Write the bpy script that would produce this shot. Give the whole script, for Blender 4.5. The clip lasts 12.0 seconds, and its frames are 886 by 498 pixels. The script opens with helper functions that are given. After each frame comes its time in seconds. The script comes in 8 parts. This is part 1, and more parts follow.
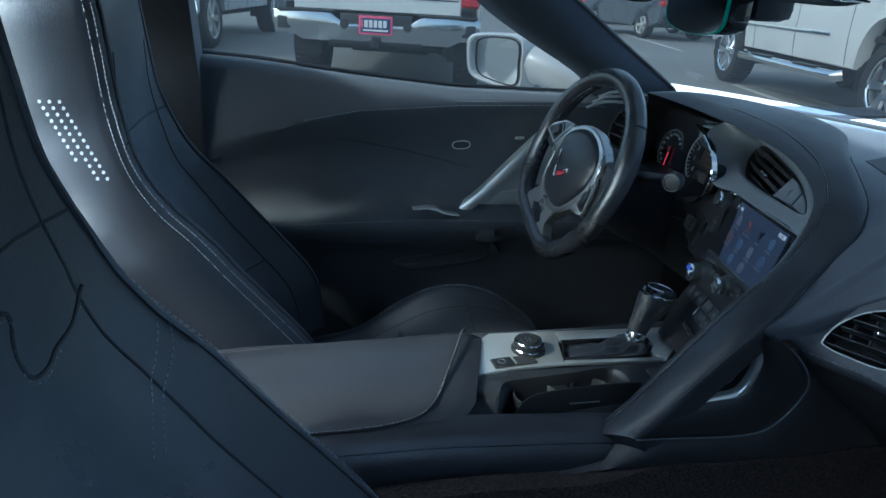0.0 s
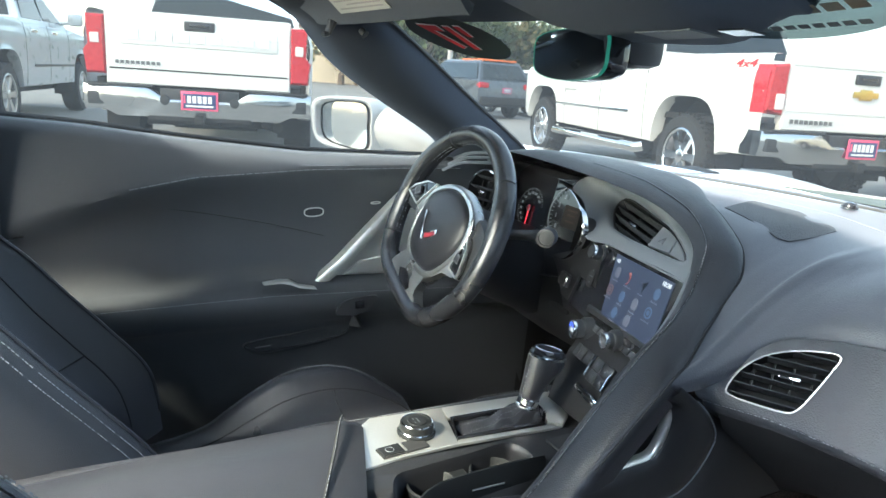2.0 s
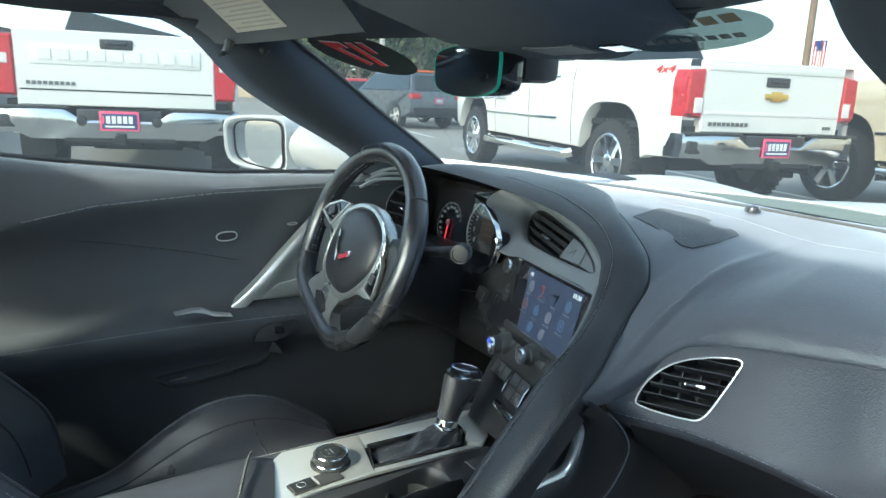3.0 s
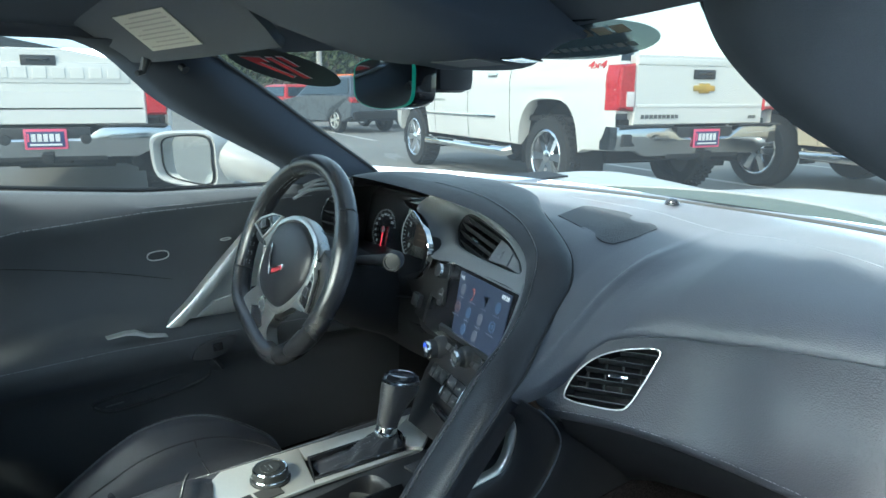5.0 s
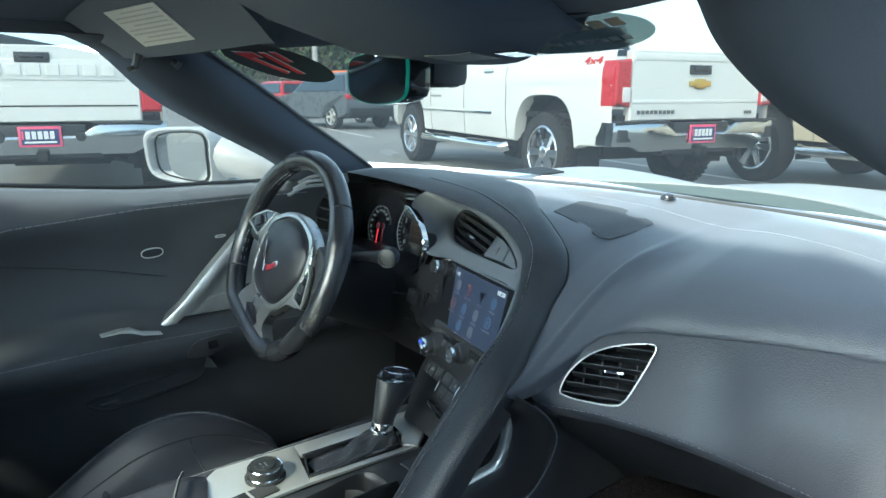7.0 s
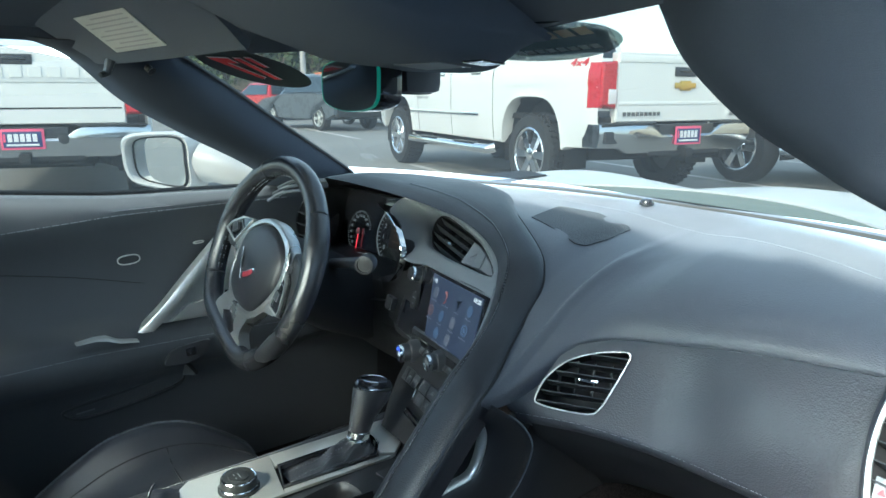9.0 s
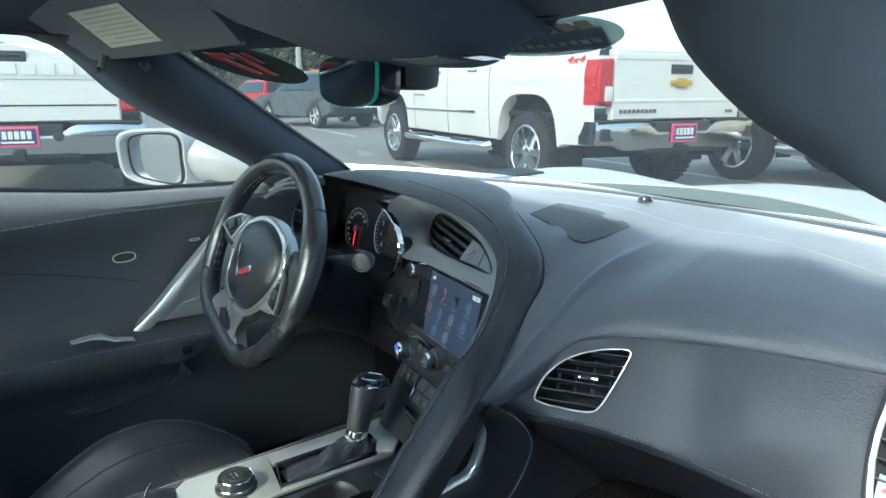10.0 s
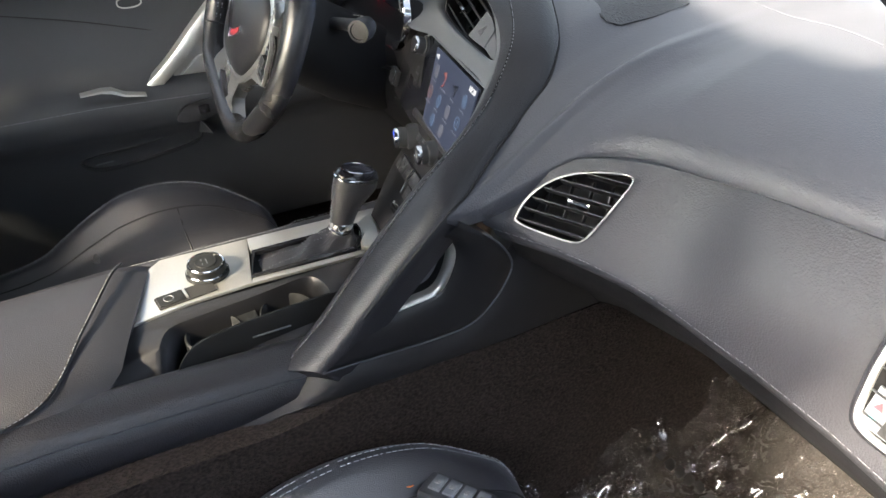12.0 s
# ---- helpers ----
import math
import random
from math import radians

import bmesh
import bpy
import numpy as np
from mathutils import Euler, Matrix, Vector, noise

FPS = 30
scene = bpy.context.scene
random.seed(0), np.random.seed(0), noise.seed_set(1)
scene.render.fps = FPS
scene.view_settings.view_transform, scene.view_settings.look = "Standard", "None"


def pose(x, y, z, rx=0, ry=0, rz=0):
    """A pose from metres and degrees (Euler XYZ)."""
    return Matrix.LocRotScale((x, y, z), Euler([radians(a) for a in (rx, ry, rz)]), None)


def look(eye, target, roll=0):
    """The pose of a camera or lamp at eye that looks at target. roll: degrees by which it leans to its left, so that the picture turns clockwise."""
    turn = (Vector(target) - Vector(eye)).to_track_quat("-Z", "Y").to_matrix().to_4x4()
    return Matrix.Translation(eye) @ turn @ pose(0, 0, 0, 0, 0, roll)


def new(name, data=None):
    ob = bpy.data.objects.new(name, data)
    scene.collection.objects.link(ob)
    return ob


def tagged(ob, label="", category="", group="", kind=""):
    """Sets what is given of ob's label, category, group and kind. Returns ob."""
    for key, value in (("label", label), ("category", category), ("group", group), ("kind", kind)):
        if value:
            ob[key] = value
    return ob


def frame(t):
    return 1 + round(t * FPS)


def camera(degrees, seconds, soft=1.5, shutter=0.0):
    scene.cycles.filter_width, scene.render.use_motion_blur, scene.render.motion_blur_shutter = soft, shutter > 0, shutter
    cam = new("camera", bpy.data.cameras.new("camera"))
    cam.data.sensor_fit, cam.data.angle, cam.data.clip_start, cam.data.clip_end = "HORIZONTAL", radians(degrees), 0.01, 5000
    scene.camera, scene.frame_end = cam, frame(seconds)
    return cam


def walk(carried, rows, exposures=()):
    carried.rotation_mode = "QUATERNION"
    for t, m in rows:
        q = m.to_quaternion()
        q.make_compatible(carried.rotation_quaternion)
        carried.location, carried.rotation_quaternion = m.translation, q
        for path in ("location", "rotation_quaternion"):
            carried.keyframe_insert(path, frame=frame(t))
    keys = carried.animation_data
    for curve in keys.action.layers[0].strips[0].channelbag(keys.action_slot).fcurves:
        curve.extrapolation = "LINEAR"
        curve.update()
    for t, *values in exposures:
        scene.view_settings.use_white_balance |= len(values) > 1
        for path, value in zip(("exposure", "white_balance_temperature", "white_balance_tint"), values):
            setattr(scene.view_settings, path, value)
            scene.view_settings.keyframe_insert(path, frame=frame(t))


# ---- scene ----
cam = camera(66.5, 12.0)
PATH = [
    (0.0, (0.6928, -0.4371, 1.0628), (-0.2160, -0.2345, 0.6981), 3.28),
    (0.5, (0.5924, -0.4492, 1.0392), (-0.2486, -0.0655, 0.6577), 5.23),
    (1.0, (0.5713, -0.4297, 1.0352), (-0.3021, -0.0582, 0.7205), 6.06),
    (1.5, (0.5786, -0.4402, 1.0256), (-0.3021, -0.0471, 0.7614), 4.56),
    (2.0, (0.5903, -0.4524, 1.0189), (-0.2769, -0.0191, 0.7736), 3.92),
    (2.5, (0.5883, -0.4226, 1.0279), (-0.2582, 0.0575, 0.7978), 3.09),
    (3.0, (0.5909, -0.4077, 1.0291), (-0.2387, 0.1029, 0.8033), 2.43),
    (3.5, (0.5986, -0.3901, 1.0348), (-0.2190, 0.1439, 0.8197), 1.96),
    (3.7, (0.6030, -0.3876, 1.0376), (-0.2071, 0.1577, 0.8219), 1.58),
    (5.3, (0.6151, -0.3937, 1.0405), (-0.1722, 0.1806, 0.8163), 0.22),
    (5.5, (0.6144, -0.3937, 1.0379), (-0.1739, 0.1769, 0.8077), 0.32),
    (6.0, (0.6144, -0.3911, 1.0396), (-0.1709, 0.1825, 0.8065), -0.07),
    (6.5, (0.6126, -0.3902, 1.0388), (-0.1732, 0.1843, 0.8097), 0.02),
    (8.5, (0.6169, -0.3779, 1.0425), (-0.1617, 0.2072, 0.8157), 0.04),
    (9.0, (0.6177, -0.3718, 1.0453), (-0.1579, 0.2178, 0.8197), 0.04),
    (9.5, (0.6158, -0.3674, 1.0470), (-0.1564, 0.2268, 0.8220), 0.05),
    (10.0, (0.6116, -0.3708, 1.0433), (-0.1599, 0.2228, 0.8143), 0.05),
    (10.5, (0.6107, -0.3541, 1.0444), (-0.1607, 0.2344, 0.8023), -0.05),
    (11.0, (0.6106, -0.2926, 1.0477), (-0.1589, 0.2320, 0.6835), -2.45),
    (11.5, (0.5880, -0.2373, 1.0670), (-0.1535, 0.2705, 0.6285), -1.89),
    (12.0, (0.5743, -0.1985, 1.0556), (-0.1450, 0.1985, 0.4853), 0.82),
]
walk(cam, [(t, look(e, g, r)) for t, e, g, r in PATH],
     [(0.0, 4.06, 5000, -6), (0.25, 4.38, 5300, -8), (0.5, 4.96, 6100, -2), (1.0, 5.76, 6700, 4), (2.0, 5.61, 6400, 0),
      (3.5, 5.23, 6000, -8), (5.5, 5.13, 5800, -9), (10.5, 5.13, 5900, -7), (11.3, 5.19, 6600, 2), (12.0, 5.59, 7500, 10)])

# ---- world and sun ----
SUN_AZ, SUN_EL = 163.0, 37.0      # azimuth from +y towards +x, elevation
world = bpy.data.worlds.new("sky")
scene.world = world
world.use_nodes = True
wn, wl = world.node_tree.nodes, world.node_tree.links
wn.clear()
w_out, w_bg = wn.new("ShaderNodeOutputWorld"), wn.new("ShaderNodeBackground")
w_sky = wn.new("ShaderNodeTexSky")
w_sky.sky_type = 'NISHITA'
w_sky.sun_disc = False
w_sky.sun_elevation = radians(SUN_EL)
w_sky.sun_rotation = radians(SUN_AZ)
w_sky.air_density, w_sky.dust_density = 1.0, 1.6
w_tc, w_map = wn.new("ShaderNodeTexCoord"), wn.new("ShaderNodeMapping")
w_map.inputs["Scale"].default_value = (1.0, 1.0, 2.6)
w_ns, w_ramp, w_mix = wn.new("ShaderNodeTexNoise"), wn.new("ShaderNodeValToRGB"), wn.new("ShaderNodeMixRGB")
w_ns.inputs["Scale"].default_value, w_ns.inputs["Detail"].default_value = 3.2, 8.0
w_ramp.color_ramp.elements[0].position, w_ramp.color_ramp.elements[1].position = 0.41, 0.69
w_mix.inputs[2].default_value = (2.45, 2.75, 3.2, 1)
wl.new(w_tc.outputs["Generated"], w_map.inputs["Vector"])
wl.new(w_map.outputs["Vector"], w_ns.inputs["Vector"])
wl.new(w_ns.outputs["Fac"], w_ramp.inputs["Fac"])
wl.new(w_ramp.outputs["Color"], w_mix.inputs[0])
wl.new(w_sky.outputs["Color"], w_mix.inputs[1])
wl.new(w_mix.outputs["Color"], w_bg.inputs["Color"])
wl.new(w_bg.outputs["Background"], w_out.inputs["Surface"])
w_bg.inputs["Strength"].default_value = 0.15

sun = new("sun", bpy.data.lights.new("sun", 'SUN'))
sun.data.energy, sun.data.angle, sun.data.color = 0.52, radians(4.0), (1.0, 0.95, 0.87)
sd = Vector((math.sin(radians(SUN_AZ)) * math.cos(radians(SUN_EL)), math.cos(radians(SUN_AZ)) * math.cos(radians(SUN_EL)), math.sin(radians(SUN_EL))))
sun.matrix_world = look(sd * 30, (0, 0, 0))


# ---- materials ----
def mat(name, color, rough=0.5, metal=0.0, bump=0.0, scale=400.0, vary=0.12, kind="noise", coat=0.0, spec=0.5, big=6.0):
    """A surface with fine relief and slow and fast variation of colour and gloss."""
    m = bpy.data.materials.new(name)
    m.use_nodes = True
    n, l = m.node_tree.nodes, m.node_tree.links
    b = n["Principled BSDF"]
    b.inputs["Metallic"].default_value = metal
    b.inputs["Coat Weight"].default_value = coat
    b.inputs["Coat Roughness"].default_value = 0.04
    b.inputs["Specular IOR Level"].default_value = spec
    tc = n.new("ShaderNodeTexCoord")
    slow, fine = n.new("ShaderNodeTexNoise"), n.new("ShaderNodeTexNoise")
    slow.inputs["Scale"].default_value, slow.inputs["Detail"].default_value = big, 4.0
    fine.inputs["Scale"].default_value, fine.inputs["Detail"].default_value = scale, 3.0
    l.new(tc.outputs["Object"], slow.inputs["Vector"])
    l.new(tc.outputs["Object"], fine.inputs["Vector"])
    mix = n.new("ShaderNodeMath")
    mix.operation = 'MULTIPLY_ADD'
    mix.inputs[1].default_value = 0.65
    half = n.new("ShaderNodeMath")
    half.operation = 'MULTIPLY'
    half.inputs[1].default_value = 0.35
    l.new(fine.outputs["Fac"], half.inputs[0])
    l.new(slow.outputs["Fac"], mix.inputs[0])
    l.new(half.outputs[0], mix.inputs[2])
    ramp = n.new("ShaderNodeMapRange")
    ramp.inputs["From Min"].default_value, ramp.inputs["From Max"].default_value = 0.3, 0.7
    ramp.inputs["To Min"].default_value, ramp.inputs["To Max"].default_value = 1.0 - vary, 1.0 + vary
    l.new(mix.outputs[0], ramp.inputs["Value"])
    tint = n.new("ShaderNodeVectorMath")
    tint.operation = 'SCALE'
    tint.inputs[0].default_value = color[:3]
    l.new(ramp.outputs[0], tint.inputs["Scale"])
    l.new(tint.outputs[0], b.inputs["Base Color"])
    gl = n.new("ShaderNodeMapRange")
    gl.inputs["From Min"].default_value, gl.inputs["From Max"].default_value = 0.3, 0.7
    gl.inputs["To Min"].default_value, gl.inputs["To Max"].default_value = max(rough - 0.07, 0.0), min(rough + 0.07, 1.0)
    l.new(slow.outputs["Fac"], gl.inputs["Value"])
    l.new(gl.outputs[0], b.inputs["Roughness"])
    if bump:
        bp = n.new("ShaderNodeBump")
        bp.inputs["Strength"].default_value, bp.inputs["Distance"].default_value = bump, 0.0009
        if kind == "cells":
            v = n.new("ShaderNodeTexVoronoi")
            v.inputs["Scale"].default_value = scale
            l.new(tc.outputs["Object"], v.inputs["Vector"])
            l.new(v.outputs["Distance"], bp.inputs["Height"])
        elif kind == "ribs":
            v, mp = n.new("ShaderNodeTexNoise"), n.new("ShaderNodeMapping")
            mp.inputs["Scale"].default_value = (520, 260, 380)
            v.inputs["Scale"].default_value, v.inputs["Detail"].default_value = 1.0, 2.0
            l.new(tc.outputs["Object"], mp.inputs["Vector"])
            l.new(mp.outputs["Vector"], v.inputs["Vector"])
            bp.inputs["Distance"].default_value = 0.003
            l.new(v.outputs["Fac"], bp.inputs["Height"])
            mix.inputs[1].default_value = 0.0
            l.new(v.outputs["Fac"], mix.inputs[2])
        else:
            l.new(fine.outputs["Fac"], bp.inputs["Height"])
        l.new(bp.outputs["Normal"], b.inputs["Normal"])
    return m


def glass_mat(name, tint, gloss=0.06, rough=0.0, haze=0.0, scatter="ShaderNodeBsdfTranslucent"):
    """A thin pane: it lets light through with a tint, with a faint mirror on it."""
    m = bpy.data.materials.new(name)
    m.use_nodes = True
    n, l = m.node_tree.nodes, m.node_tree.links
    n.clear()
    out, mx, tr, gs = (n.new(k) for k in ("ShaderNodeOutputMaterial", "ShaderNodeMixShader", "ShaderNodeBsdfTransparent", "ShaderNodeBsdfGlossy"))
    tr.inputs["Color"].default_value = (*tint, 1)
    gs.inputs["Roughness"].default_value = rough
    mx.inputs[0].default_value = gloss
    l.new(tr.outputs[0], mx.inputs[1])
    l.new(gs.outputs[0], mx.inputs[2])
    l.new(mx.outputs[0], out.inputs["Surface"])
    if haze:
        # a scattering layer: milky film and sticker, and a glare veil added to windows
        du, m2 = n.new(scatter), n.new("ShaderNodeMixShader")
        du.inputs["Color"].default_value = (0.85, 0.83, 0.78, 1)
        m2.inputs[0].default_value = haze
        l.new(mx.outputs[0], m2.inputs[1])
        l.new(du.outputs[0], m2.inputs[2])
        l.new(m2.outputs[0], out.inputs["Surface"])
    return m


def glow_mat(name, color, strength):
    m = bpy.data.materials.new(name)
    m.use_nodes = True
    b = m.node_tree.nodes["Principled BSDF"]
    b.inputs["Base Color"].default_value = (*[c * 0.3 for c in color], 1)
    b.inputs["Emission Color"].default_value = (*color, 1)
    b.inputs["Emission Strength"].default_value = strength
    return m


LEATHER = mat("leather_black", (0.025, 0.0255, 0.030), 0.34, bump=0.35, scale=1100, kind="cells", vary=0.12, spec=0.7)
# one skin twice: fascia darkened as in shade, top lightened as if lit
PAD_SHADED = mat("dash_skin_shaded", (0.050, 0.051, 0.059), 0.48, bump=0.3, scale=600, kind="cells", vary=0.08, spec=0.5)
PAD_LIT = mat("dash_skin_lit", (0.086, 0.088, 0.100), 0.44, bump=0.3, scale=600, kind="cells", vary=0.08, spec=0.55)
DOOR_SKIN = mat("door_skin_black", (0.044, 0.047, 0.052), 0.40, bump=0.35, scale=900, kind="cells", vary=0.10)
# darker copy of the black leather, with the console's shade put into its colour
SPINE_SHADED = mat("spine_leather_shaded", (0.017, 0.0172, 0.021), 0.45, bump=0.3, scale=700, kind="cells", vary=0.10)
UNDER = mat("under_panel_black", (0.010, 0.010, 0.012), 0.6, bump=0.3, scale=900, vary=0.12)
PLASTIC = mat("soft_plastic", (0.026, 0.027, 0.030), 0.42, bump=0.35, scale=1000, vary=0.10)
TRIM_GREY = mat("grey_trim", (0.13, 0.138, 0.15), 0.42, bump=0.15, scale=1500, vary=0.06)
FASCIA = mat("satin_grey_fascia", (0.135, 0.142, 0.152), 0.36, bump=0.12, scale=1500, vary=0.06)
GLOSS = mat("gloss_black", (0.012, 0.012, 0.014), 0.12, vary=0.05, coat=0.4)
SUEDE = mat("suede_lining", (0.038, 0.045, 0.060), 0.85, bump=0.4, scale=1600, vary=0.15, spec=0.2)
LINER = mat("roof_lining", (0.088, 0.100, 0.122), 0.8, bump=0.4, scale=1400, vary=0.12, spec=0.2)
SATIN = mat("satin_silver", (0.66, 0.65, 0.61), 0.36, metal=0.85, vary=0.06, big=14)
CHROME = mat("chrome", (0.80, 0.81, 0.82), 0.09, metal=1.0, vary=0.04)
THREAD = mat("grey_thread", (0.24, 0.25, 0.27), 0.8, vary=0.1)
CARPET = mat("carpet_black", (0.030, 0.024, 0.022), 0.95, bump=1.0, scale=450, vary=0.50, spec=0.05, big=90, kind="ribs")
RIM = mat("rim_leather", (0.018, 0.0185, 0.021), 0.22, bump=0.2, scale=900, kind="cells", vary=0.12, spec=0.8)
RIM_PAD = mat("airbag_skin", (0.016, 0.0165, 0.020), 0.42, bump=0.35, scale=900, vary=0.10)
BUMPER = mat("bumper_chrome", (0.52, 0.54, 0.56), 0.16, metal=1.0, vary=0.06)
PAINT = mat("white_paint", (0.72, 0.72, 0.70), 0.36, vary=0.02, coat=0.25)
COWL = mat("cowl_grey", (0.24, 0.27, 0.22), 0.6, vary=0.06, spec=0.2)
SILVER_PAINT = mat("silver_paint", (0.52, 0.56, 0.58), 0.32, metal=0.3, vary=0.03, coat=0.5)
GREY_PAINT = mat("grey_paint", (0.085, 0.10, 0.12), 0.3, metal=0.3, vary=0.03, coat=0.6)
RED_PAINT = mat("red_paint", (0.50, 0.012, 0.012), 0.3, vary=0.03, coat=0.6)
BEIGE_PAINT = mat("beige_paint", (0.60, 0.53, 0.40), 0.32, vary=0.03, coat=0.5)
ORANGE = mat("orange_band", (0.80, 0.17, 0.03), 0.5, vary=0.04)
RUBBER = mat("tyre_rubber", (0.022, 0.022, 0.022), 0.8, bump=0.5, scale=120, vary=0.3)
DARK = mat("dark_underbody", (0.014, 0.014, 0.015), 0.8, vary=0.2)
RED_LENS = mat("red_lens", (0.48, 0.010, 0.022), 0.30, vary=0.08, coat=0.2, big=30)
CLEAR_LENS = mat("clear_lens", (0.75, 0.70, 0.70), 0.2, vary=0.08, coat=0.6)
GOLD = mat("gold_badge", (0.62, 0.42, 0.10), 0.3, metal=0.8)
BADGE = mat("dark_badge", (0.18, 0.18, 0.19), 0.35, metal=0.6)
RED_MARK = mat("red_marking", (0.62, 0.03, 0.04), 0.5)
WHITE_MARK = mat("white_marking", (0.75, 0.75, 0.75), 0.5)
NAVY = mat("navy_print", (0.03, 0.045, 0.15), 0.45)
PINK = mat("pink_print", (0.75, 0.10, 0.20), 0.45)
STICKER = mat("sticker_green_black", (0.010, 0.022, 0.022), 0.5)
STICKER_GREY = glass_mat("sticker_grey_back", (0.13, 0.16, 0.165), 0.02, 0.2, 0.05, "ShaderNodeBsdfDiffuse")
LABEL_PAPER = mat("label_paper", (0.42, 0.43, 0.41), 0.7)
WHEEL_SATIN = mat("wheel_satin", (0.44, 0.44, 0.43), 0.30, metal=0.9, vary=0.08, big=14)
BLUE_MARK = mat("pale_blue_marking", (0.10, 0.50, 0.62), 0.5)
ASPHALT = mat("asphalt", (0.250, 0.242, 0.222), 0.9, bump=1.0, scale=90, vary=0.22, big=0.35, spec=0.3)
LINE = mat("line_paint", (0.62, 0.60, 0.56), 0.8, bump=0.4, scale=60, vary=0.25, big=3)
TAN_WALL = mat("tan_wall", (0.50, 0.43, 0.33), 0.9, vary=0.08, big=0.5)
LEAF = mat("leaf", (0.075, 0.10, 0.035), 0.7, vary=0.45, big=1.2)
LEAF_DRY = mat("leaf_dry", (0.17, 0.14, 0.06), 0.8, vary=0.4, big=1.2)
BARK = mat("bark", (0.16, 0.12, 0.09), 0.9, bump=1.0, scale=30, vary=0.3)
POLE = mat("pole_grey", (0.42, 0.40, 0.37), 0.6, vary=0.1)
WOOD_POLE = mat("wood_pole", (0.24, 0.17, 0.12), 0.9, vary=0.2)
FLAG_RED = mat("flag_red", (0.45, 0.03, 0.05), 0.8)
FLAG_BLUE = mat("flag_blue", (0.03, 0.05, 0.18), 0.8)
FLAG_WHITE = mat("flag_white", (0.75, 0.75, 0.75), 0.8)
MIRROR = mat("mirror_silver", (0.72, 0.76, 0.77), 0.02, metal=1.0, vary=0.02)
# faint emission put into the mirror's edge for the light it catches
TEAL = glow_mat("mirror_edge", (0.015, 0.16, 0.12), 0.02)
SCREEN_GLOW = glow_mat("screen_glow", (0.022, 0.030, 0.056), 0.04)
ICON_RED = glow_mat("icon_red", (0.16, 0.04, 0.045), 0.03)
ICON_BLUE = glow_mat("icon_blue", (0.06, 0.10, 0.18), 0.026)
ICON_BROWN = glow_mat("icon_brown", (0.11, 0.07, 0.08), 0.03)
ICON_WHITE = glow_mat("icon_white", (0.30, 0.32, 0.36), 0.06)
ICON_DARK = mat("icon_dark", (0.012, 0.014, 0.02), 0.3)
ICON_PALE = glow_mat("icon_pale", (0.11, 0.12, 0.16), 0.025)
NEEDLE = glow_mat("needle_red", (0.60, 0.03, 0.05), 0.05)
# faint emission; unlit print on the stalk and key gets this added glow too
DIAL = glow_mat("dial_white", (0.20, 0.22, 0.24), 0.014)
BLUE_GLOW = glow_mat("blue_ring", (0.04, 0.08, 0.60), 0.08)
# near-black tint put into the window glass to hold bright outdoors down
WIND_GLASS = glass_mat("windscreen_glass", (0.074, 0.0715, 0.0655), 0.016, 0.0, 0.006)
HATCH_GLASS = glass_mat("hatch_glass", (0.72, 0.71, 0.66), 0.05)
TRAY_TOP = mat("tray_surround", (0.012, 0.0122, 0.014), 0.42, bump=0.2, scale=1200, vary=0.10)
TRAY = mat("tray_black", (0.011, 0.012, 0.013), 0.55, bump=0.2, scale=1200, vary=0.15, spec=0.25)
TINT_GLASS = mat("tinted_glass", (0.020, 0.028, 0.030), 0.06, vary=0.1, coat=0.3)
FILM = glass_mat("clear_film", (0.88, 0.88, 0.88), 0.13, 0.07, 0.028, "ShaderNodeBsdfDiffuse")


# ---- mesh helpers ----
from mathutils.bvhtree import BVHTree


def part(name, bm, material, parent=None, label="", smooth=40):
    """Links a bmesh as one mesh object, under a thing or part where one is given."""
    bmesh.ops.recalc_face_normals(bm, faces=bm.faces)
    me = bpy.data.meshes.new(name)
    bm.to_mesh(me)
    bm.free()
    me.materials.append(material)
    if smooth:
        me.polygons.foreach_set("use_smooth", [True] * len(me.polygons))
        me.set_sharp_from_angle(angle=radians(smooth))
    ob = new(name, me)
    if parent:
        hang(ob, parent)
    if label:
        tagged(ob, label=label)
    return ob


def hang(ob, parent):
    """Parents ob without moving it; things are Empties that are only shifted while their parts are made."""
    ob.parent = parent
    if parent.data is None:
        ob.matrix_parent_inverse = Matrix.Translation(-parent.location)


def thing(name, label, category, group="", at=(0, 0, 0)):
    ob = new(name)
    ob.location = at
    return tagged(ob, label, category, group)


def spline(ctrl, n=8, closed=False):
    """Points along a smooth curve through the control points, n to a span."""
    c = [Vector(p) for p in ctrl]
    out, m = [], len(c)
    for i in range(m if closed else m - 1):
        p0 = c[(i - 1) % m] if closed or i else c[0] * 2 - c[1]
        p1, p2 = c[i], c[(i + 1) % m]
        p3 = c[(i + 2) % m] if closed or i + 2 < m else c[-1] * 2 - c[-2]
        for k in range(n):
            t = k / n
            out.append(0.5 * ((2 * p1) + (p2 - p0) * t + (2 * p0 - 5 * p1 + 4 * p2 - p3) * t * t + (3 * p1 - p0 - 3 * p2 + p3) * t ** 3))
    if not closed:
        out.append(c[-1])
    return out


def loft(bm, rings, closed=True, caps=True):
    """Skin between rings of equal length; closed: each ring closes on itself."""
    rows = [[bm.verts.new(p) for p in r] for r in rings]
    k = len(rows[0])
    for a, b in zip(rows, rows[1:]):
        for i in range(k if closed else k - 1):
            j = (i + 1) % k
            bm.faces.new((a[i], a[j], b[j], b[i]))
    if caps and closed:
        bm.faces.new(rows[0])
        bm.faces.new(rows[-1])
    return bm


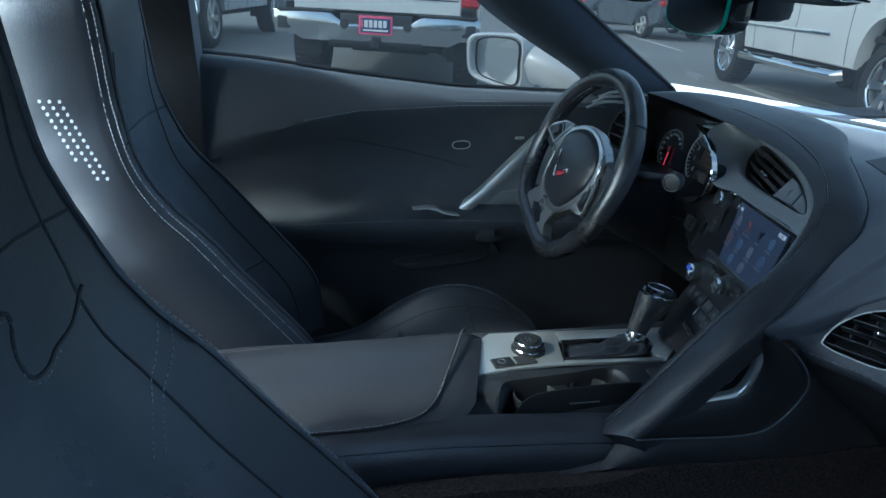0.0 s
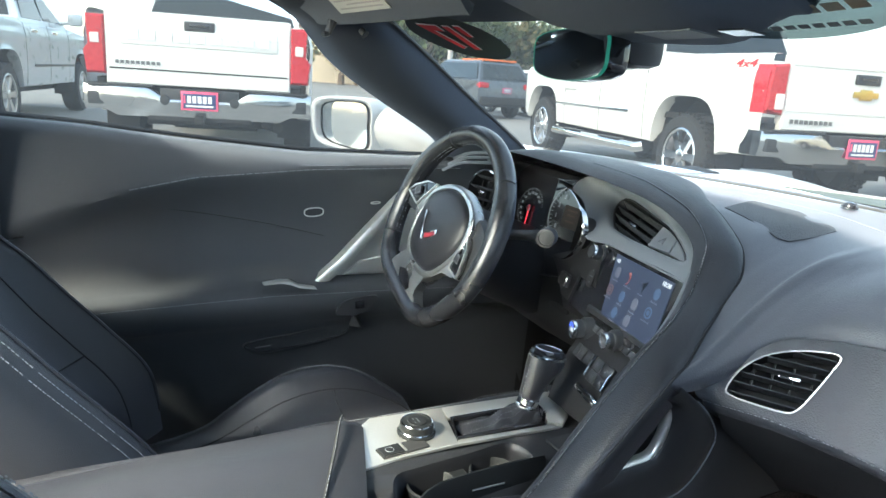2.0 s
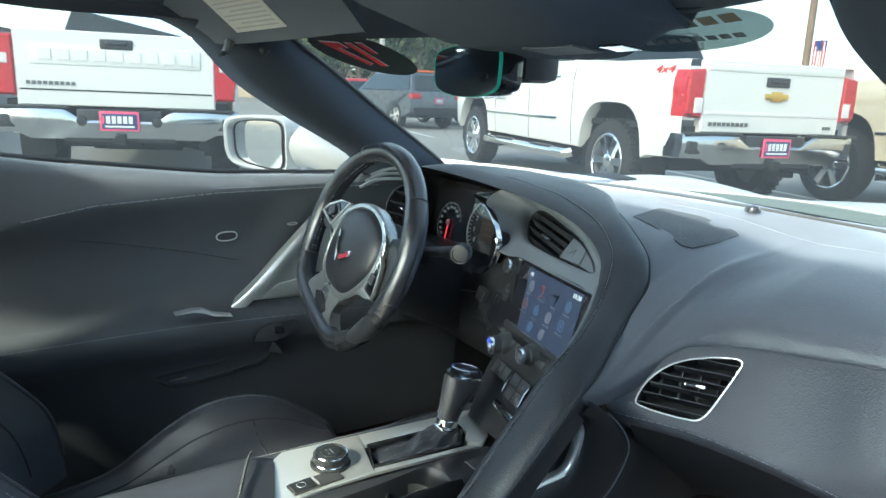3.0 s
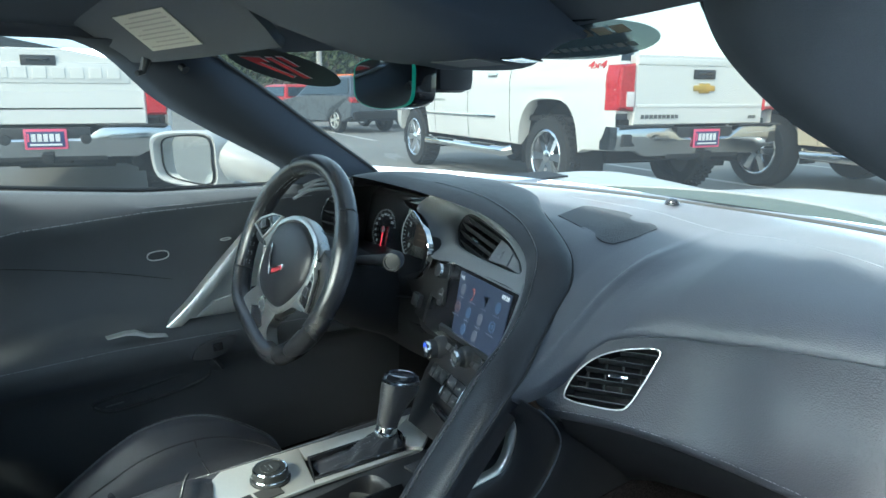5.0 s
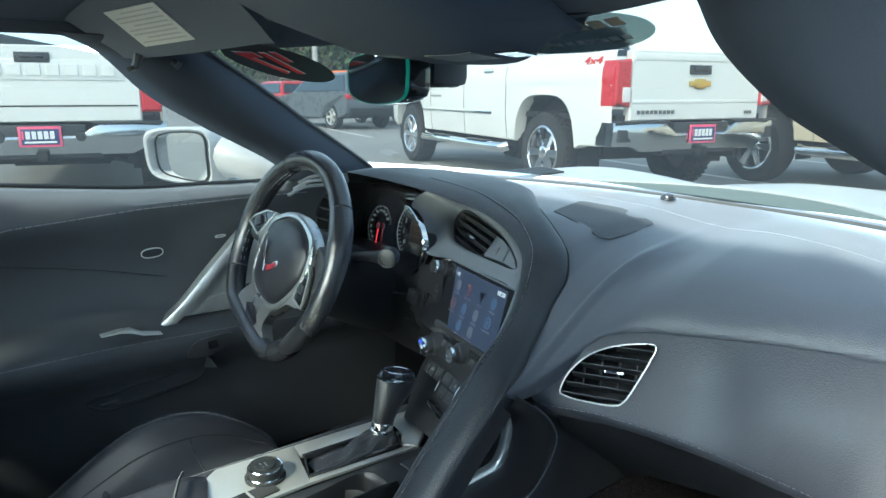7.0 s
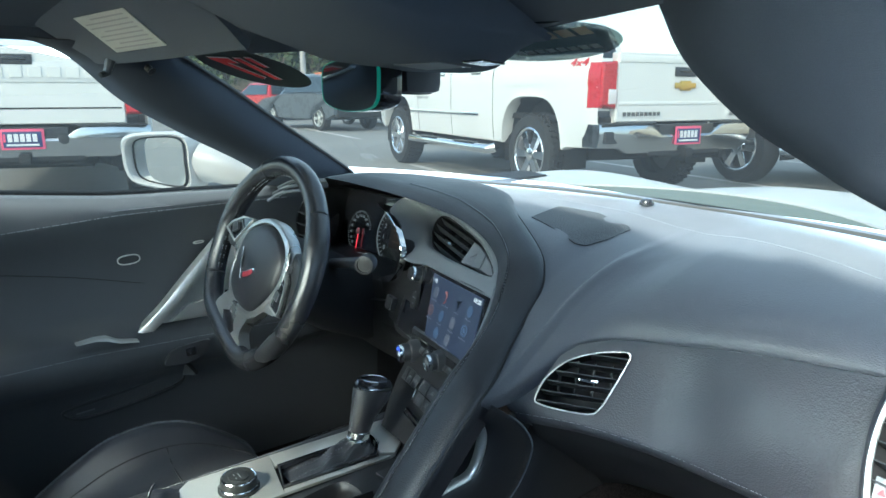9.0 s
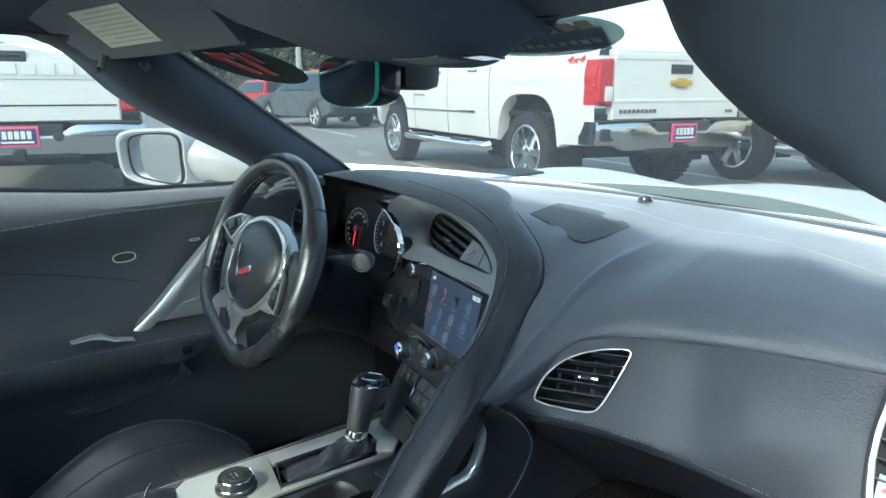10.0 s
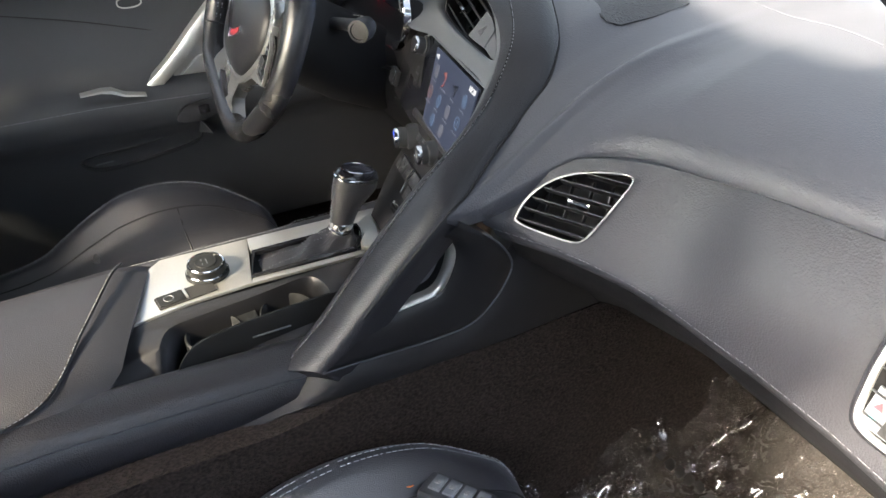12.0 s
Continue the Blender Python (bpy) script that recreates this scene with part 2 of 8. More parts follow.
def tube(bm, pts, r, segs=8, closed=False, flat=1.0, up=None):
    """A round (or flattened) bar along points."""
    pts = [Vector(p) for p in pts]
    rings, m = [], len(pts)
    ref = Vector(up) if up else Vector((0, 0, 1))
    for i, p in enumerate(pts):
        d = (pts[(i + 1) % m] - pts[i - 1]) if closed else (pts[min(i + 1, m - 1)] - pts[max(i - 1, 0)])
        d.normalize()
        s = d.cross(ref)
        if s.length < 0.05:
            s = d.cross(Vector((1, 0.1, 0)))
        s.normalize()
        u = s.cross(d)
        rr = r[i] if isinstance(r, (list, tuple)) else r
        rings.append([p + s * math.cos(2 * math.pi * k / segs) * rr + u * math.sin(2 * math.pi * k / segs) * rr * flat for k in range(segs)])
    if closed:
        rings.append(rings[0])
        rows = [[bm.verts.new(q) for q in rg] for rg in rings[:-1]]
        rows.append(rows[0])
        for a, b in zip(rows, rows[1:]):
            for i in range(segs):
                j = (i + 1) % segs
                bm.faces.new((a[i], a[j], b[j], b[i]))
        return bm
    return loft(bm, rings)


def box(bm, c, s, m=None, bevel=0.0):
    """A block of size s at c (in m's frame), its edges rounded by bevel."""
    got = bmesh.ops.create_cube(bm, size=1.0, matrix=(m or Matrix()) @ Matrix.Translation(c) @ Matrix.Diagonal((*s, 1)))
    if bevel:
        es = list({e for v in got["verts"] for e in v.link_edges})
        bmesh.ops.bevel(bm, geom=es, offset=bevel, segments=2, affect='EDGES', profile=0.6)
    return bm


def prism(bm, outline, depth, m=None, bevel=0.0):
    """A plate with a plane outline (x, y), from z = 0 to z = depth in m's frame, its front edge rounded."""
    m = m or Matrix()
    a = [bm.verts.new(m @ Vector((x, y, 0))) for x, y in outline]
    b = [bm.verts.new(m @ Vector((x, y, depth))) for x, y in outline]
    k = len(a)
    bm.faces.new(a)
    top = bm.faces.new(b)
    for i in range(k):
        bm.faces.new((a[i], a[(i + 1) % k], b[(i + 1) % k], b[i]))
    if bevel:
        bmesh.ops.bevel(bm, geom=list(top.edges), offset=bevel, segments=2, affect='EDGES', profile=0.6)
    return bm


def frame_ring(bm, outline, width, depth, m=None, bevel=0.0):
    """A flat frame that follows a closed plane outline: the outline outside, inset by width inside."""
    m = m or Matrix()
    o = [Vector((x, y, 0)) for x, y in outline]
    k = len(o)
    area = sum(o[i].x * o[(i + 1) % k].y - o[(i + 1) % k].x * o[i].y for i in range(k))
    sgn = 1 if area > 0 else -1
    inn = []
    for i in range(k):
        d = (o[(i + 1) % k] - o[i - 1]).normalized()
        inn.append(o[i] + Vector((-d.y, d.x, 0)) * width * sgn)
    rings = [[m @ p for p in o], [m @ (p + Vector((0, 0, depth))) for p in o], [m @ (p + Vector((0, 0, depth))) for p in inn], [m @ p for p in inn]]
    rows = [[bm.verts.new(p) for p in r] for r in rings]
    for a, b in zip(rows, rows[1:] + rows[:1]):
        for i in range(k):
            bm.faces.new((a[i], a[(i + 1) % k], b[(i + 1) % k], b[i]))
    return bm


def lathe(bm, prof, m=None, segs=32, close=True):
    """Turns a profile of (radius, height) round the z axis of m."""
    m = m or Matrix()
    rings = [[m @ Vector((r * math.cos(2 * math.pi * k / segs), r * math.sin(2 * math.pi * k / segs), h)) for k in range(segs)] for r, h in prof]
    return loft(bm, rings, True, close)


def stitches(bm, pts, step=0.0046, length=0.0033, r=0.00040, lift=(0, 0, 0)):
    """A run of single thread stitches along points."""
    pts = [Vector(p) + Vector(lift) for p in pts]
    left = 0.0
    for a, b in zip(pts, pts[1:]):
        d = (b - a)
        ln = d.length
        if ln < 1e-6:
            continue
        d /= ln
        s = left
        while s < ln:
            p, q = a + d * s, a + d * min(s + length, ln)
            side = d.cross(Vector((0.3, 0.2, 0.9))).normalized() * r
            up = side.cross(d).normalized() * r
            v = [bm.verts.new(x) for x in (p + side, p + up, p - side, p - up, q + side, q + up, q - side, q - up)]
            for f in ((0, 1, 5, 4), (1, 2, 6, 5), (2, 3, 7, 6), (3, 0, 4, 7)):
                bm.faces.new([v[i] for i in f])
            s += step
        left = s - ln
    return bm


def basis(origin, x, y):
    """A frame with the given origin, x axis and (about) y axis."""
    x, y = Vector(x).normalized(), Vector(y)
    z = x.cross(y).normalized()
    y = z.cross(x)
    return Matrix(((x.x, y.x, z.x, origin[0]), (x.y, y.y, z.y, origin[1]), (x.z, y.z, z.z, origin[2]), (0, 0, 0, 1)))


def text_mesh(name, body, size, m, material, parent=None, depth=0.0004, width=1.0, bold=0.0):
    """Letters as one flat mesh."""
    cu = bpy.data.curves.new(name, 'FONT')
    cu.body, cu.size, cu.extrude, cu.align_x, cu.align_y = body, size, depth, 'CENTER', 'CENTER'
    cu.resolution_u, cu.offset = 2, bold
    tmp = bpy.data.objects.new(name, cu)
    scene.collection.objects.link(tmp)
    me = bpy.data.meshes.new_from_object(tmp.evaluated_get(bpy.context.evaluated_depsgraph_get()))
    bpy.data.objects.remove(tmp)
    bpy.data.curves.remove(cu)
    me.transform(m @ Matrix.Diagonal((width, 1, 1, 1)))
    me.materials.clear()
    me.materials.append(material)
    ob = new(name, me)
    if parent:
        hang(ob, parent)
    return ob


def ellipse(rx, ry, n=40, cx=0.0, cy=0.0, power=1.0):
    out = []
    for k in range(n):
        a = 2 * math.pi * k / n
        c, s = math.cos(a), math.sin(a)
        out.append((cx + rx * math.copysign(abs(c) ** power, c), cy + ry * math.copysign(abs(s) ** power, s)))
    return out


def lerp(a, b, t):
    return a + (b - a) * t


def interp(x, xs, ys):
    return float(np.interp(x, xs, ys))


# ---- setting: ground and markings ----
bm = bmesh.new()
bmesh.ops.create_grid(bm, x_segments=8, y_segments=8, size=400.0)
tagged(part("ground", bm, ASPHALT, smooth=0), "grey weathered asphalt of a car park", "ground", kind="structure")


def ground_line(name, a, b, w=0.11):
    a, b = Vector((*a, 0.004)), Vector((*b, 0.004))
    d = (b - a).normalized()
    s = Vector((-d.y, d.x, 0)) * w / 2
    bm = bmesh.new()
    n = 24
    rows = [[a.lerp(b, i / n) + s * (k + random.uniform(-0.12, 0.12)) for k in (-1, 1)] for i in range(n + 1)]
    loft(bm, rows, False)
    tagged(part(name, bm, LINE, smooth=0), "worn pale painted parking bay line", "marking", kind="structure")


H1 = 168.0                                     # heading of the parked rows
f1 = Vector((math.cos(radians(H1)), math.sin(radians(H1)), 0))
s1 = Vector((-f1.y, f1.x, 0))
for i in range(-2, 5):
    c = Vector((-2.2, 5.2, 0)) - s1 * (1.75 + 2.75 * (i - 2))
    ground_line("trim", c[:2], (c + f1 * 5.4)[:2])
for i in range(-3, 7):
    c = Vector((-13.0, 7.6, 0)) - s1 * (2.75 * i)
    ground_line("trim", c[:2], (c + f1 * 5.2)[:2])


# ---- the sports car's cabin ----
PAD_TREE = []


def pad_z(x, y):
    """Height of the padded top at x, y."""
    hit = PAD_TREE[0].ray_cast(Vector((x, y, 1.5)), Vector((0, 0, -1)))[0]
    return hit.z if hit else 0.86


# lower edge of the padded top, round the spine and over the vent, and the line under the windscreen that faces it
PAD_LOW = [(-0.64, 0.36, 0.862), (-0.50, 0.40, 0.872), (-0.36, 0.435, 0.874), (-0.24, 0.40, 0.874), (-0.12, 0.318, 0.872), (-0.07, 0.280, 0.868), (-0.028, 0.256, 0.860), (0.027, 0.229, 0.843), (0.053, 0.208, 0.830), (0.071, 0.186, 0.812), (0.086, 0.146, 0.785), (0.101, 0.113, 0.769), (0.116, 0.077, 0.745), (0.124, 0.052, 0.731),
           (0.1275, 0.082, 0.731), (0.131, 0.110, 0.741), (0.138, 0.145, 0.760), (0.150, 0.178, 0.777), (0.170, 0.200, 0.782), (0.200, 0.215, 0.787), (0.240, 0.222, 0.794), (0.300, 0.225, 0.805), (0.360, 0.228, 0.813), (0.430, 0.228, 0.822), (0.53, 0.214, 0.828), (0.64, 0.19, 0.822)]
PAD_TOPX = [-0.62, -0.50, -0.37, -0.26, -0.17, -0.13, -0.10, -0.065, -0.04, -0.015, 0.010, 0.035, 0.055, 0.072, 0.085, 0.098, 0.113, 0.13, 0.15, 0.18, 0.22, 0.28, 0.35, 0.43, 0.53, 0.62]


def smooth_rows(rings, n, rounds):
    """Eases the first n points of every section along and across, with both long edges held."""
    z = np.array([[v.z for v in r[:n]] for r in rings])
    for _ in range(rounds):
        y = z.copy()
        y[1:-1, 1:-1] = 0.25 * (z[2:, 1:-1] + z[:-2, 1:-1]) + 0.5 * z[1:-1, 1:-1]
        y[1:-1, 1:-1] = 0.88 * y[1:-1, 1:-1] + 0.06 * (y[1:-1, 2:] + y[1:-1, :-2])
        z = y
    for r, row in zip(rings, z):
        for v, h in zip(r, row):
            v.z = float(h)


def sink_tip(rings, n):
    """Lays the narrow tongue between the spine and the vent level with the edges beside it."""
    left = [(y, x, z) for x, y, z in reversed(PAD_LOW[7:14])]
    right = [(y, x, z) for x, y, z in PAD_LOW[13:21]]
    for r in rings:
        for v in r[1:n - 1]:
            w = min(max((0.27 - v.y) / 0.12, 0), 1)
            if not w or v.x < 0.02 or v.x > 0.26:
                continue
            (xa, za), (xb, zb) = ((interp(v.y, [e[0] for e in edge], [e[1] for e in edge]), interp(v.y, [e[0] for e in edge], [e[2] for e in edge])) for edge in (left, right))
            k = min(max((v.x - xa) / max(xb - xa, 0.004), 0), 1)
            v.z = lerp(v.z, lerp(za, zb, k) + 0.16 * max(xb - xa, 0) * k * (1 - k), w * w * (3 - 2 * w))


def dash_pad(dash):
    """The padded top: lines that run from the windscreen back and roll down to its lower edge."""
    low, up = spline(PAD_LOW, 6), spline([(x, 0, 0) for x in PAD_TOPX], 6)
    rings = []
    for q, u in zip(low, up):
        y1 = 0.605 - 0.62 * abs(u.x) ** 2.4
        p = Vector((u.x, max(y1, q.y + 0.05), 0))
        top = 0.873 - 0.03 * max(0.0, u.x - 0.3)
        drop = max(top - q.z, 0.003)
        run = (p - q).xy.length
        near = max(0.0, 1.0 - abs(q.x - 0.115) / 0.075)
        flat = 0.75 * min(1.0, near * 1.6)
        r = min((0.155 + 0.10 * near) * min(1.0, drop / 0.05) ** 0.7, run * 0.75)
        sec = []
        for k in (0.0, 0.08, 0.25, 0.5, 0.75, 1.0):
            v = p.lerp(q, k * (run - r) / run)
            v.z = top - 0.010 * (1 - min(k / 0.25, 1)) - 0.002 * k
            sec.append(v)
        for k in (0.08, 0.16, 0.25, 0.35, 0.45, 0.55, 0.65, 0.75, 0.84, 0.92, 1.0):
            a = k * math.pi / 2
            v = p.lerp(q, (run - r + r * math.sin(a) ** 0.92) / run)
            v.z = lerp(top - 0.002, q.z, lerp(1 - math.cos(a), math.sin(a) ** 0.92, flat))
            sec.append(v)
        back = (p - q).normalized()
        back.z = 0
        sec += [q + Vector((0, 0, -0.004)), q + back * 0.02 + Vector((0, 0, -0.012)), p + Vector((0, 0, 0.80))]
        rings.append(sec)
    smooth_rows(rings, 17, 200)
    sink_tip(rings, 17)
    smooth_rows(rings, 17, 12)
    bm = loft(bmesh.new(), rings, False)
    bmesh.ops.triangulate(bm, faces=bm.faces[:])
    PAD_TREE.append(BVHTree.FromBMesh(bm))
    pad = part("upper_pad", bm, PAD_LIT, dash, "smooth dark blue-grey padded dash top, skin lightened as if lit", 60)
    return pad


GX = [0.118, 0.130, 0.15, 0.17, 0.20, 0.24, 0.30, 0.36, 0.43, 0.55, 0.64]
GYB = [0.108, 0.138, 0.177, 0.199, 0.214, 0.221, 0.224, 0.227, 0.227, 0.218, 0.200]
GZB = [0.728, 0.754, 0.776, 0.781, 0.786, 0.793, 0.804, 0.812, 0.821, 0.826, 0.820]
GYS = [0.108, 0.118, 0.133, 0.147, 0.161, 0.171, 0.180, 0.187, 0.187, 0.176, 0.160]
GZS = [0.700, 0.698, 0.697, 0.696, 0.694, 0.693, 0.692, 0.690, 0.689, 0.687, 0.685]
VENT = basis((0.1696, 0.1518, 0.7308), (math.cos(radians(31)), math.sin(radians(31)), 0), (0, 0.52, 1))
VENT_RIM = [(p.x, p.y) for p in spline([(-0.0462, -0.0141, 0), (-0.0378, 0.0092, 0), (-0.0182, 0.0303, 0), (0.0082, 0.0433, 0), (0.0402, 0.0500, 0), (0.0510, 0.0467, 0),
                                        (0.0465, 0.0322, 0), (0.0325, 0.0002, 0), (0.0238, -0.0153, 0), (0.0130, -0.0217, 0), (-0.0177, -0.0218, 0), (-0.0383, -0.0197, 0)], 3, True)]


def inside(p, ring):
    """Whether the plane point p lies within the closed ring."""
    hit, k = False, len(ring)
    for i in range(k):
        (xa, ya), (xb, yb) = ring[i], ring[(i + 1) % k]
        if (ya > p[1]) != (yb > p[1]) and p[0] < xa + (xb - xa) * (p[1] - ya) / (yb - ya):
            hit = not hit
    return hit


def face_y(x, z):
    """The y of the passenger side's front face at x and height z."""
    zb, zs = interp(x, GX, GZB), interp(x, GX, GZS)
    t = min(max((z - zs) / max(zb - zs, 1e-3), 0), 1)
    return lerp(interp(x, GX, GYS), interp(x, GX, GYB), t) - 0.013 * math.sin(math.pi * t)


def face_point(x, z):
    """A point of the front face, eased into the plane of the air vent round it."""
    q = VENT.inverted() @ Vector((x, face_y(x, z), z))
    near = 1.0 - min(max((math.hypot((q.x - 0.003) / 0.055, (q.y - 0.012) / 0.045) - 0.95) / (0.8 if q.x < 0.0 else 2.2), 0), 1)
    q.z = lerp(q.z, -0.001, near * near * (3 - 2 * near))
    return VENT @ q


def dash_face(dash):
    """The front face below the brow, with an opening where the air vent sits."""
    inv = VENT.inverted()
    xs = list(np.linspace(0.118, 0.26, 72)) + list(np.linspace(0.27, 0.64, 26))
    n, rings = 26, []
    for x in xs:
        zb, zs, yb = (interp(x, GX, v) for v in (GZB, GZS, GYB))
        sec = [Vector((x, 0.40, zb - 0.01)), Vector((x, yb + 0.02, zb - 0.004))]
        for i in range(n):
            q = inv @ face_point(x, lerp(zb - 0.002, zs, i / (n - 1)))
            c = min(VENT_RIM, key=lambda r: (r[0] - q.x) ** 2 + (r[1] - q.y) ** 2)
            if math.hypot(c[0] - q.x, c[1] - q.y) < 0.0026:
                q.x, q.y = c
            sec.append(VENT @ q)
        e = sec[-1]
        sec += [e + Vector((0, 0.005, -0.010)), e + Vector((0, 0.03, -0.026)), e + Vector((0, 0.10, -0.046)), Vector((e.x, 0.40, zs - 0.08))]
        rings.append(sec)
    bm = bmesh.new()
    loft(bm, rings, False)
    gone = [f for f in bm.faces if inside((inv @ f.calc_center_median()).xy, VENT_RIM) and abs((inv @ f.calc_center_median()).z) < 0.03]
    bmesh.ops.delete(bm, geom=gone, context='FACES')
    return part("glovebox_face", bm, PAD_SHADED, dash, "grained black leather-look passenger fascia, skin darkened as in shade", 60)


# front lip, stitched line and outer edge of the sweep that rises from the console and becomes the instrument hood
SP_E = [(0.0745, -0.108, 0.572), (0.072, -0.084, 0.594), (0.070, -0.058, 0.618), (0.069, -0.018, 0.664), (0.068, 0.048, 0.735), (0.0665, 0.084, 0.764), (0.052, 0.120, 0.788), (0.038, 0.143, 0.805), (0.026, 0.160, 0.822), (0.012, 0.174, 0.838),
        (-0.010, 0.185, 0.850), (-0.040, 0.195, 0.860), (-0.080, 0.203, 0.870), (-0.130, 0.207, 0.878), (-0.200, 0.205, 0.886), (-0.280, 0.198, 0.893), (-0.360, 0.185, 0.899), (-0.433, 0.174, 0.902), (-0.462, 0.188, 0.894), (-0.520, 0.220, 0.872), (-0.640, 0.25, 0.858)]
SP_S = [(0.0855, -0.104, 0.577), (0.083, -0.080, 0.598), (0.0815, -0.055, 0.620), (0.080, -0.015, 0.666), (0.078, 0.050, 0.735), (0.0735, 0.088, 0.767), (0.060, 0.126, 0.790), (0.047, 0.149, 0.807), (0.036, 0.166, 0.825), (0.025, 0.179, 0.842),
        (0.006, 0.191, 0.854), (-0.025, 0.206, 0.866), (-0.060, 0.222, 0.873), (-0.114, 0.238, 0.881), (-0.170, 0.246, 0.889), (-0.260, 0.243, 0.897), (-0.355, 0.226, 0.903), (-0.400, 0.222, 0.904), (-0.460, 0.232, 0.897), (-0.525, 0.25, 0.876), (-0.640, 0.28, 0.864)]
SP_O = [(0.127, -0.078, 0.600), (0.1265, -0.060, 0.619), (0.126, -0.041, 0.639), (0.126, -0.011, 0.671), (0.125, 0.050, 0.731), (0.118, 0.079, 0.747), (0.103, 0.115, 0.772), (0.088, 0.148, 0.788), (0.073, 0.189, 0.815), (0.055, 0.212, 0.834),
        (0.027, 0.234, 0.847), (-0.028, 0.262, 0.865), (-0.070, 0.287, 0.872), (-0.120, 0.325, 0.876), (-0.200, 0.390, 0.878), (-0.290, 0.435, 0.878), (-0.370, 0.450, 0.876), (-0.430, 0.440, 0.875), (-0.480, 0.420, 0.873), (-0.550, 0.39, 0.870), (-0.650, 0.36, 0.862)]


def dash_spine(dash):
    e, s, o = spline(SP_E, 6), spline(SP_S, 6), spline(SP_O, 6)
    rings, thread, lip = [], [], []
    for i, (p, m_, q) in enumerate(zip(e, s, o)):
        t = i / (len(e) - 1)
        d = q - m_
        along = (s[min(i + 1, len(s) - 1)] - s[max(i - 1, 0)]).normalized()
        nrm = along.cross(d).normalized()
        if nrm.z < 0:
            nrm = -nrm
        bulge = 0.003 + 0.003 * min(max((t - 0.35) * 5, 0), 1)
        inn = (m_ - p)
        thin = 1.0 - 0.80 * min(max((t - 0.28) * 8, 0), 1)
        sec = [p - nrm * 0.022 * thin + inn * 0.5, p - nrm * 0.010 * thin + inn * 0.12, p - nrm * 0.003 * thin, p + inn * 0.10 + nrm * 0.0012, p.lerp(m_, 0.5) + nrm * 0.0035, m_ - d * 0.02 + nrm * 0.0042, m_ + nrm * 0.0036]
        for k in (0.06, 0.2, 0.4, 0.6, 0.8, 0.92):
            sec.append(m_ + d * k + nrm * (0.0042 + bulge * math.sin(math.pi * k) ** 0.8) * (1 - max(0, k - 0.8) * 3))
        thread.append(m_ + nrm * 0.0047)
        lip.append(p + inn * 0.10 + nrm * 0.0012)
        sec += [q + nrm * 0.0005, q - nrm * 0.012, q - nrm * 0.03 * thin - d * 0.05, p - nrm * 0.03 * thin + inn * 0.6]
        rings.append(sec)
    ob = part("spine", loft(bmesh.new(), rings), SPINE_SHADED, dash, "stitched black sweep from console to instrument hood", 60)
    bm = bmesh.new()
    stitches(bm, thread[:92], 0.0042, 0.0031, 0.00042)
    part("stitching", bm, THREAD, ob, "pale grey thread stitching", 0)
    bm = bmesh.new()
    tube(bm, [v - (v - w) * 0.06 for v, w in zip(thread[:92], lip)], 0.0007, 5)
    part("seam", bm, DARK, ob, "stitched seam groove")
    bm = bmesh.new()
    tube(bm, [q + Vector((0, 0, 0.0005)) for q in o[14:74]], 0.0014, 6)
    part("groove", bm, DARK, ob, "dark joint along the pad")
    return ob


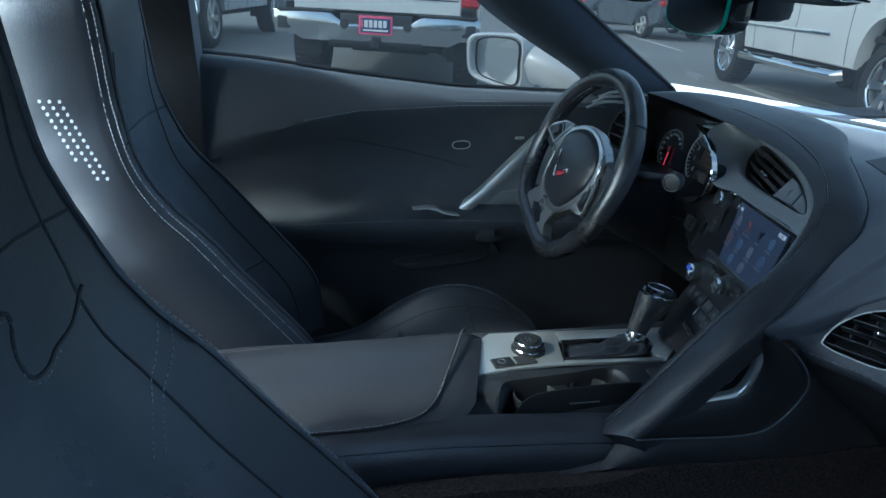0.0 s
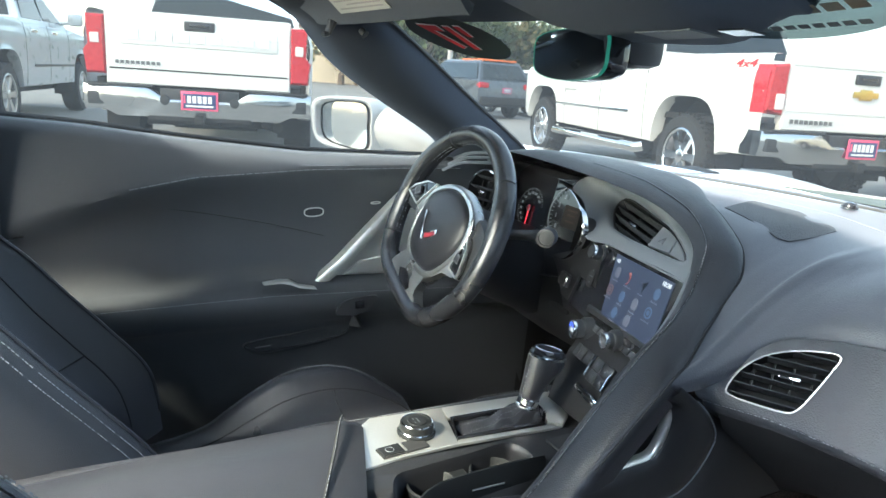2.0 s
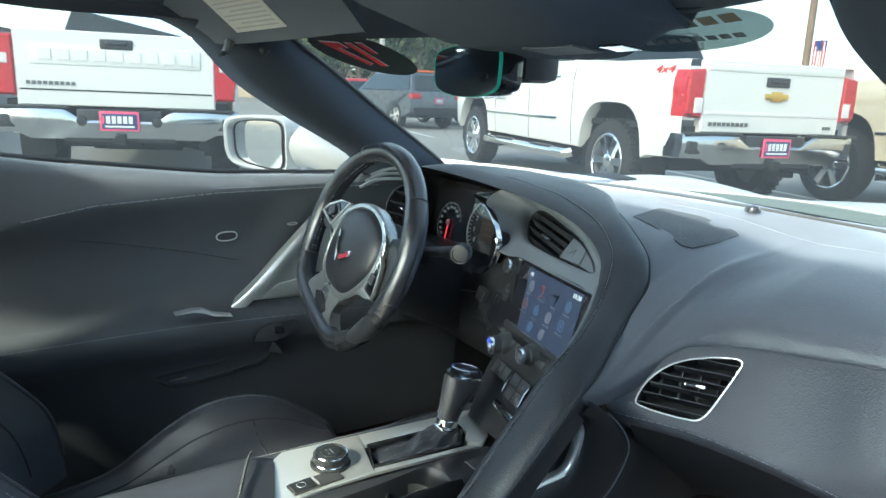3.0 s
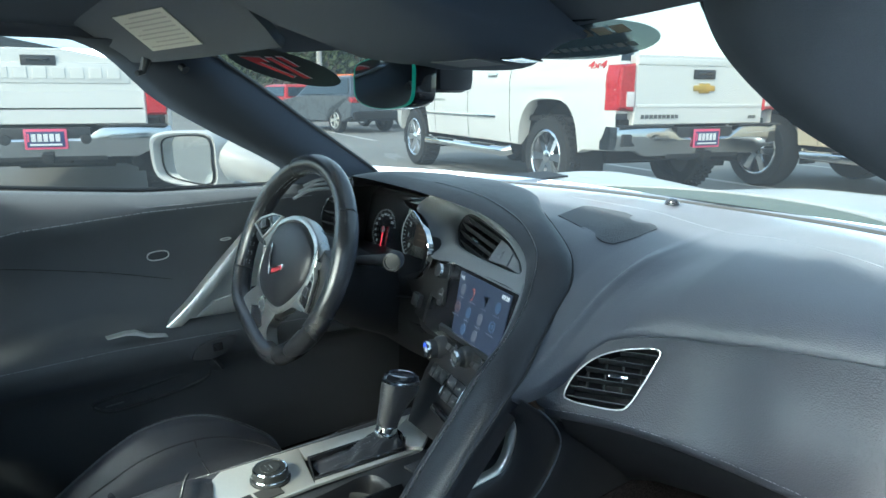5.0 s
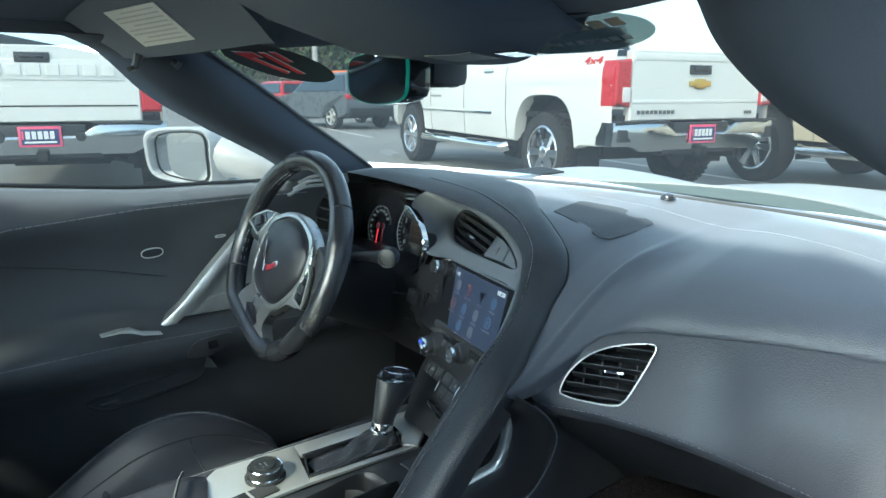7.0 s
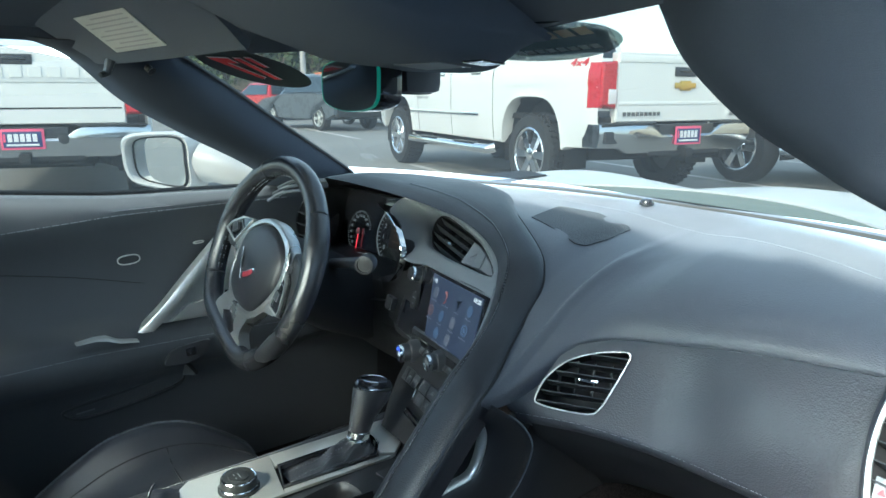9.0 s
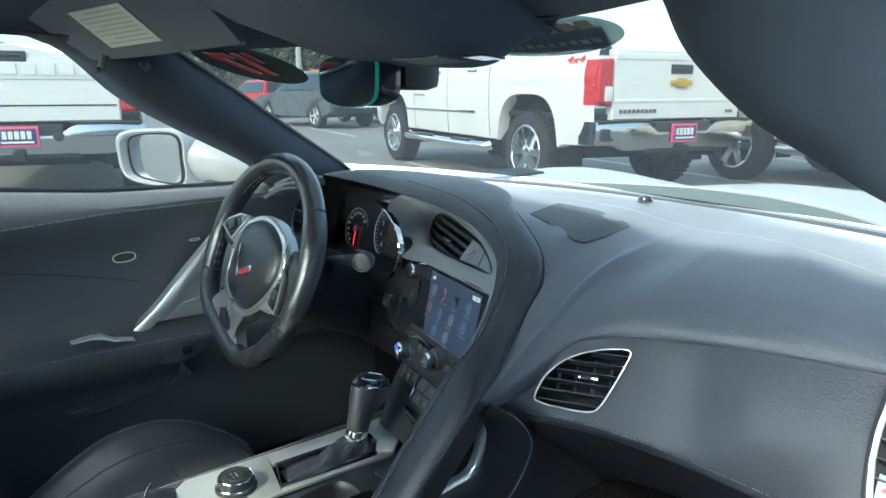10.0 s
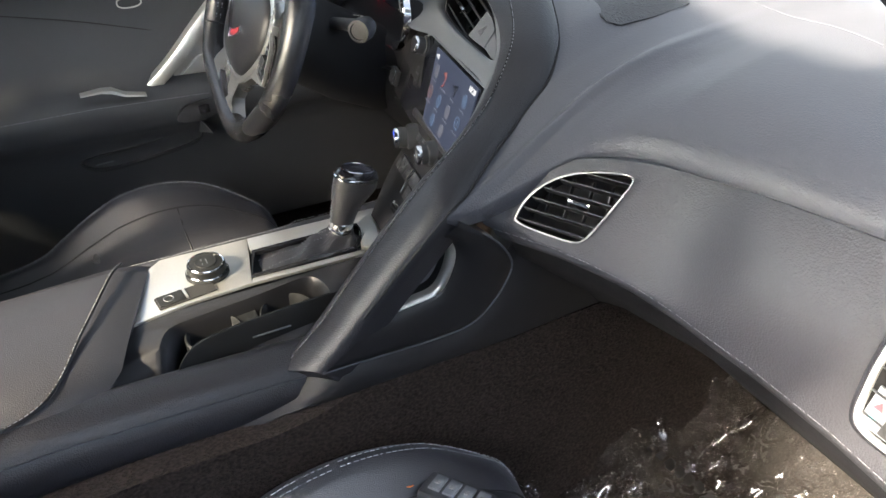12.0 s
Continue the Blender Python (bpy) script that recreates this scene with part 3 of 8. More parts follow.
def dial_panel(dash):
    m = basis((-0.40, 0.275, 0.795), (1, 0, 0), (0, 0.24, 0.97))
    bm = bmesh.new()
    prism(bm, ellipse(0.185, 0.088, 40, power=0.7), -0.02, m)
    cl = part("dial_panel", bm, GLOSS, dash, "black dial panel with red needle")
    bm = bmesh.new()                            # shroud from the hood down round the dials
    out_ring = ellipse(0.205, 0.108, 40, power=0.7)
    in_ring = ellipse(0.182, 0.086, 40, power=0.7)
    loft(bm, [[m @ Vector((min(max(x, -0.125), 0.140), min(y, 0.070), 0.068)) for x, y in out_ring], [m @ Vector((min(max(x, -0.165), 0.158), min(y, 0.080), 0.0)) for x, y in in_ring]], True, False)
    part("shroud", bm, UNDER, dash, "matt black instrument shroud")
    # bright half ring that edges the dials, tapering to both ends
    ctrl = [(-0.322, 0.210, 0.868), (-0.300, 0.201, 0.866), (-0.255, 0.186, 0.862), (-0.218, 0.175, 0.850), (-0.196, 0.168, 0.832), (-0.189, 0.166, 0.815), (-0.196, 0.167, 0.796), (-0.215, 0.171, 0.774), (-0.245, 0.178, 0.756), (-0.300, 0.190, 0.746)]
    ring = spline(ctrl, 6)
    cen = Vector((-0.30, 0.195, 0.81))
    rows = []
    for i, p in enumerate(ring):
        t = i / (len(ring) - 1)
        w = 0.0010 + 0.0016 * math.sin(math.pi * min(max(t, 0.02), 0.98)) ** 0.8
        out = (p - cen)
        out.y = 0
        out.normalize()
        f = Vector((-0.25, -0.95, 0.2)).normalized()
        rows.append([p - out * w * 0.6 - f * 0.006, p - out * w * 0.5 + f * 0.001, p + f * 0.003, p + out * w * 0.5 + f * 0.002, p + out * w * 0.6 - f * 0.006])
    bm = bmesh.new()
    loft(bm, rows)
    part("bright_ring", bm, CHROME, cl, "bright metal dial surround", 35)
    bm = bmesh.new()                            # dark inner wall between ring and dials
    loft(bm, [[r[0] for r in rows], [m @ ((m.inverted() @ r[0]) * 0.94 + Vector((0, 0, -0.075))) for r in rows]], False)
    part("ring_wall", bm, UNDER, cl, "dark inner wall of the ring", 60)
    mm = m @ Matrix.Translation((-0.092, -0.010, 0.003)) @ Matrix.Scale(0.60, 4)
    bm = bmesh.new()
    for k in range(41):
        a = radians(238 - k * 5.6)
        r1 = 0.0625 if k % 4 else 0.059
        p, q = (mm @ Vector((r * math.cos(a), r * math.sin(a), 0)) for r in (r1, 0.067))
        tube(bm, [p, q], 0.0005, 4)
    part("tick_marks", bm, DIAL, cl, "white dial ticks", 0)
    for k in range(10):
        a = radians(232 - k * 22)
        text_mesh("numeral", str(20 * (k + 1)), 0.0115, mm @ Matrix.Translation((0.050 * math.cos(a), 0.050 * math.sin(a), 0)), DIAL, cl)
    bm = bmesh.new()
    tube(bm, [mm @ Vector((0.002, 0.010, 0.004)), mm @ Vector((0.004, -0.056, 0.004))], [0.0015, 0.0008], 6)
    part("needle", bm, NEEDLE, cl, "red pointer")
    bm = bmesh.new()
    lathe(bm, [(0.0001, 0.006), (0.010, 0.006), (0.011, 0.003)], mm, 16)
    part("needle_cap", bm, BADGE, cl)
    mt = m @ Matrix.Translation((0.040, 0.000, 0.003))
    bm = bmesh.new()
    tube(bm, [mt @ Vector((0.068 * math.cos(radians(a)), 0.058 * math.sin(radians(a)), 0)) for a in range(112, 236, 8)], 0.0011, 5)
    for a in range(116, 232, 8):
        tube(bm, [mt @ Vector((r * math.cos(radians(a)), 0.86 * r * math.sin(radians(a)), 0)) for r in (0.058, 0.065)], 0.0006, 4)
    part("rev_ring", bm, DIAL, cl, "pale rev counter ring", 0)
    for i, t in enumerate("0123"):
        a = radians(214 - 26 * i)
        text_mesh("numeral", t, 0.0115, mt @ Matrix.Translation((0.047 * math.cos(a), 0.044 * math.sin(a), 0)), DIAL, cl)
    bm = bmesh.new()
    prism(bm, [(-0.026, -0.022), (0.022, -0.022), (0.022, 0.018), (-0.026, 0.018)], 0.0006, mt)
    td = part("trip_display", bm, mat("display_brown", (0.016, 0.012, 0.010), 0.65), cl, "dim brown trip display", 0)
    bm = bmesh.new()
    for yy, w in ((0.010, 0.030), (0.001, 0.022), (-0.010, 0.026)):
        box(bm, (-0.002, yy, 0.001), (w, 0.003, 0.0004), mt)
    part("display_bars", bm, glow_mat("display_amber", (0.07, 0.03, 0.012), 0.012), td, smooth=0)


def vent(dash, name, m, outline, slats, frame_mat, frame_w, tab, label, deep=0.035):
    """An air outlet: surround, dark well, slats that lie across it, and a tab."""
    bm = bmesh.new()
    frame_ring(bm, outline, frame_w, 0.003, m)
    v = part(name, bm, frame_mat, dash, label, 60)
    bm = bmesh.new()
    inner = [(x * 0.985, y * 0.985) for x, y in outline]
    loft(bm, [[m @ Vector((x, y, 0.002)) for x, y in inner], [m @ Vector((x * 0.9, y * 0.9, -deep)) for x, y in inner]], True, False)
    bm.faces.new([bm.verts.new(m @ Vector((x * 0.9, y * 0.9, -deep))) for x, y in inner])
    part("well", bm, DARK, v, smooth=0)
    xs, ys = [p[0] for p in outline], [p[1] for p in outline]

    def span(y):
        hit = []
        k = len(outline)
        for i in range(k):
            (xa, ya), (xb, yb) = outline[i], outline[(i + 1) % k]
            if (ya - y) * (yb - y) < 0:
                hit.append(xa + (xb - xa) * (y - ya) / (yb - ya))
        return (min(hit), max(hit)) if len(hit) > 1 else None
    for i in range(slats):
        y = lerp(min(ys), max(ys), (i + 0.7) / (slats + 0.4))
        sp = span(y)
        if not sp or sp[1] - sp[0] < 0.015:
            continue
        bm = bmesh.new()
        box(bm, ((sp[0] + sp[1]) / 2, y, -0.17 * deep), (sp[1] - sp[0] - 0.006, 0.0016, 0.4 * deep), m @ Matrix.Translation((0, y, 0)) @ Matrix.Rotation(radians(-18), 4, 'X') @ Matrix.Translation((0, -y, 0)), 0.0008)
        part("slat", bm, PLASTIC, v)
    for i in range(4):
        x = lerp(min(xs), max(xs), (i + 1.1) / 5.2)
        bm = bmesh.new()
        box(bm, (x, (min(ys) + max(ys)) / 2, -0.63 * deep), (0.0018, (max(ys) - min(ys)) * 0.55, 0.28 * deep), m, 0.0005)
        part("vane", bm, PLASTIC, v)
    bm = bmesh.new()
    box(bm, (tab[0], tab[1], 0.002), (tab[2], 0.0042, 0.006), m, 0.0008)
    part("tab", bm, CHROME, v, "bright vent tab")
    return v


def centre_stack(dash):
    """Fascia between the dials and the spine: vent, screen, knobs and climate buttons."""
    m = basis((-0.055, 0.165, 0.757), (1, -0.184, 0), (0, 0.29, 0.957)) @ Matrix.Translation((0, 0, 0.011))
    # centre vent, set in a scooped grey surround that runs up to the hood
    mv = basis((-0.10, 0.215, 0.836), (0.954, -0.286, -0.086), (0.264, 0.673, 0.691))
    vo = [(-0.089, -0.029), (-0.126, -0.0095), (-0.135, 0.011), (-0.110, 0.0195), (-0.037, 0.018), (0.028, 0.014), (0.087, 0.000), (0.110, -0.0095), (0.101, -0.015), (0.060, -0.0215), (-0.004, -0.0295), (-0.063, -0.0335)]
    far = [(-0.188, 0.168, 0.806), (-0.203, 0.172, 0.840), (-0.262, 0.192, 0.864), (-0.255, 0.226, 0.885), (-0.130, 0.232, 0.874), (-0.060, 0.224, 0.862), (-0.003, 0.205, 0.845), (0.030, 0.172, 0.821), (0.040, 0.147, 0.806), (-0.005, 0.156, 0.8055), (-0.075, 0.168, 0.8045), (-0.150, 0.180, 0.8025)]
    a = [mv @ p for p in spline([(x, y, 0.0) for x, y in vo], 5, True)]
    b = spline(far, 5, True)
    n = mv.to_3x3() @ Vector((0, 0, 1))
    rows = []
    for k, lift in ((0.0, -0.012), (0.0, -0.001), (0.05, 0.0035), (0.14, 0.0050), (0.35, 0.0035), (0.65, 0.0010), (1.0, 0.0)):
        rows.append([p.lerp(q, k) + n * lift for p, q in zip(a, b)])
    bm = bmesh.new()
    loft(bm, rows, True, False)
    part("upper_fascia", bm, FASCIA, dash, "satin grey fascia scooped round the centre vent", 60)
    vo2 = [(p.x, p.y) for p in spline([(x, y, 0) for x, y in vo], 3, True)]
    v = vent(dash, "centre_vent", mv @ Matrix.Translation((0, 0, -0.006)), vo2, 4, UNDER, 0.002, (-0.052, -0.012, 0.024), "black centre air vent with bright tab", 0.030)
    mh = mv @ Matrix.Translation((0, 0, -0.005))
    bm = bmesh.new()
    prism(bm, [(0.020, -0.0225), (0.008, 0.011), (0.031, 0.010), (0.056, 0.006), (0.068, -0.0145), (0.045, -0.0185)], 0.004, mh, 0.0012)
    hz = part("hazard_button", bm, TRIM_GREY, v, "grey hazard button", 30)
    bm = bmesh.new()
    prism(bm, [(0.0695, -0.0145), (0.0575, 0.0055), (0.083, -0.001), (0.105, -0.0100), (0.099, -0.0135)], 0.0035, mh, 0.0012)
    part("lock_button", bm, TRIM_GREY, v, "grey door lock button", 30)
    bm = bmesh.new()
    for q in range(3):
        c1, c2 = Vector((0.037, -0.006, 0.0043)), [(-0.006, -0.005), (0.006, -0.005), (0.0, 0.006)]
        tube(bm, [mh @ (c1 + Vector((*c2[q], 0))), mh @ (c1 + Vector((*c2[(q + 1) % 3], 0)))], 0.0006, 4)
    part("hazard_mark", bm, BADGE, hz, smooth=0)
    # grey strip down the screen's outer side
    out = spline([(0.030, 0.158, 0.820), (0.042, 0.138, 0.801), (0.058, 0.110, 0.779), (0.070, 0.078, 0.757), (0.072, 0.050, 0.730)], 5)
    inn = spline([(0.034, 0.148, 0.806), (0.036, 0.138, 0.790), (0.032, 0.128, 0.763), (0.028, 0.118, 0.738), (0.022, 0.108, 0.706)], 5)
    bm = bmesh.new()
    loft(bm, [out, [p.lerp(q, 0.5) + n * 0.003 for p, q in zip(out, inn)], inn, [q - n * 0.02 for q in inn]], False)
    part("screen_side_trim", bm, FASCIA, dash, "satin grey strip beside the screen", 60)
    # screen and its gloss surround
    bm = bmesh.new()
    prism(bm, [(-0.136, -0.062), (-0.060, -0.066), (0.092, -0.062), (0.092, 0.040), (0.086, 0.0445), (-0.092, 0.0445), (-0.100, 0.0425), (-0.126, 0.030)], -0.03, m @ Matrix.Translation((0, 0, 0.003)))
    part("screen_bezel", bm, GLOSS, dash, "gloss black screen surround", 30)
    ms = m @ Matrix.Translation((0, 0, 0.003))
    bm = bmesh.new()
    tube(bm, [ms @ Vector((x, y, 0.0006)) for x, y in ((-0.128, 0.026), (-0.100, 0.0425), (-0.092, 0.0445), (0.086, 0.0445), (0.091, 0.040))], 0.0012, 6)
    part("bezel_edge", bm, TRIM_GREY, dash, "slim satin edge of the screen surround")
    bm = bmesh.new()
    prism(bm, [(-0.046, -0.048), (0.078, -0.050), (0.073, 0.0385), (-0.064, 0.0385)], 0.0015, ms)
    scr = part("screen", bm, SCREEN_GLOW, dash, "lit touch screen with dim app icons", 0)
    mt = ms @ Matrix.Translation((0, 0, 0.0017))
    k = 0
    for cy2 in (0.016, -0.010, -0.034):
        for cx2 in (-0.046, -0.014, 0.018, 0.050):
            k += 1
            if k in (9, 12):
                continue
            cx3 = cx2 - 0.1 * (0.0 - cy2)
            bm = bmesh.new()
            if k == 2:                              # handset
                tube(bm, [mt @ Vector((cx3 - 0.004 + 0.003 * math.cos(q), cy2 + 0.008 * math.sin(q), 0.0004)) for q in np.linspace(-1.4, 1.4, 9)], [0.0030, 0.0024, 0.0018, 0.0016, 0.0016, 0.0016, 0.0018, 0.0024, 0.0030], 6, flat=0.3)
            elif k == 3:                            # arrow head
                prism(bm, [(cx3 - 0.008, cy2 + 0.004), (cx3 + 0.007, cy2 + 0.007), (cx3 + 0.001, cy2 - 0.007), (cx3 - 0.001, cy2)], 0.0004, mt)
            elif k in (5, 8):
                frame_ring(bm, ellipse(0.0072, 0.0075, 18, cx3, cy2, 0.8), 0.0022, 0.0004, mt)
                prism(bm, ellipse(0.0030, 0.0032, 12, cx3, cy2), 0.0004, mt)
            else:
                prism(bm, ellipse(0.0065, 0.0075, 16, cx3, cy2, 0.7 if k % 2 else 1.0), 0.0004, mt)
            part("icon", bm, ICON_RED if k == 2 else ICON_BROWN if k == 5 else ICON_DARK if k == 3 else (ICON_BLUE, ICON_PALE)[k % 2], scr, smooth=0)
            bm = bmesh.new()
            box(bm, (cx3, cy2 - 0.0115, 0.0003), (0.012 + 0.003 * (k % 3), 0.0016, 0.0003), mt)
            part("icon_caption", bm, ICON_PALE, scr, smooth=0)
    text_mesh("clock_digits", "10:28", 0.0085, mt @ Matrix.Translation((0.062, 0.032, 0.0003)), ICON_WHITE, scr)
    bm = bmesh.new()
    for q in range(3):
        box(bm, (-0.056 + 0.003 * q, 0.031, 0.0003), (0.0016, 0.003 + 0.0015 * q, 0.0003), mt)
    part("signal_bars", bm, ICON_WHITE, scr, smooth=0)
    # side fascia between dials, column and footwell, carrying the start button
    rows = []
    for q in range(9):
        t = q / 8
        l, r = Vector((-0.300, 0.196, 0.748)).lerp(Vector((-0.275, 0.205, 0.668)), t), Vector((-0.150, 0.176, 0.802)).lerp(Vector((-0.135, 0.150, 0.695)), t)
        rows.append([l.lerp(r, k) + Vector((0, -0.006 * math.sin(math.pi * k), 0)) for k in np.linspace(0, 1, 9)])
    bm = bmesh.new()
    loft(bm, rows, False)
    part("side_fascia", bm, UNDER, dash, "matt black fascia beside the start button", 60)
    bm = bmesh.new()
    prism(bm, [(-0.160, 0.040), (-0.128, 0.036), (-0.137, -0.060), (-0.168, -0.056)], -0.02, m @ Matrix.Translation((-0.004, 0, 0.004)), 0.003)
    part("side_pillar", bm, UNDER, dash, "matt black strip beside the screen", 30)
    r = 0.0105
    mk = ms @ Matrix.Translation((-0.104, 0.0265, 0))
    bm = bmesh.new()
    lathe(bm, [(r * 1.2, 0), (r * 1.2, 0.003), (r, 0.004), (r, 0.015), (r * 0.94, 0.0165), (r * 0.70, 0.017), (0.0001, 0.0165)], mk, 32)
    kn = part("volume_knob", bm, PLASTIC, dash, "black rotary knob with bright edge")
    bm = bmesh.new()
    lathe(bm, [(r * 1.0, 0.0125), (r * 1.05, 0.013), (r * 1.05, 0.0155), (r * 0.93, 0.0172)], mk, 32, False)
    part("knob_ring", bm, CHROME, kn, "bright knob edge")
    bm = bmesh.new()
    prism(bm, ellipse(0.0085, 0.0165, 20, -0.103, -0.008, 0.5), 0.0022, ms, 0.0008)
    sb = part("screen_button", bm, UNDER, dash, "small black screen button")
    bm = bmesh.new()
    for dx in (-0.0045, -0.0015, 0.0015, 0.0045):
        box(bm, (-0.103 + dx, -0.008, 0.0024), (0.0022, 0.0020, 0.0003), ms)
    for dy, sg in ((0.0, 1), (-0.016, -1)):
        prism(bm, [(-0.105, dy), (-0.101, dy), (-0.103, dy + 0.003 * sg)], 0.0003, ms @ Matrix.Translation((0, 0, 0.0023)))
    part("button_print", bm, DIAL, sb, smooth=0)
    mi = m @ Matrix.Translation((-0.153, -0.0315, 0.0150))
    bm = bmesh.new()
    box(bm, (0, 0, 0.0), (0.027, 0.021, 0.008), mi, 0.003)
    ig = part("start_button", bm, UNDER, dash, "black engine start button with bright edge")
    bm = bmesh.new()
    tube(bm, [mi @ Vector((x, y, 0.0042)) for x, y in ((-0.006, 0.0095), (0.009, 0.0095), (0.0118, 0.0075), (0.0118, -0.0075), (0.0095, -0.0095), (0.003, -0.0095))], 0.0008, 6)
    part("button_edge", bm, CHROME, ig, "bright edge of the start button", 0)
    # knee panel under the dials and beside the stack, with a shut slot
    bm = bmesh.new()
    prof = spline([(0, 0.26, 0.755), (0, 0.20, 0.745), (0, 0.192, 0.705), (0, 0.190, 0.66), (0, 0.215, 0.61), (0, 0.27, 0.575), (0, 0.36, 0.60)], 4)
    loft(bm, [[(x, p.y + dy, p.z) for p in prof] for x, dy in ((-0.64, 0.06), (-0.56, 0.02), (-0.46, 0.004), (-0.36, 0.0), (-0.27, 0.004), (-0.20, 0.012), (-0.135, 0.02))])
    kp = part("knee_panel", bm, UNDER, dash, "black driver knee panel", 60)
    bm = bmesh.new()
    box(bm, (-0.265, 0.196, 0.668), (0.050, 0.010, 0.012), None, 0.003)
    part("knee_slot", bm, TRAY, kp, "small dark slot")
    # climate panel, lying flatter
    mc = basis((-0.060, 0.125, 0.680), (1, -0.184, 0), (0, 0.62, 0.78))
    bm = bmesh.new()
    prism(bm, [(-0.080, 0.034), (0.10, 0.034), (0.11, -0.085), (-0.035, -0.098), (-0.058, -0.060), (-0.070, -0.030)], -0.03, mc, 0.0)
    cp = part("climate_panel", bm, UNDER, dash, "black climate control panel", 30)
    bm = bmesh.new()                            # ledge under the screen
    loft(bm, [[mc @ Vector((x, y + dy, z)) for dy, z in ((0.0, -0.004), (0.0, 0.010), (0.006, 0.014), (0.012, 0.012), (0.014, -0.004))] for x, y in ((-0.085, 0.0285), (-0.068, 0.0295), (0.0, 0.0305), (0.09, 0.0305))])
    part("ledge", bm, PLASTIC, cp, "black ledge under the screen", 50)

    def knob(nm, face, ax, r, deep, label, lit):
        f, ax = Vector(face), Vector(ax).normalized()
        mk = basis(f, ax.cross(Vector((0, 0, 1))) * -1, Vector((0, 0, 1)))
        if (mk.to_3x3() @ Vector((0, 0, 1))).dot(ax) < 0:
            mk = mk @ Matrix.Rotation(math.pi, 4, 'Y')
        bm = bmesh.new()
        lathe(bm, [(r * 1.32, -deep), (r * 1.28, -deep * 0.55), (r * 1.20, -deep * 0.48), (r * 1.02, -deep * 0.44), (r, -0.003), (r * 0.97, -0.0006), (r * 0.86, 0.0004), (r * 0.80, -0.0012), (0.0001, -0.0014)], mk, 36)
        kn = part(nm, bm, PLASTIC, cp, label, 35)
        bm = bmesh.new()
        lathe(bm, [(r * 1.03, -0.0050), (r * 1.05, -0.0030), (r * 1.00, 0.0002), (r * 0.86, 0.0006), (r * 0.82, -0.0008)], mk, 36, False)
        part("knob_ring", bm, CHROME, kn, "bright knob edge", 50)
        bm = bmesh.new()
        if lit:
            tube(bm, [mk @ Vector((r * 0.66 * math.cos(q), r * 0.66 * math.sin(q), -0.0004)) for q in np.linspace(0.5, 3.0, 16)], 0.0013, 6, flat=0.5)
            part("lit_arc", bm, BLUE_GLOW, kn, "blue lit arc", 0)
            text_mesh("set_mark", "LO", r * 0.62, mk @ Matrix.Translation((0, -r * 0.12, -0.0008)), ICON_WHITE, kn)
        else:
            for q in (-0.3, 0.0, 0.3):
                box(bm, (r * q, 0, -0.0010), (r * 0.2, r * 0.5, 0.0004), mk)
            part("knob_print", bm, DIAL, kn, smooth=0)
        return kn
    knob("temperature_knob", (-0.131, 0.119, 0.688), (-0.30, -0.87, 0.38), 0.0130, 0.034, "black rotary knob with lit blue ring", True)
    knob("fan_knob", (-0.055, 0.112, 0.700), (-0.18, -0.86, 0.46), 0.0112, 0.026, "black fan knob with bright edge", False)
    knob("temperature_knob", (0.020, 0.098, 0.690), (-0.05, -0.87, 0.48), 0.0130, 0.030, "black rotary knob with bright edge", False)

    def keys(nm, xs, y0, y1, skew):
        """A row of flat keys edge to edge, with small print on each."""
        for i in range(len(xs) - 1):
            xa, xb = xs[i] + 0.0006, xs[i + 1] - 0.0006
            bm = bmesh.new()
            prism(bm, [(xa + skew * y0, y0), (xb + skew * y0, y0), (xb + skew * y1, y1), (xa + skew * y1, y1)], 0.0055, mc, 0.0008)
            bt = part(nm, bm, PLASTIC, cp, "", 30)
            cx, cy = (xa + xb) / 2 + skew * (y0 + y1) / 2, (y0 + y1) / 2
            bm = bmesh.new()
            if i % 3 == 0:
                box(bm, (cx, cy + 0.001, 0.0056), (0.0062, 0.0010, 0.0003), mc)
                box(bm, (cx, cy - 0.0015, 0.0056), (0.0062, 0.0010, 0.0003), mc)
            elif i % 3 == 1:
                tube(bm, [mc @ Vector((cx + dx, cy + dy, 0.0056)) for dx, dy in ((-0.003, -0.002), (0.0, -0.001), (0.0005, 0.0025))], 0.0005, 4)
                tube(bm, [mc @ Vector((cx + dx, cy + dy, 0.0056)) for dx, dy in ((0.001, -0.002), (0.003, 0.0), (0.001, 0.002))], 0.0005, 4)
            else:
                frame_ring(bm, [(cx - 0.0032, cy - 0.0022), (cx + 0.0032, cy - 0.0022), (cx + 0.0032, cy + 0.0022), (cx - 0.0032, cy + 0.0022)], 0.0008, 0.0003, mc @ Matrix.Translation((0, 0, 0.0055)))
            part("button_print", bm, DIAL, bt, smooth=0)
    keys("climate_button", (-0.056, -0.040, -0.026), 0.012, 0.026, 0.1)
    keys("climate_button", (0.008, 0.026, 0.040, 0.056), 0.013, 0.027, 0.1)
    keys("climate_button", (-0.056, -0.044, -0.028, -0.010), -0.030, -0.012, -0.15)
    keys("climate_button", (-0.004, 0.018, 0.042), -0.027, -0.011, -0.15)
    keys("climate_button", (0.000, 0.020, 0.040), -0.044, -0.0285, -0.15)
    keys("climate_button", (0.047, 0.066), -0.036, -0.010, -0.15)
    for sx in (-0.003, 0.044):
        bm = bmesh.new()
        tube(bm, [mc @ Vector((sx + 0.002, -0.010, 0.006)), mc @ Vector((sx + 0.001, -0.024, 0.0065)), mc @ Vector((sx + 0.005, -0.042, 0.006))], 0.0011, 6)
        part("button_trim", bm, CHROME, cp, "slim bright divider")
    bm = bmesh.new()
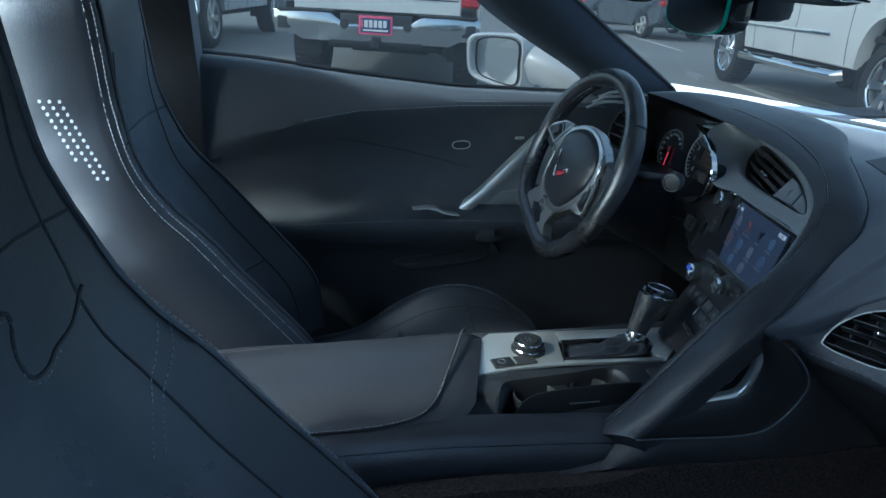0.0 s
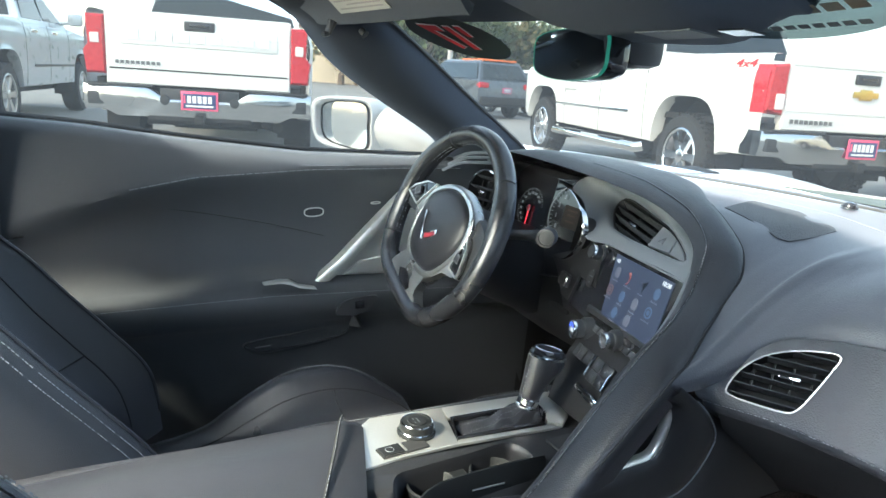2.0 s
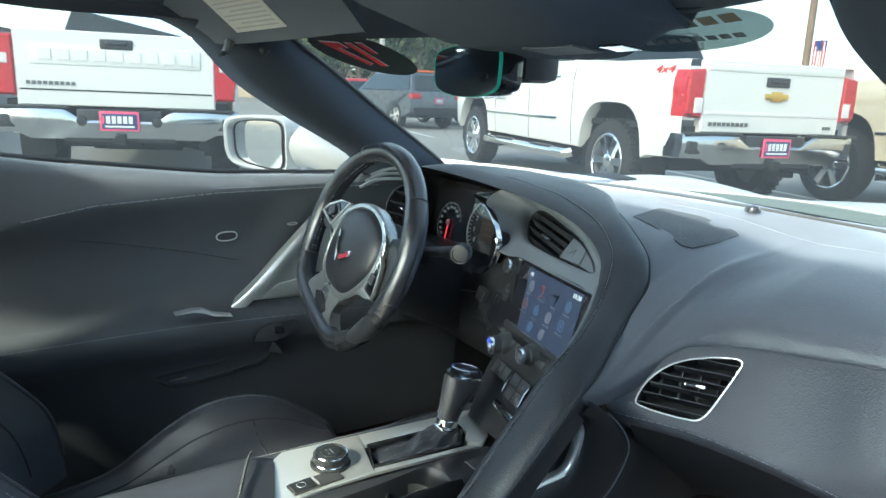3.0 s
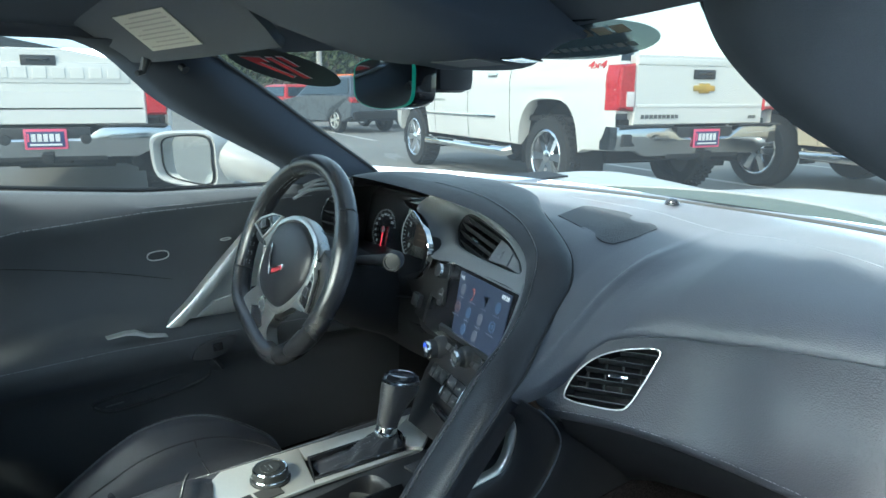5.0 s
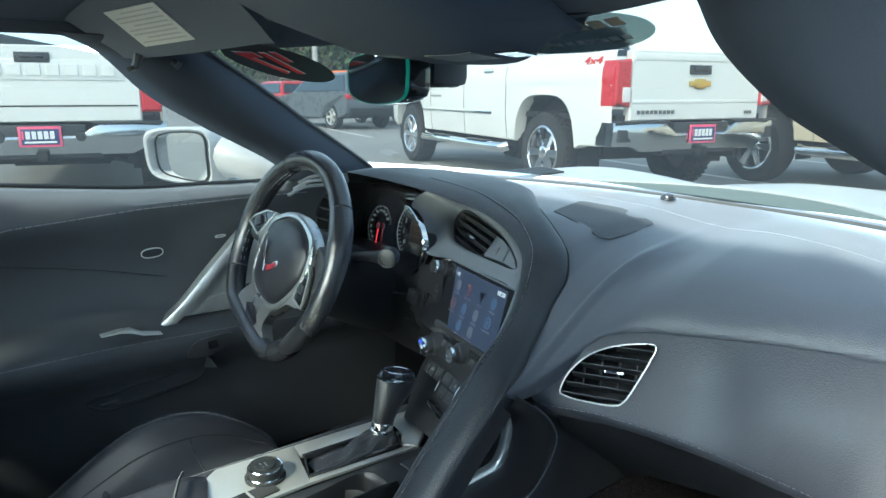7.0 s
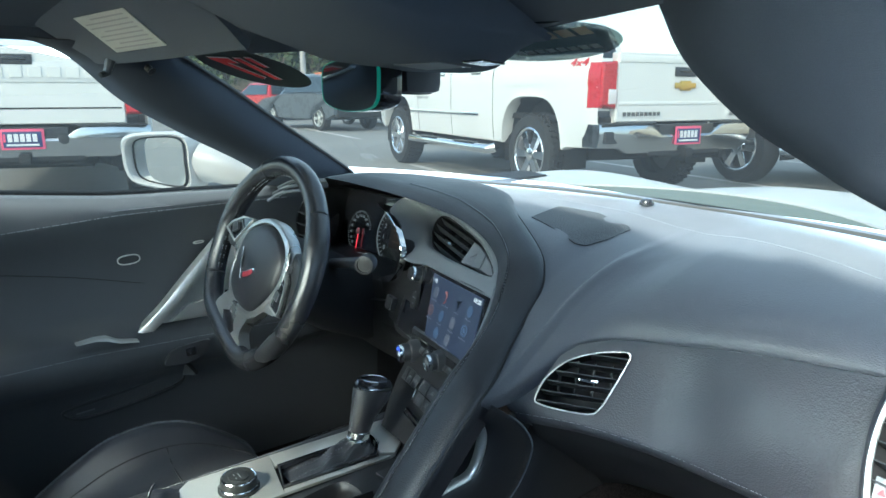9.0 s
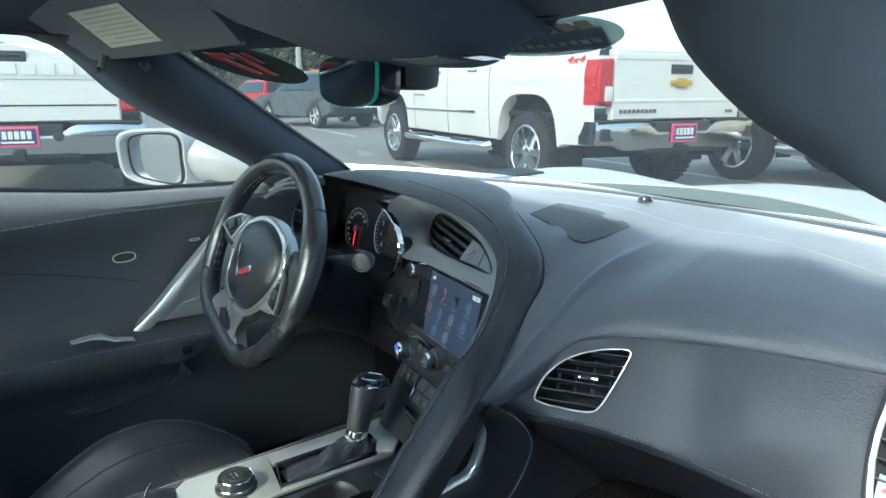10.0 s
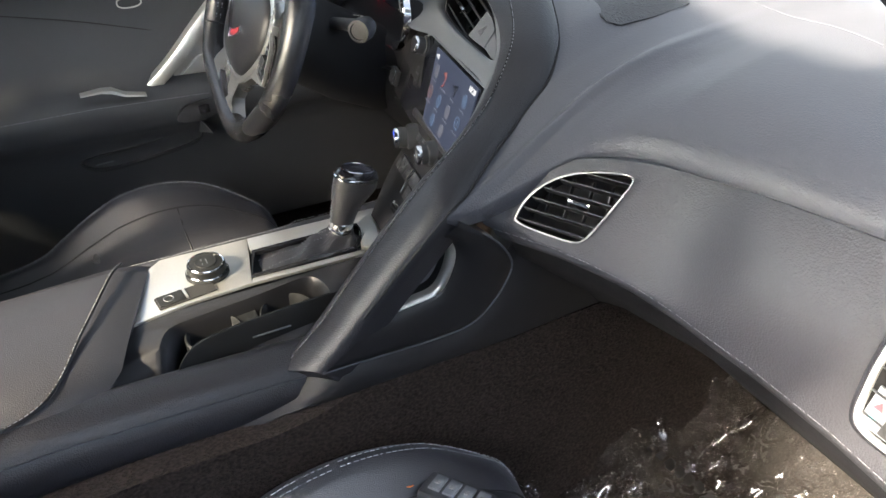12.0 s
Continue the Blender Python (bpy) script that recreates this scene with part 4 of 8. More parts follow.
    msl = mc @ Matrix.Translation((0.034, -0.0585, 0.0)) @ Matrix.Rotation(radians(-2), 4, 'Z')
    box(bm, (0, 0, 0.004), (0.062, 0.011, 0.010), msl, 0.004)
    sl = part("slot_trim", bm, CHROME, cp, "bright slot cover below the climate panel")
    bm = bmesh.new()
    box(bm, (0, 0.0, 0.0088), (0.054, 0.0032, 0.0012), msl, 0.0004)
    part("slot", bm, TRAY, sl, "black slot line", 0)


def dashboard():
    d = thing("dashboard", "black stitched sports car dashboard with lit screen", "dashboard", at=(0, 0.3, 0.7))
    dash_pad(d)
    dash_face(d)
    dash_spine(d)
    dial_panel(d)
    centre_stack(d)
    # passenger vent, framed in bright metal, set in the fascia
    vent(d, "passenger_vent", VENT, VENT_RIM, 6, WHEEL_SATIN, 0.0015, (0.010, 0.0145, 0.020), "bright-framed passenger air vent with black slats")
    m2 = basis((0.500, 0.168, 0.772), (1, -0.08, 0), (0, 0.42, 1))
    o2 = [(p.x, p.y) for p in spline([(-0.0498, 0.0543, 0), (-0.0577, 0.0490, 0), (-0.0600, 0.0261, 0), (-0.0582, 0.0011, 0), (-0.0547, -0.0172, 0), (-0.0501, -0.0327, 0), (-0.0400, -0.0390, 0), (-0.0139, -0.0385, 0), (0.030, -0.036, 0), (0.052, -0.025, 0), (0.058, 0.010, 0), (0.050, 0.046, 0), (0.030, 0.054, 0)], 4, True)]
    sv = vent(d, "side_vent", m2, o2, 6, SATIN, 0.0035, (0.0, 0.020, 0.022), "bright-framed air vent at the dash end")
    bm = bmesh.new()
    loft(bm, [[m2 @ Vector((x * a, y * a + 0.004 * (1 - a), z)) for x, y in o2] for a, z in ((1.16, -0.045), (1.13, -0.014), (1.08, -0.001), (1.02, 0.002), (0.99, -0.002))], True, False)
    part("vent_collar", bm, PAD_SHADED, sv, "padded collar round the vent", 60)
    bm = bmesh.new()
    prism(bm, [(-0.048, -0.036), (0.045, -0.034), (0.045, -0.012), (-0.050, -0.010)], 0.003, m2 @ Matrix.Translation((0, 0, -0.004)), 0.001)
    pn = part("temperature_panel", bm, TRIM_GREY, sv, "grey passenger temperature panel", 30)
    bm = bmesh.new()
    box(bm, (-0.018, -0.0235, 0.0), (0.034, 0.021, 0.003), m2, 0.0008)
    part("display", bm, DARK, pn, "dark temperature display")
    text_mesh("numeral", "68", 0.013, m2 @ Matrix.Translation((-0.0235, -0.0235, 0.0018)), DIAL, pn)
    for y0, dy, m_ in ((-0.0225, 0.0050, RED_MARK), (-0.0265, -0.0050, BLUE_MARK)):
        bm = bmesh.new()
        prism(bm, [(-0.0455, y0), (-0.0395, y0), (-0.0425, y0 + dy)], 0.0006, m2 @ Matrix.Translation((0, 0, -0.0005)))
        part("arrow", bm, m_, pn, smooth=0)
    # driver side vent beyond the wheel
    m3 = basis((-0.585, 0.215, 0.80), (1, 0.15, 0), (0, 0.25, 0.97))
    vent(d, "driver_vent", m3, ellipse(0.05, 0.048, 28), 4, CHROME, 0.003, (0.0, 0.0, 0.018), "round bright-edged driver air vent")
    bm = bmesh.new()
    for k in range(3):
        tube(bm, spline([(-0.66, 0.16 + 0.012 * k, 0.835 + 0.012 * k), (-0.60, 0.17 + 0.012 * k, 0.858 + 0.010 * k), (-0.50, 0.185 + 0.012 * k, 0.872 + 0.008 * k)], 6), 0.0035, 6)
    part("vent_lip", bm, TRIM_GREY, d, "grey lips above the driver vent")
    # speaker grille, sensor, seams
    sp = [(-0.078, 0.321), (-0.100, 0.372), (-0.120, 0.420), (-0.112, 0.426), (-0.045, 0.431), (0.026, 0.411), (0.033, 0.404), (0.043, 0.345), (0.043, 0.300), (0.036, 0.287), (0.029, 0.286), (-0.030, 0.303)]
    bm = bmesh.new()
    rings = [[(-0.02 + (x + 0.02) * f, 0.345 + (y - 0.345) * f) for x, y in sp] for f in (1.0, 0.85, 0.7, 0.55, 0.4, 0.2, 0.02)]
    loft(bm, [[(x, y, pad_z(x, y) - 0.004) for x, y in rings[0]]] + [[(x, y, pad_z(x, y) + 0.0012) for x, y in r] for r in rings], True, True)
    g = part("speaker_grille", bm, mat("speaker_cloth", (0.070, 0.074, 0.082), 0.7, bump=1.4, scale=420, kind="cells", vary=0.35), d, "black perforated speaker grille on the dash top", 30)
    bm = bmesh.new()
    tube(bm, [(x, y, pad_z(x, y) + 0.0008) for x, y in sp], 0.0009, 5, True)
    part("grille_edge", bm, PLASTIC, g, smooth=30)
    bm = bmesh.new()
    lathe(bm, [(0.012, 0.0), (0.012, 0.003), (0.008, 0.009), (0.0001, 0.011)], Matrix.Translation((-0.055, 0.560, 0.866)), 20)
    part("sun_sensor", bm, GLOSS, d, "small round light sensor")
    bm = bmesh.new()
    seam = spline([(-0.20, 0.478, 0), (-0.12, 0.482, 0), (-0.009, 0.482, 0), (0.14, 0.470, 0), (0.242, 0.442, 0), (0.325, 0.404, 0), (0.50, 0.30, 0)], 8)
    stitches(bm, [Vector((v.x, v.y, pad_z(v.x, v.y) + 0.0012)) for v in seam], r=0.0003)
    part("stitching", bm, THREAD, d, "pale grey thread stitching on the dash top", 0)
    bm = bmesh.new()
    stitches(bm, [face_point(x, interp(x, GX, GZS) + 0.0015) + Vector((0, -0.0007, 0)) for x in np.linspace(0.12, 0.63, 80)], 0.0040, 0.0029, 0.00028)
    part("stitching", bm, THREAD, d, "pale grey thread stitching under the fascia", 0)
    bm = bmesh.new()
    rings = []
    for x in np.linspace(0.130, 0.63, 26):
        e = face_point(x, interp(x, GX, GZS))
        ys, zs = e.y, e.z
        zl = interp(x, [0.13, 0.165, 0.284, 0.328, 0.62], [0.565, 0.582, 0.608, 0.606, 0.60])
        rings.append([(x, ys + 0.05, zs - 0.010), (x, ys + 0.006, zs - 0.011), (x, ys + 0.016, zs - 0.030), (x, 0.238, zl + 0.016), (x, 0.252, zl), (x, 0.275, zl - 0.004), (x, 0.42, zl + 0.02)])
    loft(bm, rings)
    part("under_panel", bm, UNDER, d, "matt dark panel under the fascia", 50)
    return d


def steering_wheel():
    w = thing("steering_wheel", "black leather steering wheel with satin silver spokes", "steering wheel", at=(-0.36, 0.05, 0.70))
    m = basis((-0.368, 0.0205, 0.789), (0.999, 0.0444, 0), (-0.016, 0.3626, 0.9318))
    low = radians(251)

    def path(a, off=0.0, grow=0.0):
        """Centre line of the rim at a degrees, with a flattened foot."""
        x, y = 0.1545 * math.cos(radians(a)), 0.1545 * math.sin(radians(a))
        d = x * math.cos(low) + y * math.sin(low)
        if d > 0.118:
            e = 0.118 + 0.020 * (1 - math.exp(-(d - 0.118) / 0.020)) - d
            x, y = x + e * math.cos(low), y + e * math.sin(low)
        ln = math.hypot(x, y)
        return m @ Vector((x * (1 + grow / ln), y * (1 + grow / ln), off))
    nv = m.to_3x3() @ Vector((0, 0, 1))
    bm = bmesh.new()
    n = 120
    rings = []
    for k in range(n):
        a = 360 * k / n
        p = path(a)
        out = (path(a, 0, 0.01) - p).normalized()
        grip = 1.0 + 0.10 * math.exp(-(((a - 145 + 180) % 360 - 180) / 16) ** 2) + 0.10 * math.exp(-(((a - 18 + 180) % 360 - 180) / 16) ** 2)
        rings.append([p + out * 0.0155 * grip * math.cos(q) + nv * 0.0165 * grip * math.sin(q) for q in np.linspace(0, 2 * math.pi, 19)[:-1]])
    rows = [[bm.verts.new(p) for p in r] for r in rings]
    for a, b in zip(rows, rows[1:] + rows[:1]):
        for i in range(18):
            bm.faces.new((a[i], a[(i + 1) % 18], b[(i + 1) % 18], b[i]))
    rim = part("rim", bm, RIM, w, "black leather rim", 60)
    for a in (112, 35, 198, 295):
        d = (path(a + 1) - path(a - 1)).normalized()
        bm = bmesh.new()
        tube(bm, [path(a) - d * 0.0008, path(a) + d * 0.0008], 0.0169, 18)
        part("seam", bm, DARK, rim, smooth=0)
    bm = bmesh.new()
    for a0, a1 in ((115, 195), (-60, 32), (40, 108)):
        pts = [path(a0 + (a1 - a0) * k / 50, 0.004, -0.0158) for k in range(51)]
        stitches(bm, pts, 0.0052, 0.0036, 0.0005)
        stitches(bm, [p + nv * -0.006 for p in pts], 0.0052, 0.0036, 0.0005)
    part("stitching", bm, THREAD, rim, "thread stitching inside the rim", 0)
    # airbag pad: a shield with a domed face
    pad = spline([(x, y, 0) for x, y in ((-0.052, 0.036), (-0.020, 0.054), (0.012, 0.059), (0.045, 0.053), (0.078, 0.033), (0.089, 0.010), (0.086, -0.018), (0.075, -0.038), (0.050, -0.063), (0.020, -0.079), (-0.022, -0.073), (-0.050, -0.058), (-0.064, -0.036), (-0.064, -0.003))], 4, True)
    cen = Vector((0.011, -0.010, 0))

    def shrink(f, z):
        return [m @ (cen + (p - cen) * f + Vector((0, 0, z))) for p in pad]
    bm = bmesh.new()
    loft(bm, [shrink(0.98, -0.015), shrink(0.985, 0.006), shrink(0.96, 0.0105), shrink(0.88, 0.0145), shrink(0.70, 0.019), shrink(0.40, 0.0225), shrink(0.06, 0.0235)])
    hub = part("airbag_pad", bm, RIM_PAD, w, "black grained airbag pad", 50)
    bm = bmesh.new()
    loft(bm, [shrink(1.0, -0.012), shrink(0.995, 0.0075), shrink(1.02, 0.0098), shrink(1.08, 0.0100), shrink(1.125, 0.0078), shrink(1.145, 0.001), shrink(1.12, -0.012)], True, False)
    bz = part("bezel", bm, WHEEL_SATIN, w, "satin silver bezel round the pad", 40)
    # webs from the bezel to the switch pods
    for o in ([(-0.046, 0.0585), (-0.0885, 0.0140), (-0.0875, 0.006), (-0.076, -0.012), (-0.066, 0.000), (-0.050, 0.042)], [(0.082, -0.049), (0.107, -0.0655), (0.098, -0.0635), (0.066, -0.0640), (0.034, -0.088), (0.046, -0.074), (0.072, -0.050)]):
        bm = bmesh.new()
        prism(bm, o, 0.016, m @ Matrix.Translation((0, 0, -0.0085)), 0.0025)
        part("web", bm, WHEEL_SATIN, bz, "silver web beside the pod", 40)
    for o in ([(-0.05, 0.058), (-0.10, 0.060), (-0.140, 0.048), (-0.148, 0.020), (-0.125, 0.006), (-0.085, 0.000), (-0.060, 0.010)], [(0.086, 0.034), (0.115, 0.020), (0.145, -0.012), (0.143, -0.045), (0.118, -0.070), (0.075, -0.052)]):
        bm = bmesh.new()
        prism(bm, o, 0.018, m @ Matrix.Translation((0, 0, -0.018)), 0.004)
        part("spoke", bm, PLASTIC, w, "black side spoke", 40)
    for o, sw, mk_ in (([(-0.1345, 0.0325), (-0.117, 0.047), (-0.080, 0.0595), (-0.0445, 0.0590), (-0.0895, 0.0145)], [(-0.101, 0.029), (-0.086, 0.036), (-0.093, 0.049), (-0.108, 0.043)], [(-0.071, 0.040), (-0.084, 0.053)]),
                       ([(0.096, 0.006), (0.094, -0.008), (0.0805, -0.0490), (0.083, -0.0560), (0.109, -0.0640), (0.1125, -0.0525), (0.110, -0.014)], [(0.090, -0.040), (0.104, -0.044), (0.106, -0.031), (0.094, -0.027)], [(0.096, -0.016), (0.107, -0.020)])):
        bm = bmesh.new()
        frame_ring(bm, o, 0.0026, 0.007, m @ Matrix.Translation((0, 0, 0.003)))
        pod = part("button_pod", bm, SATIN, w, "silver-edged switch pod", 40)
        bm = bmesh.new()
        prism(bm, o, 0.008, m, 0.002)
        part("pod_face", bm, GLOSS, pod, "black pod face", 30)
        bm = bmesh.new()
        prism(bm, sw, 0.0045, m @ Matrix.Translation((0, 0, 0.0075)), 0.0015)
        rk = part("switch", bm, PLASTIC, pod, "grey-edged rocker switch", 30)
        bm = bmesh.new()
        frame_ring(bm, sw, 0.0014, 0.0006, m @ Matrix.Translation((0, 0, 0.0118)))
        part("switch_mark", bm, BADGE, rk, smooth=0)
        bm = bmesh.new()
        tube(bm, [m @ Vector((*q, 0.009)) for q in mk_], 0.0011, 5)
        part("switch_bar", bm, BADGE, pod, smooth=0)
    # lower spoke: a broad satin blade that spreads into the rim, with a rounded opening beside it
    foot = [(-0.060, -0.040), (-0.060, -0.066), (-0.094, -0.0815), (-0.104, -0.094), (-0.084, -0.112), (-0.054, -0.124), (-0.017, -0.138), (0.026, -0.136), (0.014, -0.124), (0.006, -0.113), (0.011, -0.101), (0.028, -0.090), (0.040, -0.072), (0.018, -0.066), (-0.022, -0.062)]
    bm = bmesh.new()
    prism(bm, foot, 0.020, m @ Matrix.Translation((0, 0, -0.013)), 0.005)
    ls = part("lower_spoke", bm, WHEEL_SATIN, w, "satin silver lower spoke", 45)
    bm = bmesh.new()
    prism(bm, [(-0.062, -0.094), (-0.040, -0.090), (-0.020, -0.100), (-0.008, -0.116), (-0.020, -0.126), (-0.050, -0.114)], 0.0012, m @ Matrix.Translation((0, 0, 0.0066)), 0.0004)
    part("blade_inlay", bm, GLOSS, ls, "dark glossy inlay in the blade", 30)
    bm = bmesh.new()
    tube(bm, [m @ Vector((x, y, 0.0045)) for x, y in ((-0.103, -0.086), (-0.108, -0.098), (-0.088, -0.116), (-0.056, -0.128), (-0.018, -0.142))], 0.0015, 6)
    part("blade_edge", bm, CHROME, ls, "bright edge of the blade")
    # plain winged emblem
    me = m @ Matrix.Translation((-0.003, 0.004, 0.0225)) @ Matrix.Scale(1.22, 4)
    bm = bmesh.new()
    prism(bm, [(-0.0125, 0.010), (-0.0085, 0.005), (-0.0060, -0.008), (0.0005, -0.020), (0.0020, -0.0315), (-0.0045, -0.021), (-0.0100, -0.010)], 0.003, me, 0.0008)
    part("emblem", bm, CHROME, hub, "small bright winged emblem", 30)
    bm = bmesh.new()
    prism(bm, [(0.002, -0.0205), (0.018, -0.0165), (0.031, -0.0105), (0.033, -0.0175), (0.020, -0.0255), (0.006, -0.0290)], 0.0025, me, 0.0006)
    fl = part("emblem", bm, CHROME, hub, "small bright emblem flag", 30)
    bm = bmesh.new()
    prism(bm, [(0.006, -0.0210), (0.018, -0.0180), (0.028, -0.0130), (0.030, -0.0175), (0.019, -0.0240), (0.008, -0.0270)], 0.0006, me @ Matrix.Translation((0, 0, 0.0025)))
    part("emblem_field", bm, mat("emblem_red", (0.30, 0.02, 0.03), 0.35), fl, "red flag field", 0)
    # column shroud and stalks
    bm = bmesh.new()
    loft(bm, [[m @ Vector((x * sx, y * sx + dy, z)) for x, y in ellipse(0.060, 0.062, 24, power=0.8)] for z, sx, dy in ((-0.022, 0.75, 0.0), (-0.040, 0.92, -0.004), (-0.075, 1.0, -0.012), (-0.13, 1.05, -0.022), (-0.22, 1.0, -0.03))])
    part("column_shroud", bm, UNDER, w, "black steering column shroud", 50)
    end, ax = Vector((-0.199, 0.106, 0.803)), Vector((0.62, -0.74, 0.22)).normalized()
    bm = bmesh.new()
    tube(bm, spline([(-0.320, 0.120, 0.780), (-0.262, 0.122, 0.792), end - ax * 0.022], 4), [0.008, 0.008, 0.0082, 0.0086, 0.009, 0.010, 0.0115, 0.012, 0.0122], 12)
    st = part("stalk", bm, PLASTIC, w, "black column stalk", 60)
    md = basis(end, ax.cross(Vector((0, 0, 1))) * -1, (0, 0, 1))
    if (md.to_3x3() @ Vector((0, 0, 1))).dot(ax) < 0:
        md = md @ Matrix.Rotation(math.pi, 4, 'Y')
    bm = bmesh.new()
    lathe(bm, [(0.0120, -0.026), (0.0142, -0.018), (0.0148, -0.004), (0.0138, 0.0), (0.0105, 0.0006), (0.0100, -0.0015), (0.0001, -0.0005)], md, 28)
    part("stalk_end", bm, PLASTIC, st, "round black stalk end", 35)
    bm = bmesh.new()
    for q in range(3):
        box(bm, (-0.012 + 0.005 * q, 0.0146, -0.016), (0.0028, 0.0006, 0.0012), md)
    part("stalk_print", bm, DIAL, st, smooth=0)
    bm = bmesh.new()
    tube(bm, [m @ Vector((-0.03, 0.0, -0.09)), m @ Vector((-0.15, 0.012, -0.085))], [0.006, 0.009], 10)
    part("stalk", bm, PLASTIC, w, "black column stalk")
    return w


def centre_console():
    c = thing("centre_console", "black leather centre console with silver shift plate", "console", at=(-0.02, -0.2, 0.30))
    # body: left rail, plate bed, cup tray on the passenger side
    bm = bmesh.new()
    xl, xr = -0.150, 0.092
    rings = []
    for y, dz in ((-0.62, 0.0), (-0.40, 0.0), (-0.25, 0.0), (-0.235, 0.0), (0.0, 0.004), (0.06, 0.005), (0.10, 0.008)):
        hi = 0.592 + dz
        low = 0.575 + dz if y > -0.24 else 0.575
        rings.append([(xl - 0.03, y, 0.22), (xl - 0.012, y, 0.50), (xl, y, hi - 0.012), (xl + 0.008, y, hi), (xl + 0.020, y, hi + 0.001),
                      (-0.10, y, 0.570 + dz), (-0.02, y, 0.48 if y < 0.05 else hi), (0.055, y, 0.48 if y < 0.05 else hi - 0.02), (0.060, y, 0.545), (0.080, y, 0.535), (0.090, y, 0.52), (0.094, y, 0.50), (0.096, y, 0.30)])
    loft(bm, rings)
    part("body", bm, LEATHER, c, "black leather-covered console body", 45)
    # arm rest: padded lid with a slanting rounded front
    rings = []
    for k in range(30):
        t = k / 29
        yb = lerp(-0.62, -0.187, t)
        x0 = interp(yb, [-0.62, -0.42, -0.187], [-0.098, -0.116, -0.134])
        e = max(0.0, (t - 0.88) / 0.12)
        rise = 0.010 * math.sin(math.pi * min(t * 1.05, 1))
        sec = []
        for x, z in ((x0 - 0.004, 0.565), (x0 - 0.006, 0.590), (x0 + 0.006, 0.608), (x0 + 0.03, 0.617 + rise * 0.6), (-0.04, 0.620 + rise), (0.0, 0.6195 + rise), (0.04, 0.616 + rise * 0.8), (0.070, 0.607 + rise * 0.3), (0.088, 0.594), (0.096, 0.576), (0.097, 0.545), (0.05, 0.545)):
            u = max(0.0, (x - x0) / (0.097 - x0))
            yy = yb - (0.072 * u + 0.040 * max(0.0, u - 0.8) / 0.2) * t
            sec.append((x, yy, z - 0.013 * e ** 2.2 * (1 if z > 0.58 else 0)))
        rings.append(sec)
    bm = bmesh.new()
    loft(bm, rings)
    arm = part("armrest", bm, LEATHER, c, "padded black leather armrest lid", 50)
    seam = [(-0.118, -0.219, 0.6165), (-0.090, -0.231, 0.6235), (-0.032, -0.254, 0.6255), (0.0, -0.268, 0.6245), (0.046, -0.290, 0.6180), (0.068, -0.315, 0.6110), (0.077, -0.36, 0.6075), (0.079, -0.43, 0.6065), (0.079, -0.52, 0.6060)]
    seam = spline(seam, 8)
    bm = bmesh.new()
    stitches(bm, [p + Vector((0.001, 0, 0.0020)) for p in seam])
    part("stitching", bm, THREAD, arm, "pale thread stitching", 0)
    bm = bmesh.new()
    tube(bm, seam, 0.0018, 6)
    part("piping", bm, DARK, arm)
    # silver plate: a rounded outline with the shift well cut in it
    zp = 0.5955
    tilt = basis((-0.085, -0.075, zp), (1, 0, -0.02), (0, 1, -0.015))
    P = lambda pts: [(x + 0.085, y + 0.075) for x, y in pts]
    outer = P([(-0.128, 0.086), (-0.128, -0.180), (-0.118, -0.192), (-0.028, -0.226), (-0.030, -0.19), (-0.042, -0.13), (-0.041, 0.045), (-0.048, 0.062)])
    hole = P([(-0.101, 0.050), (-0.099, -0.082), (-0.041 - 0.008, -0.096), (-0.041 - 0.009, 0.030), (-0.075, 0.050)])
    bm = bmesh.new()
    prism(bm, P([(-0.128, -0.080), (-0.128, -0.180), (-0.116, -0.194), (-0.024, -0.228), (-0.036, -0.17), (-0.041, -0.098)]), 0.004, tilt, 0.0015)
    prism(bm, P([(-0.128, 0.088), (-0.128, -0.0805), (-0.1005, -0.0835), (-0.1025, 0.052)]), 0.004, tilt, 0.0015)
    prism(bm, P([(-0.127, 0.0885), (-0.1025, 0.0525), (-0.052, 0.036), (-0.041, 0.052), (-0.060, 0.074)]), 0.006, tilt, 0.002)
    prism(bm, P([(-0.0475, 0.035), (-0.0495, -0.095), (-0.041, -0.0985), (-0.0395, 0.048)]), 0.004, tilt, 0.001)
    plate = part("shift_plate", bm, SATIN, c, "satin silver shift plate", 30)
    bm = bmesh.new()
    frame_ring(bm, hole, 0.005, 0.006, tilt)
    part("well_rim", bm, GLOSS, plate, smooth=30)
    # gaiter with folds, lever, knob
    rings = []
    foot_c, neck = Vector((-0.073, -0.018, 0.594)), Vector((-0.084, 0.023, 0.607))
    for k in range(13):
        t = k / 12
        cen = foot_c.lerp(neck, t ** 0.75)
        cen.z = lerp(0.593, 0.609, t ** 1.5)
        rx, ry = lerp(0.031, 0.0125, t ** 0.55), lerp(0.062, 0.0145, t ** 0.60)
        sag = math.sin(math.pi * t)
        rings.append([(cen.x + rx * math.copysign(abs(math.cos(a)) ** 0.55, math.cos(a)) * (1 + 0.07 * sag * math.sin(5 * a + 6 * t)), cen.y + ry * math.copysign(abs(math.sin(a)) ** 0.55, math.sin(a)) * (1 + 0.05 * sag * math.sin(7 * a + 9 * t)),
                       cen.z + sag * (0.0032 * math.sin(3 * a + 10 * t) + 0.0016 * math.sin(8 * a - 5 * t) + 0.0035 * math.exp(-((a - 1.5 * math.pi) / 0.35) ** 2))) for a in np.linspace(0, 2 * math.pi, 65)[:-1]])
    bm = bmesh.new()
    loft(bm, rings)
    boot = part("gaiter", bm, LEATHER, c, "folded black leather shift gaiter", 60)
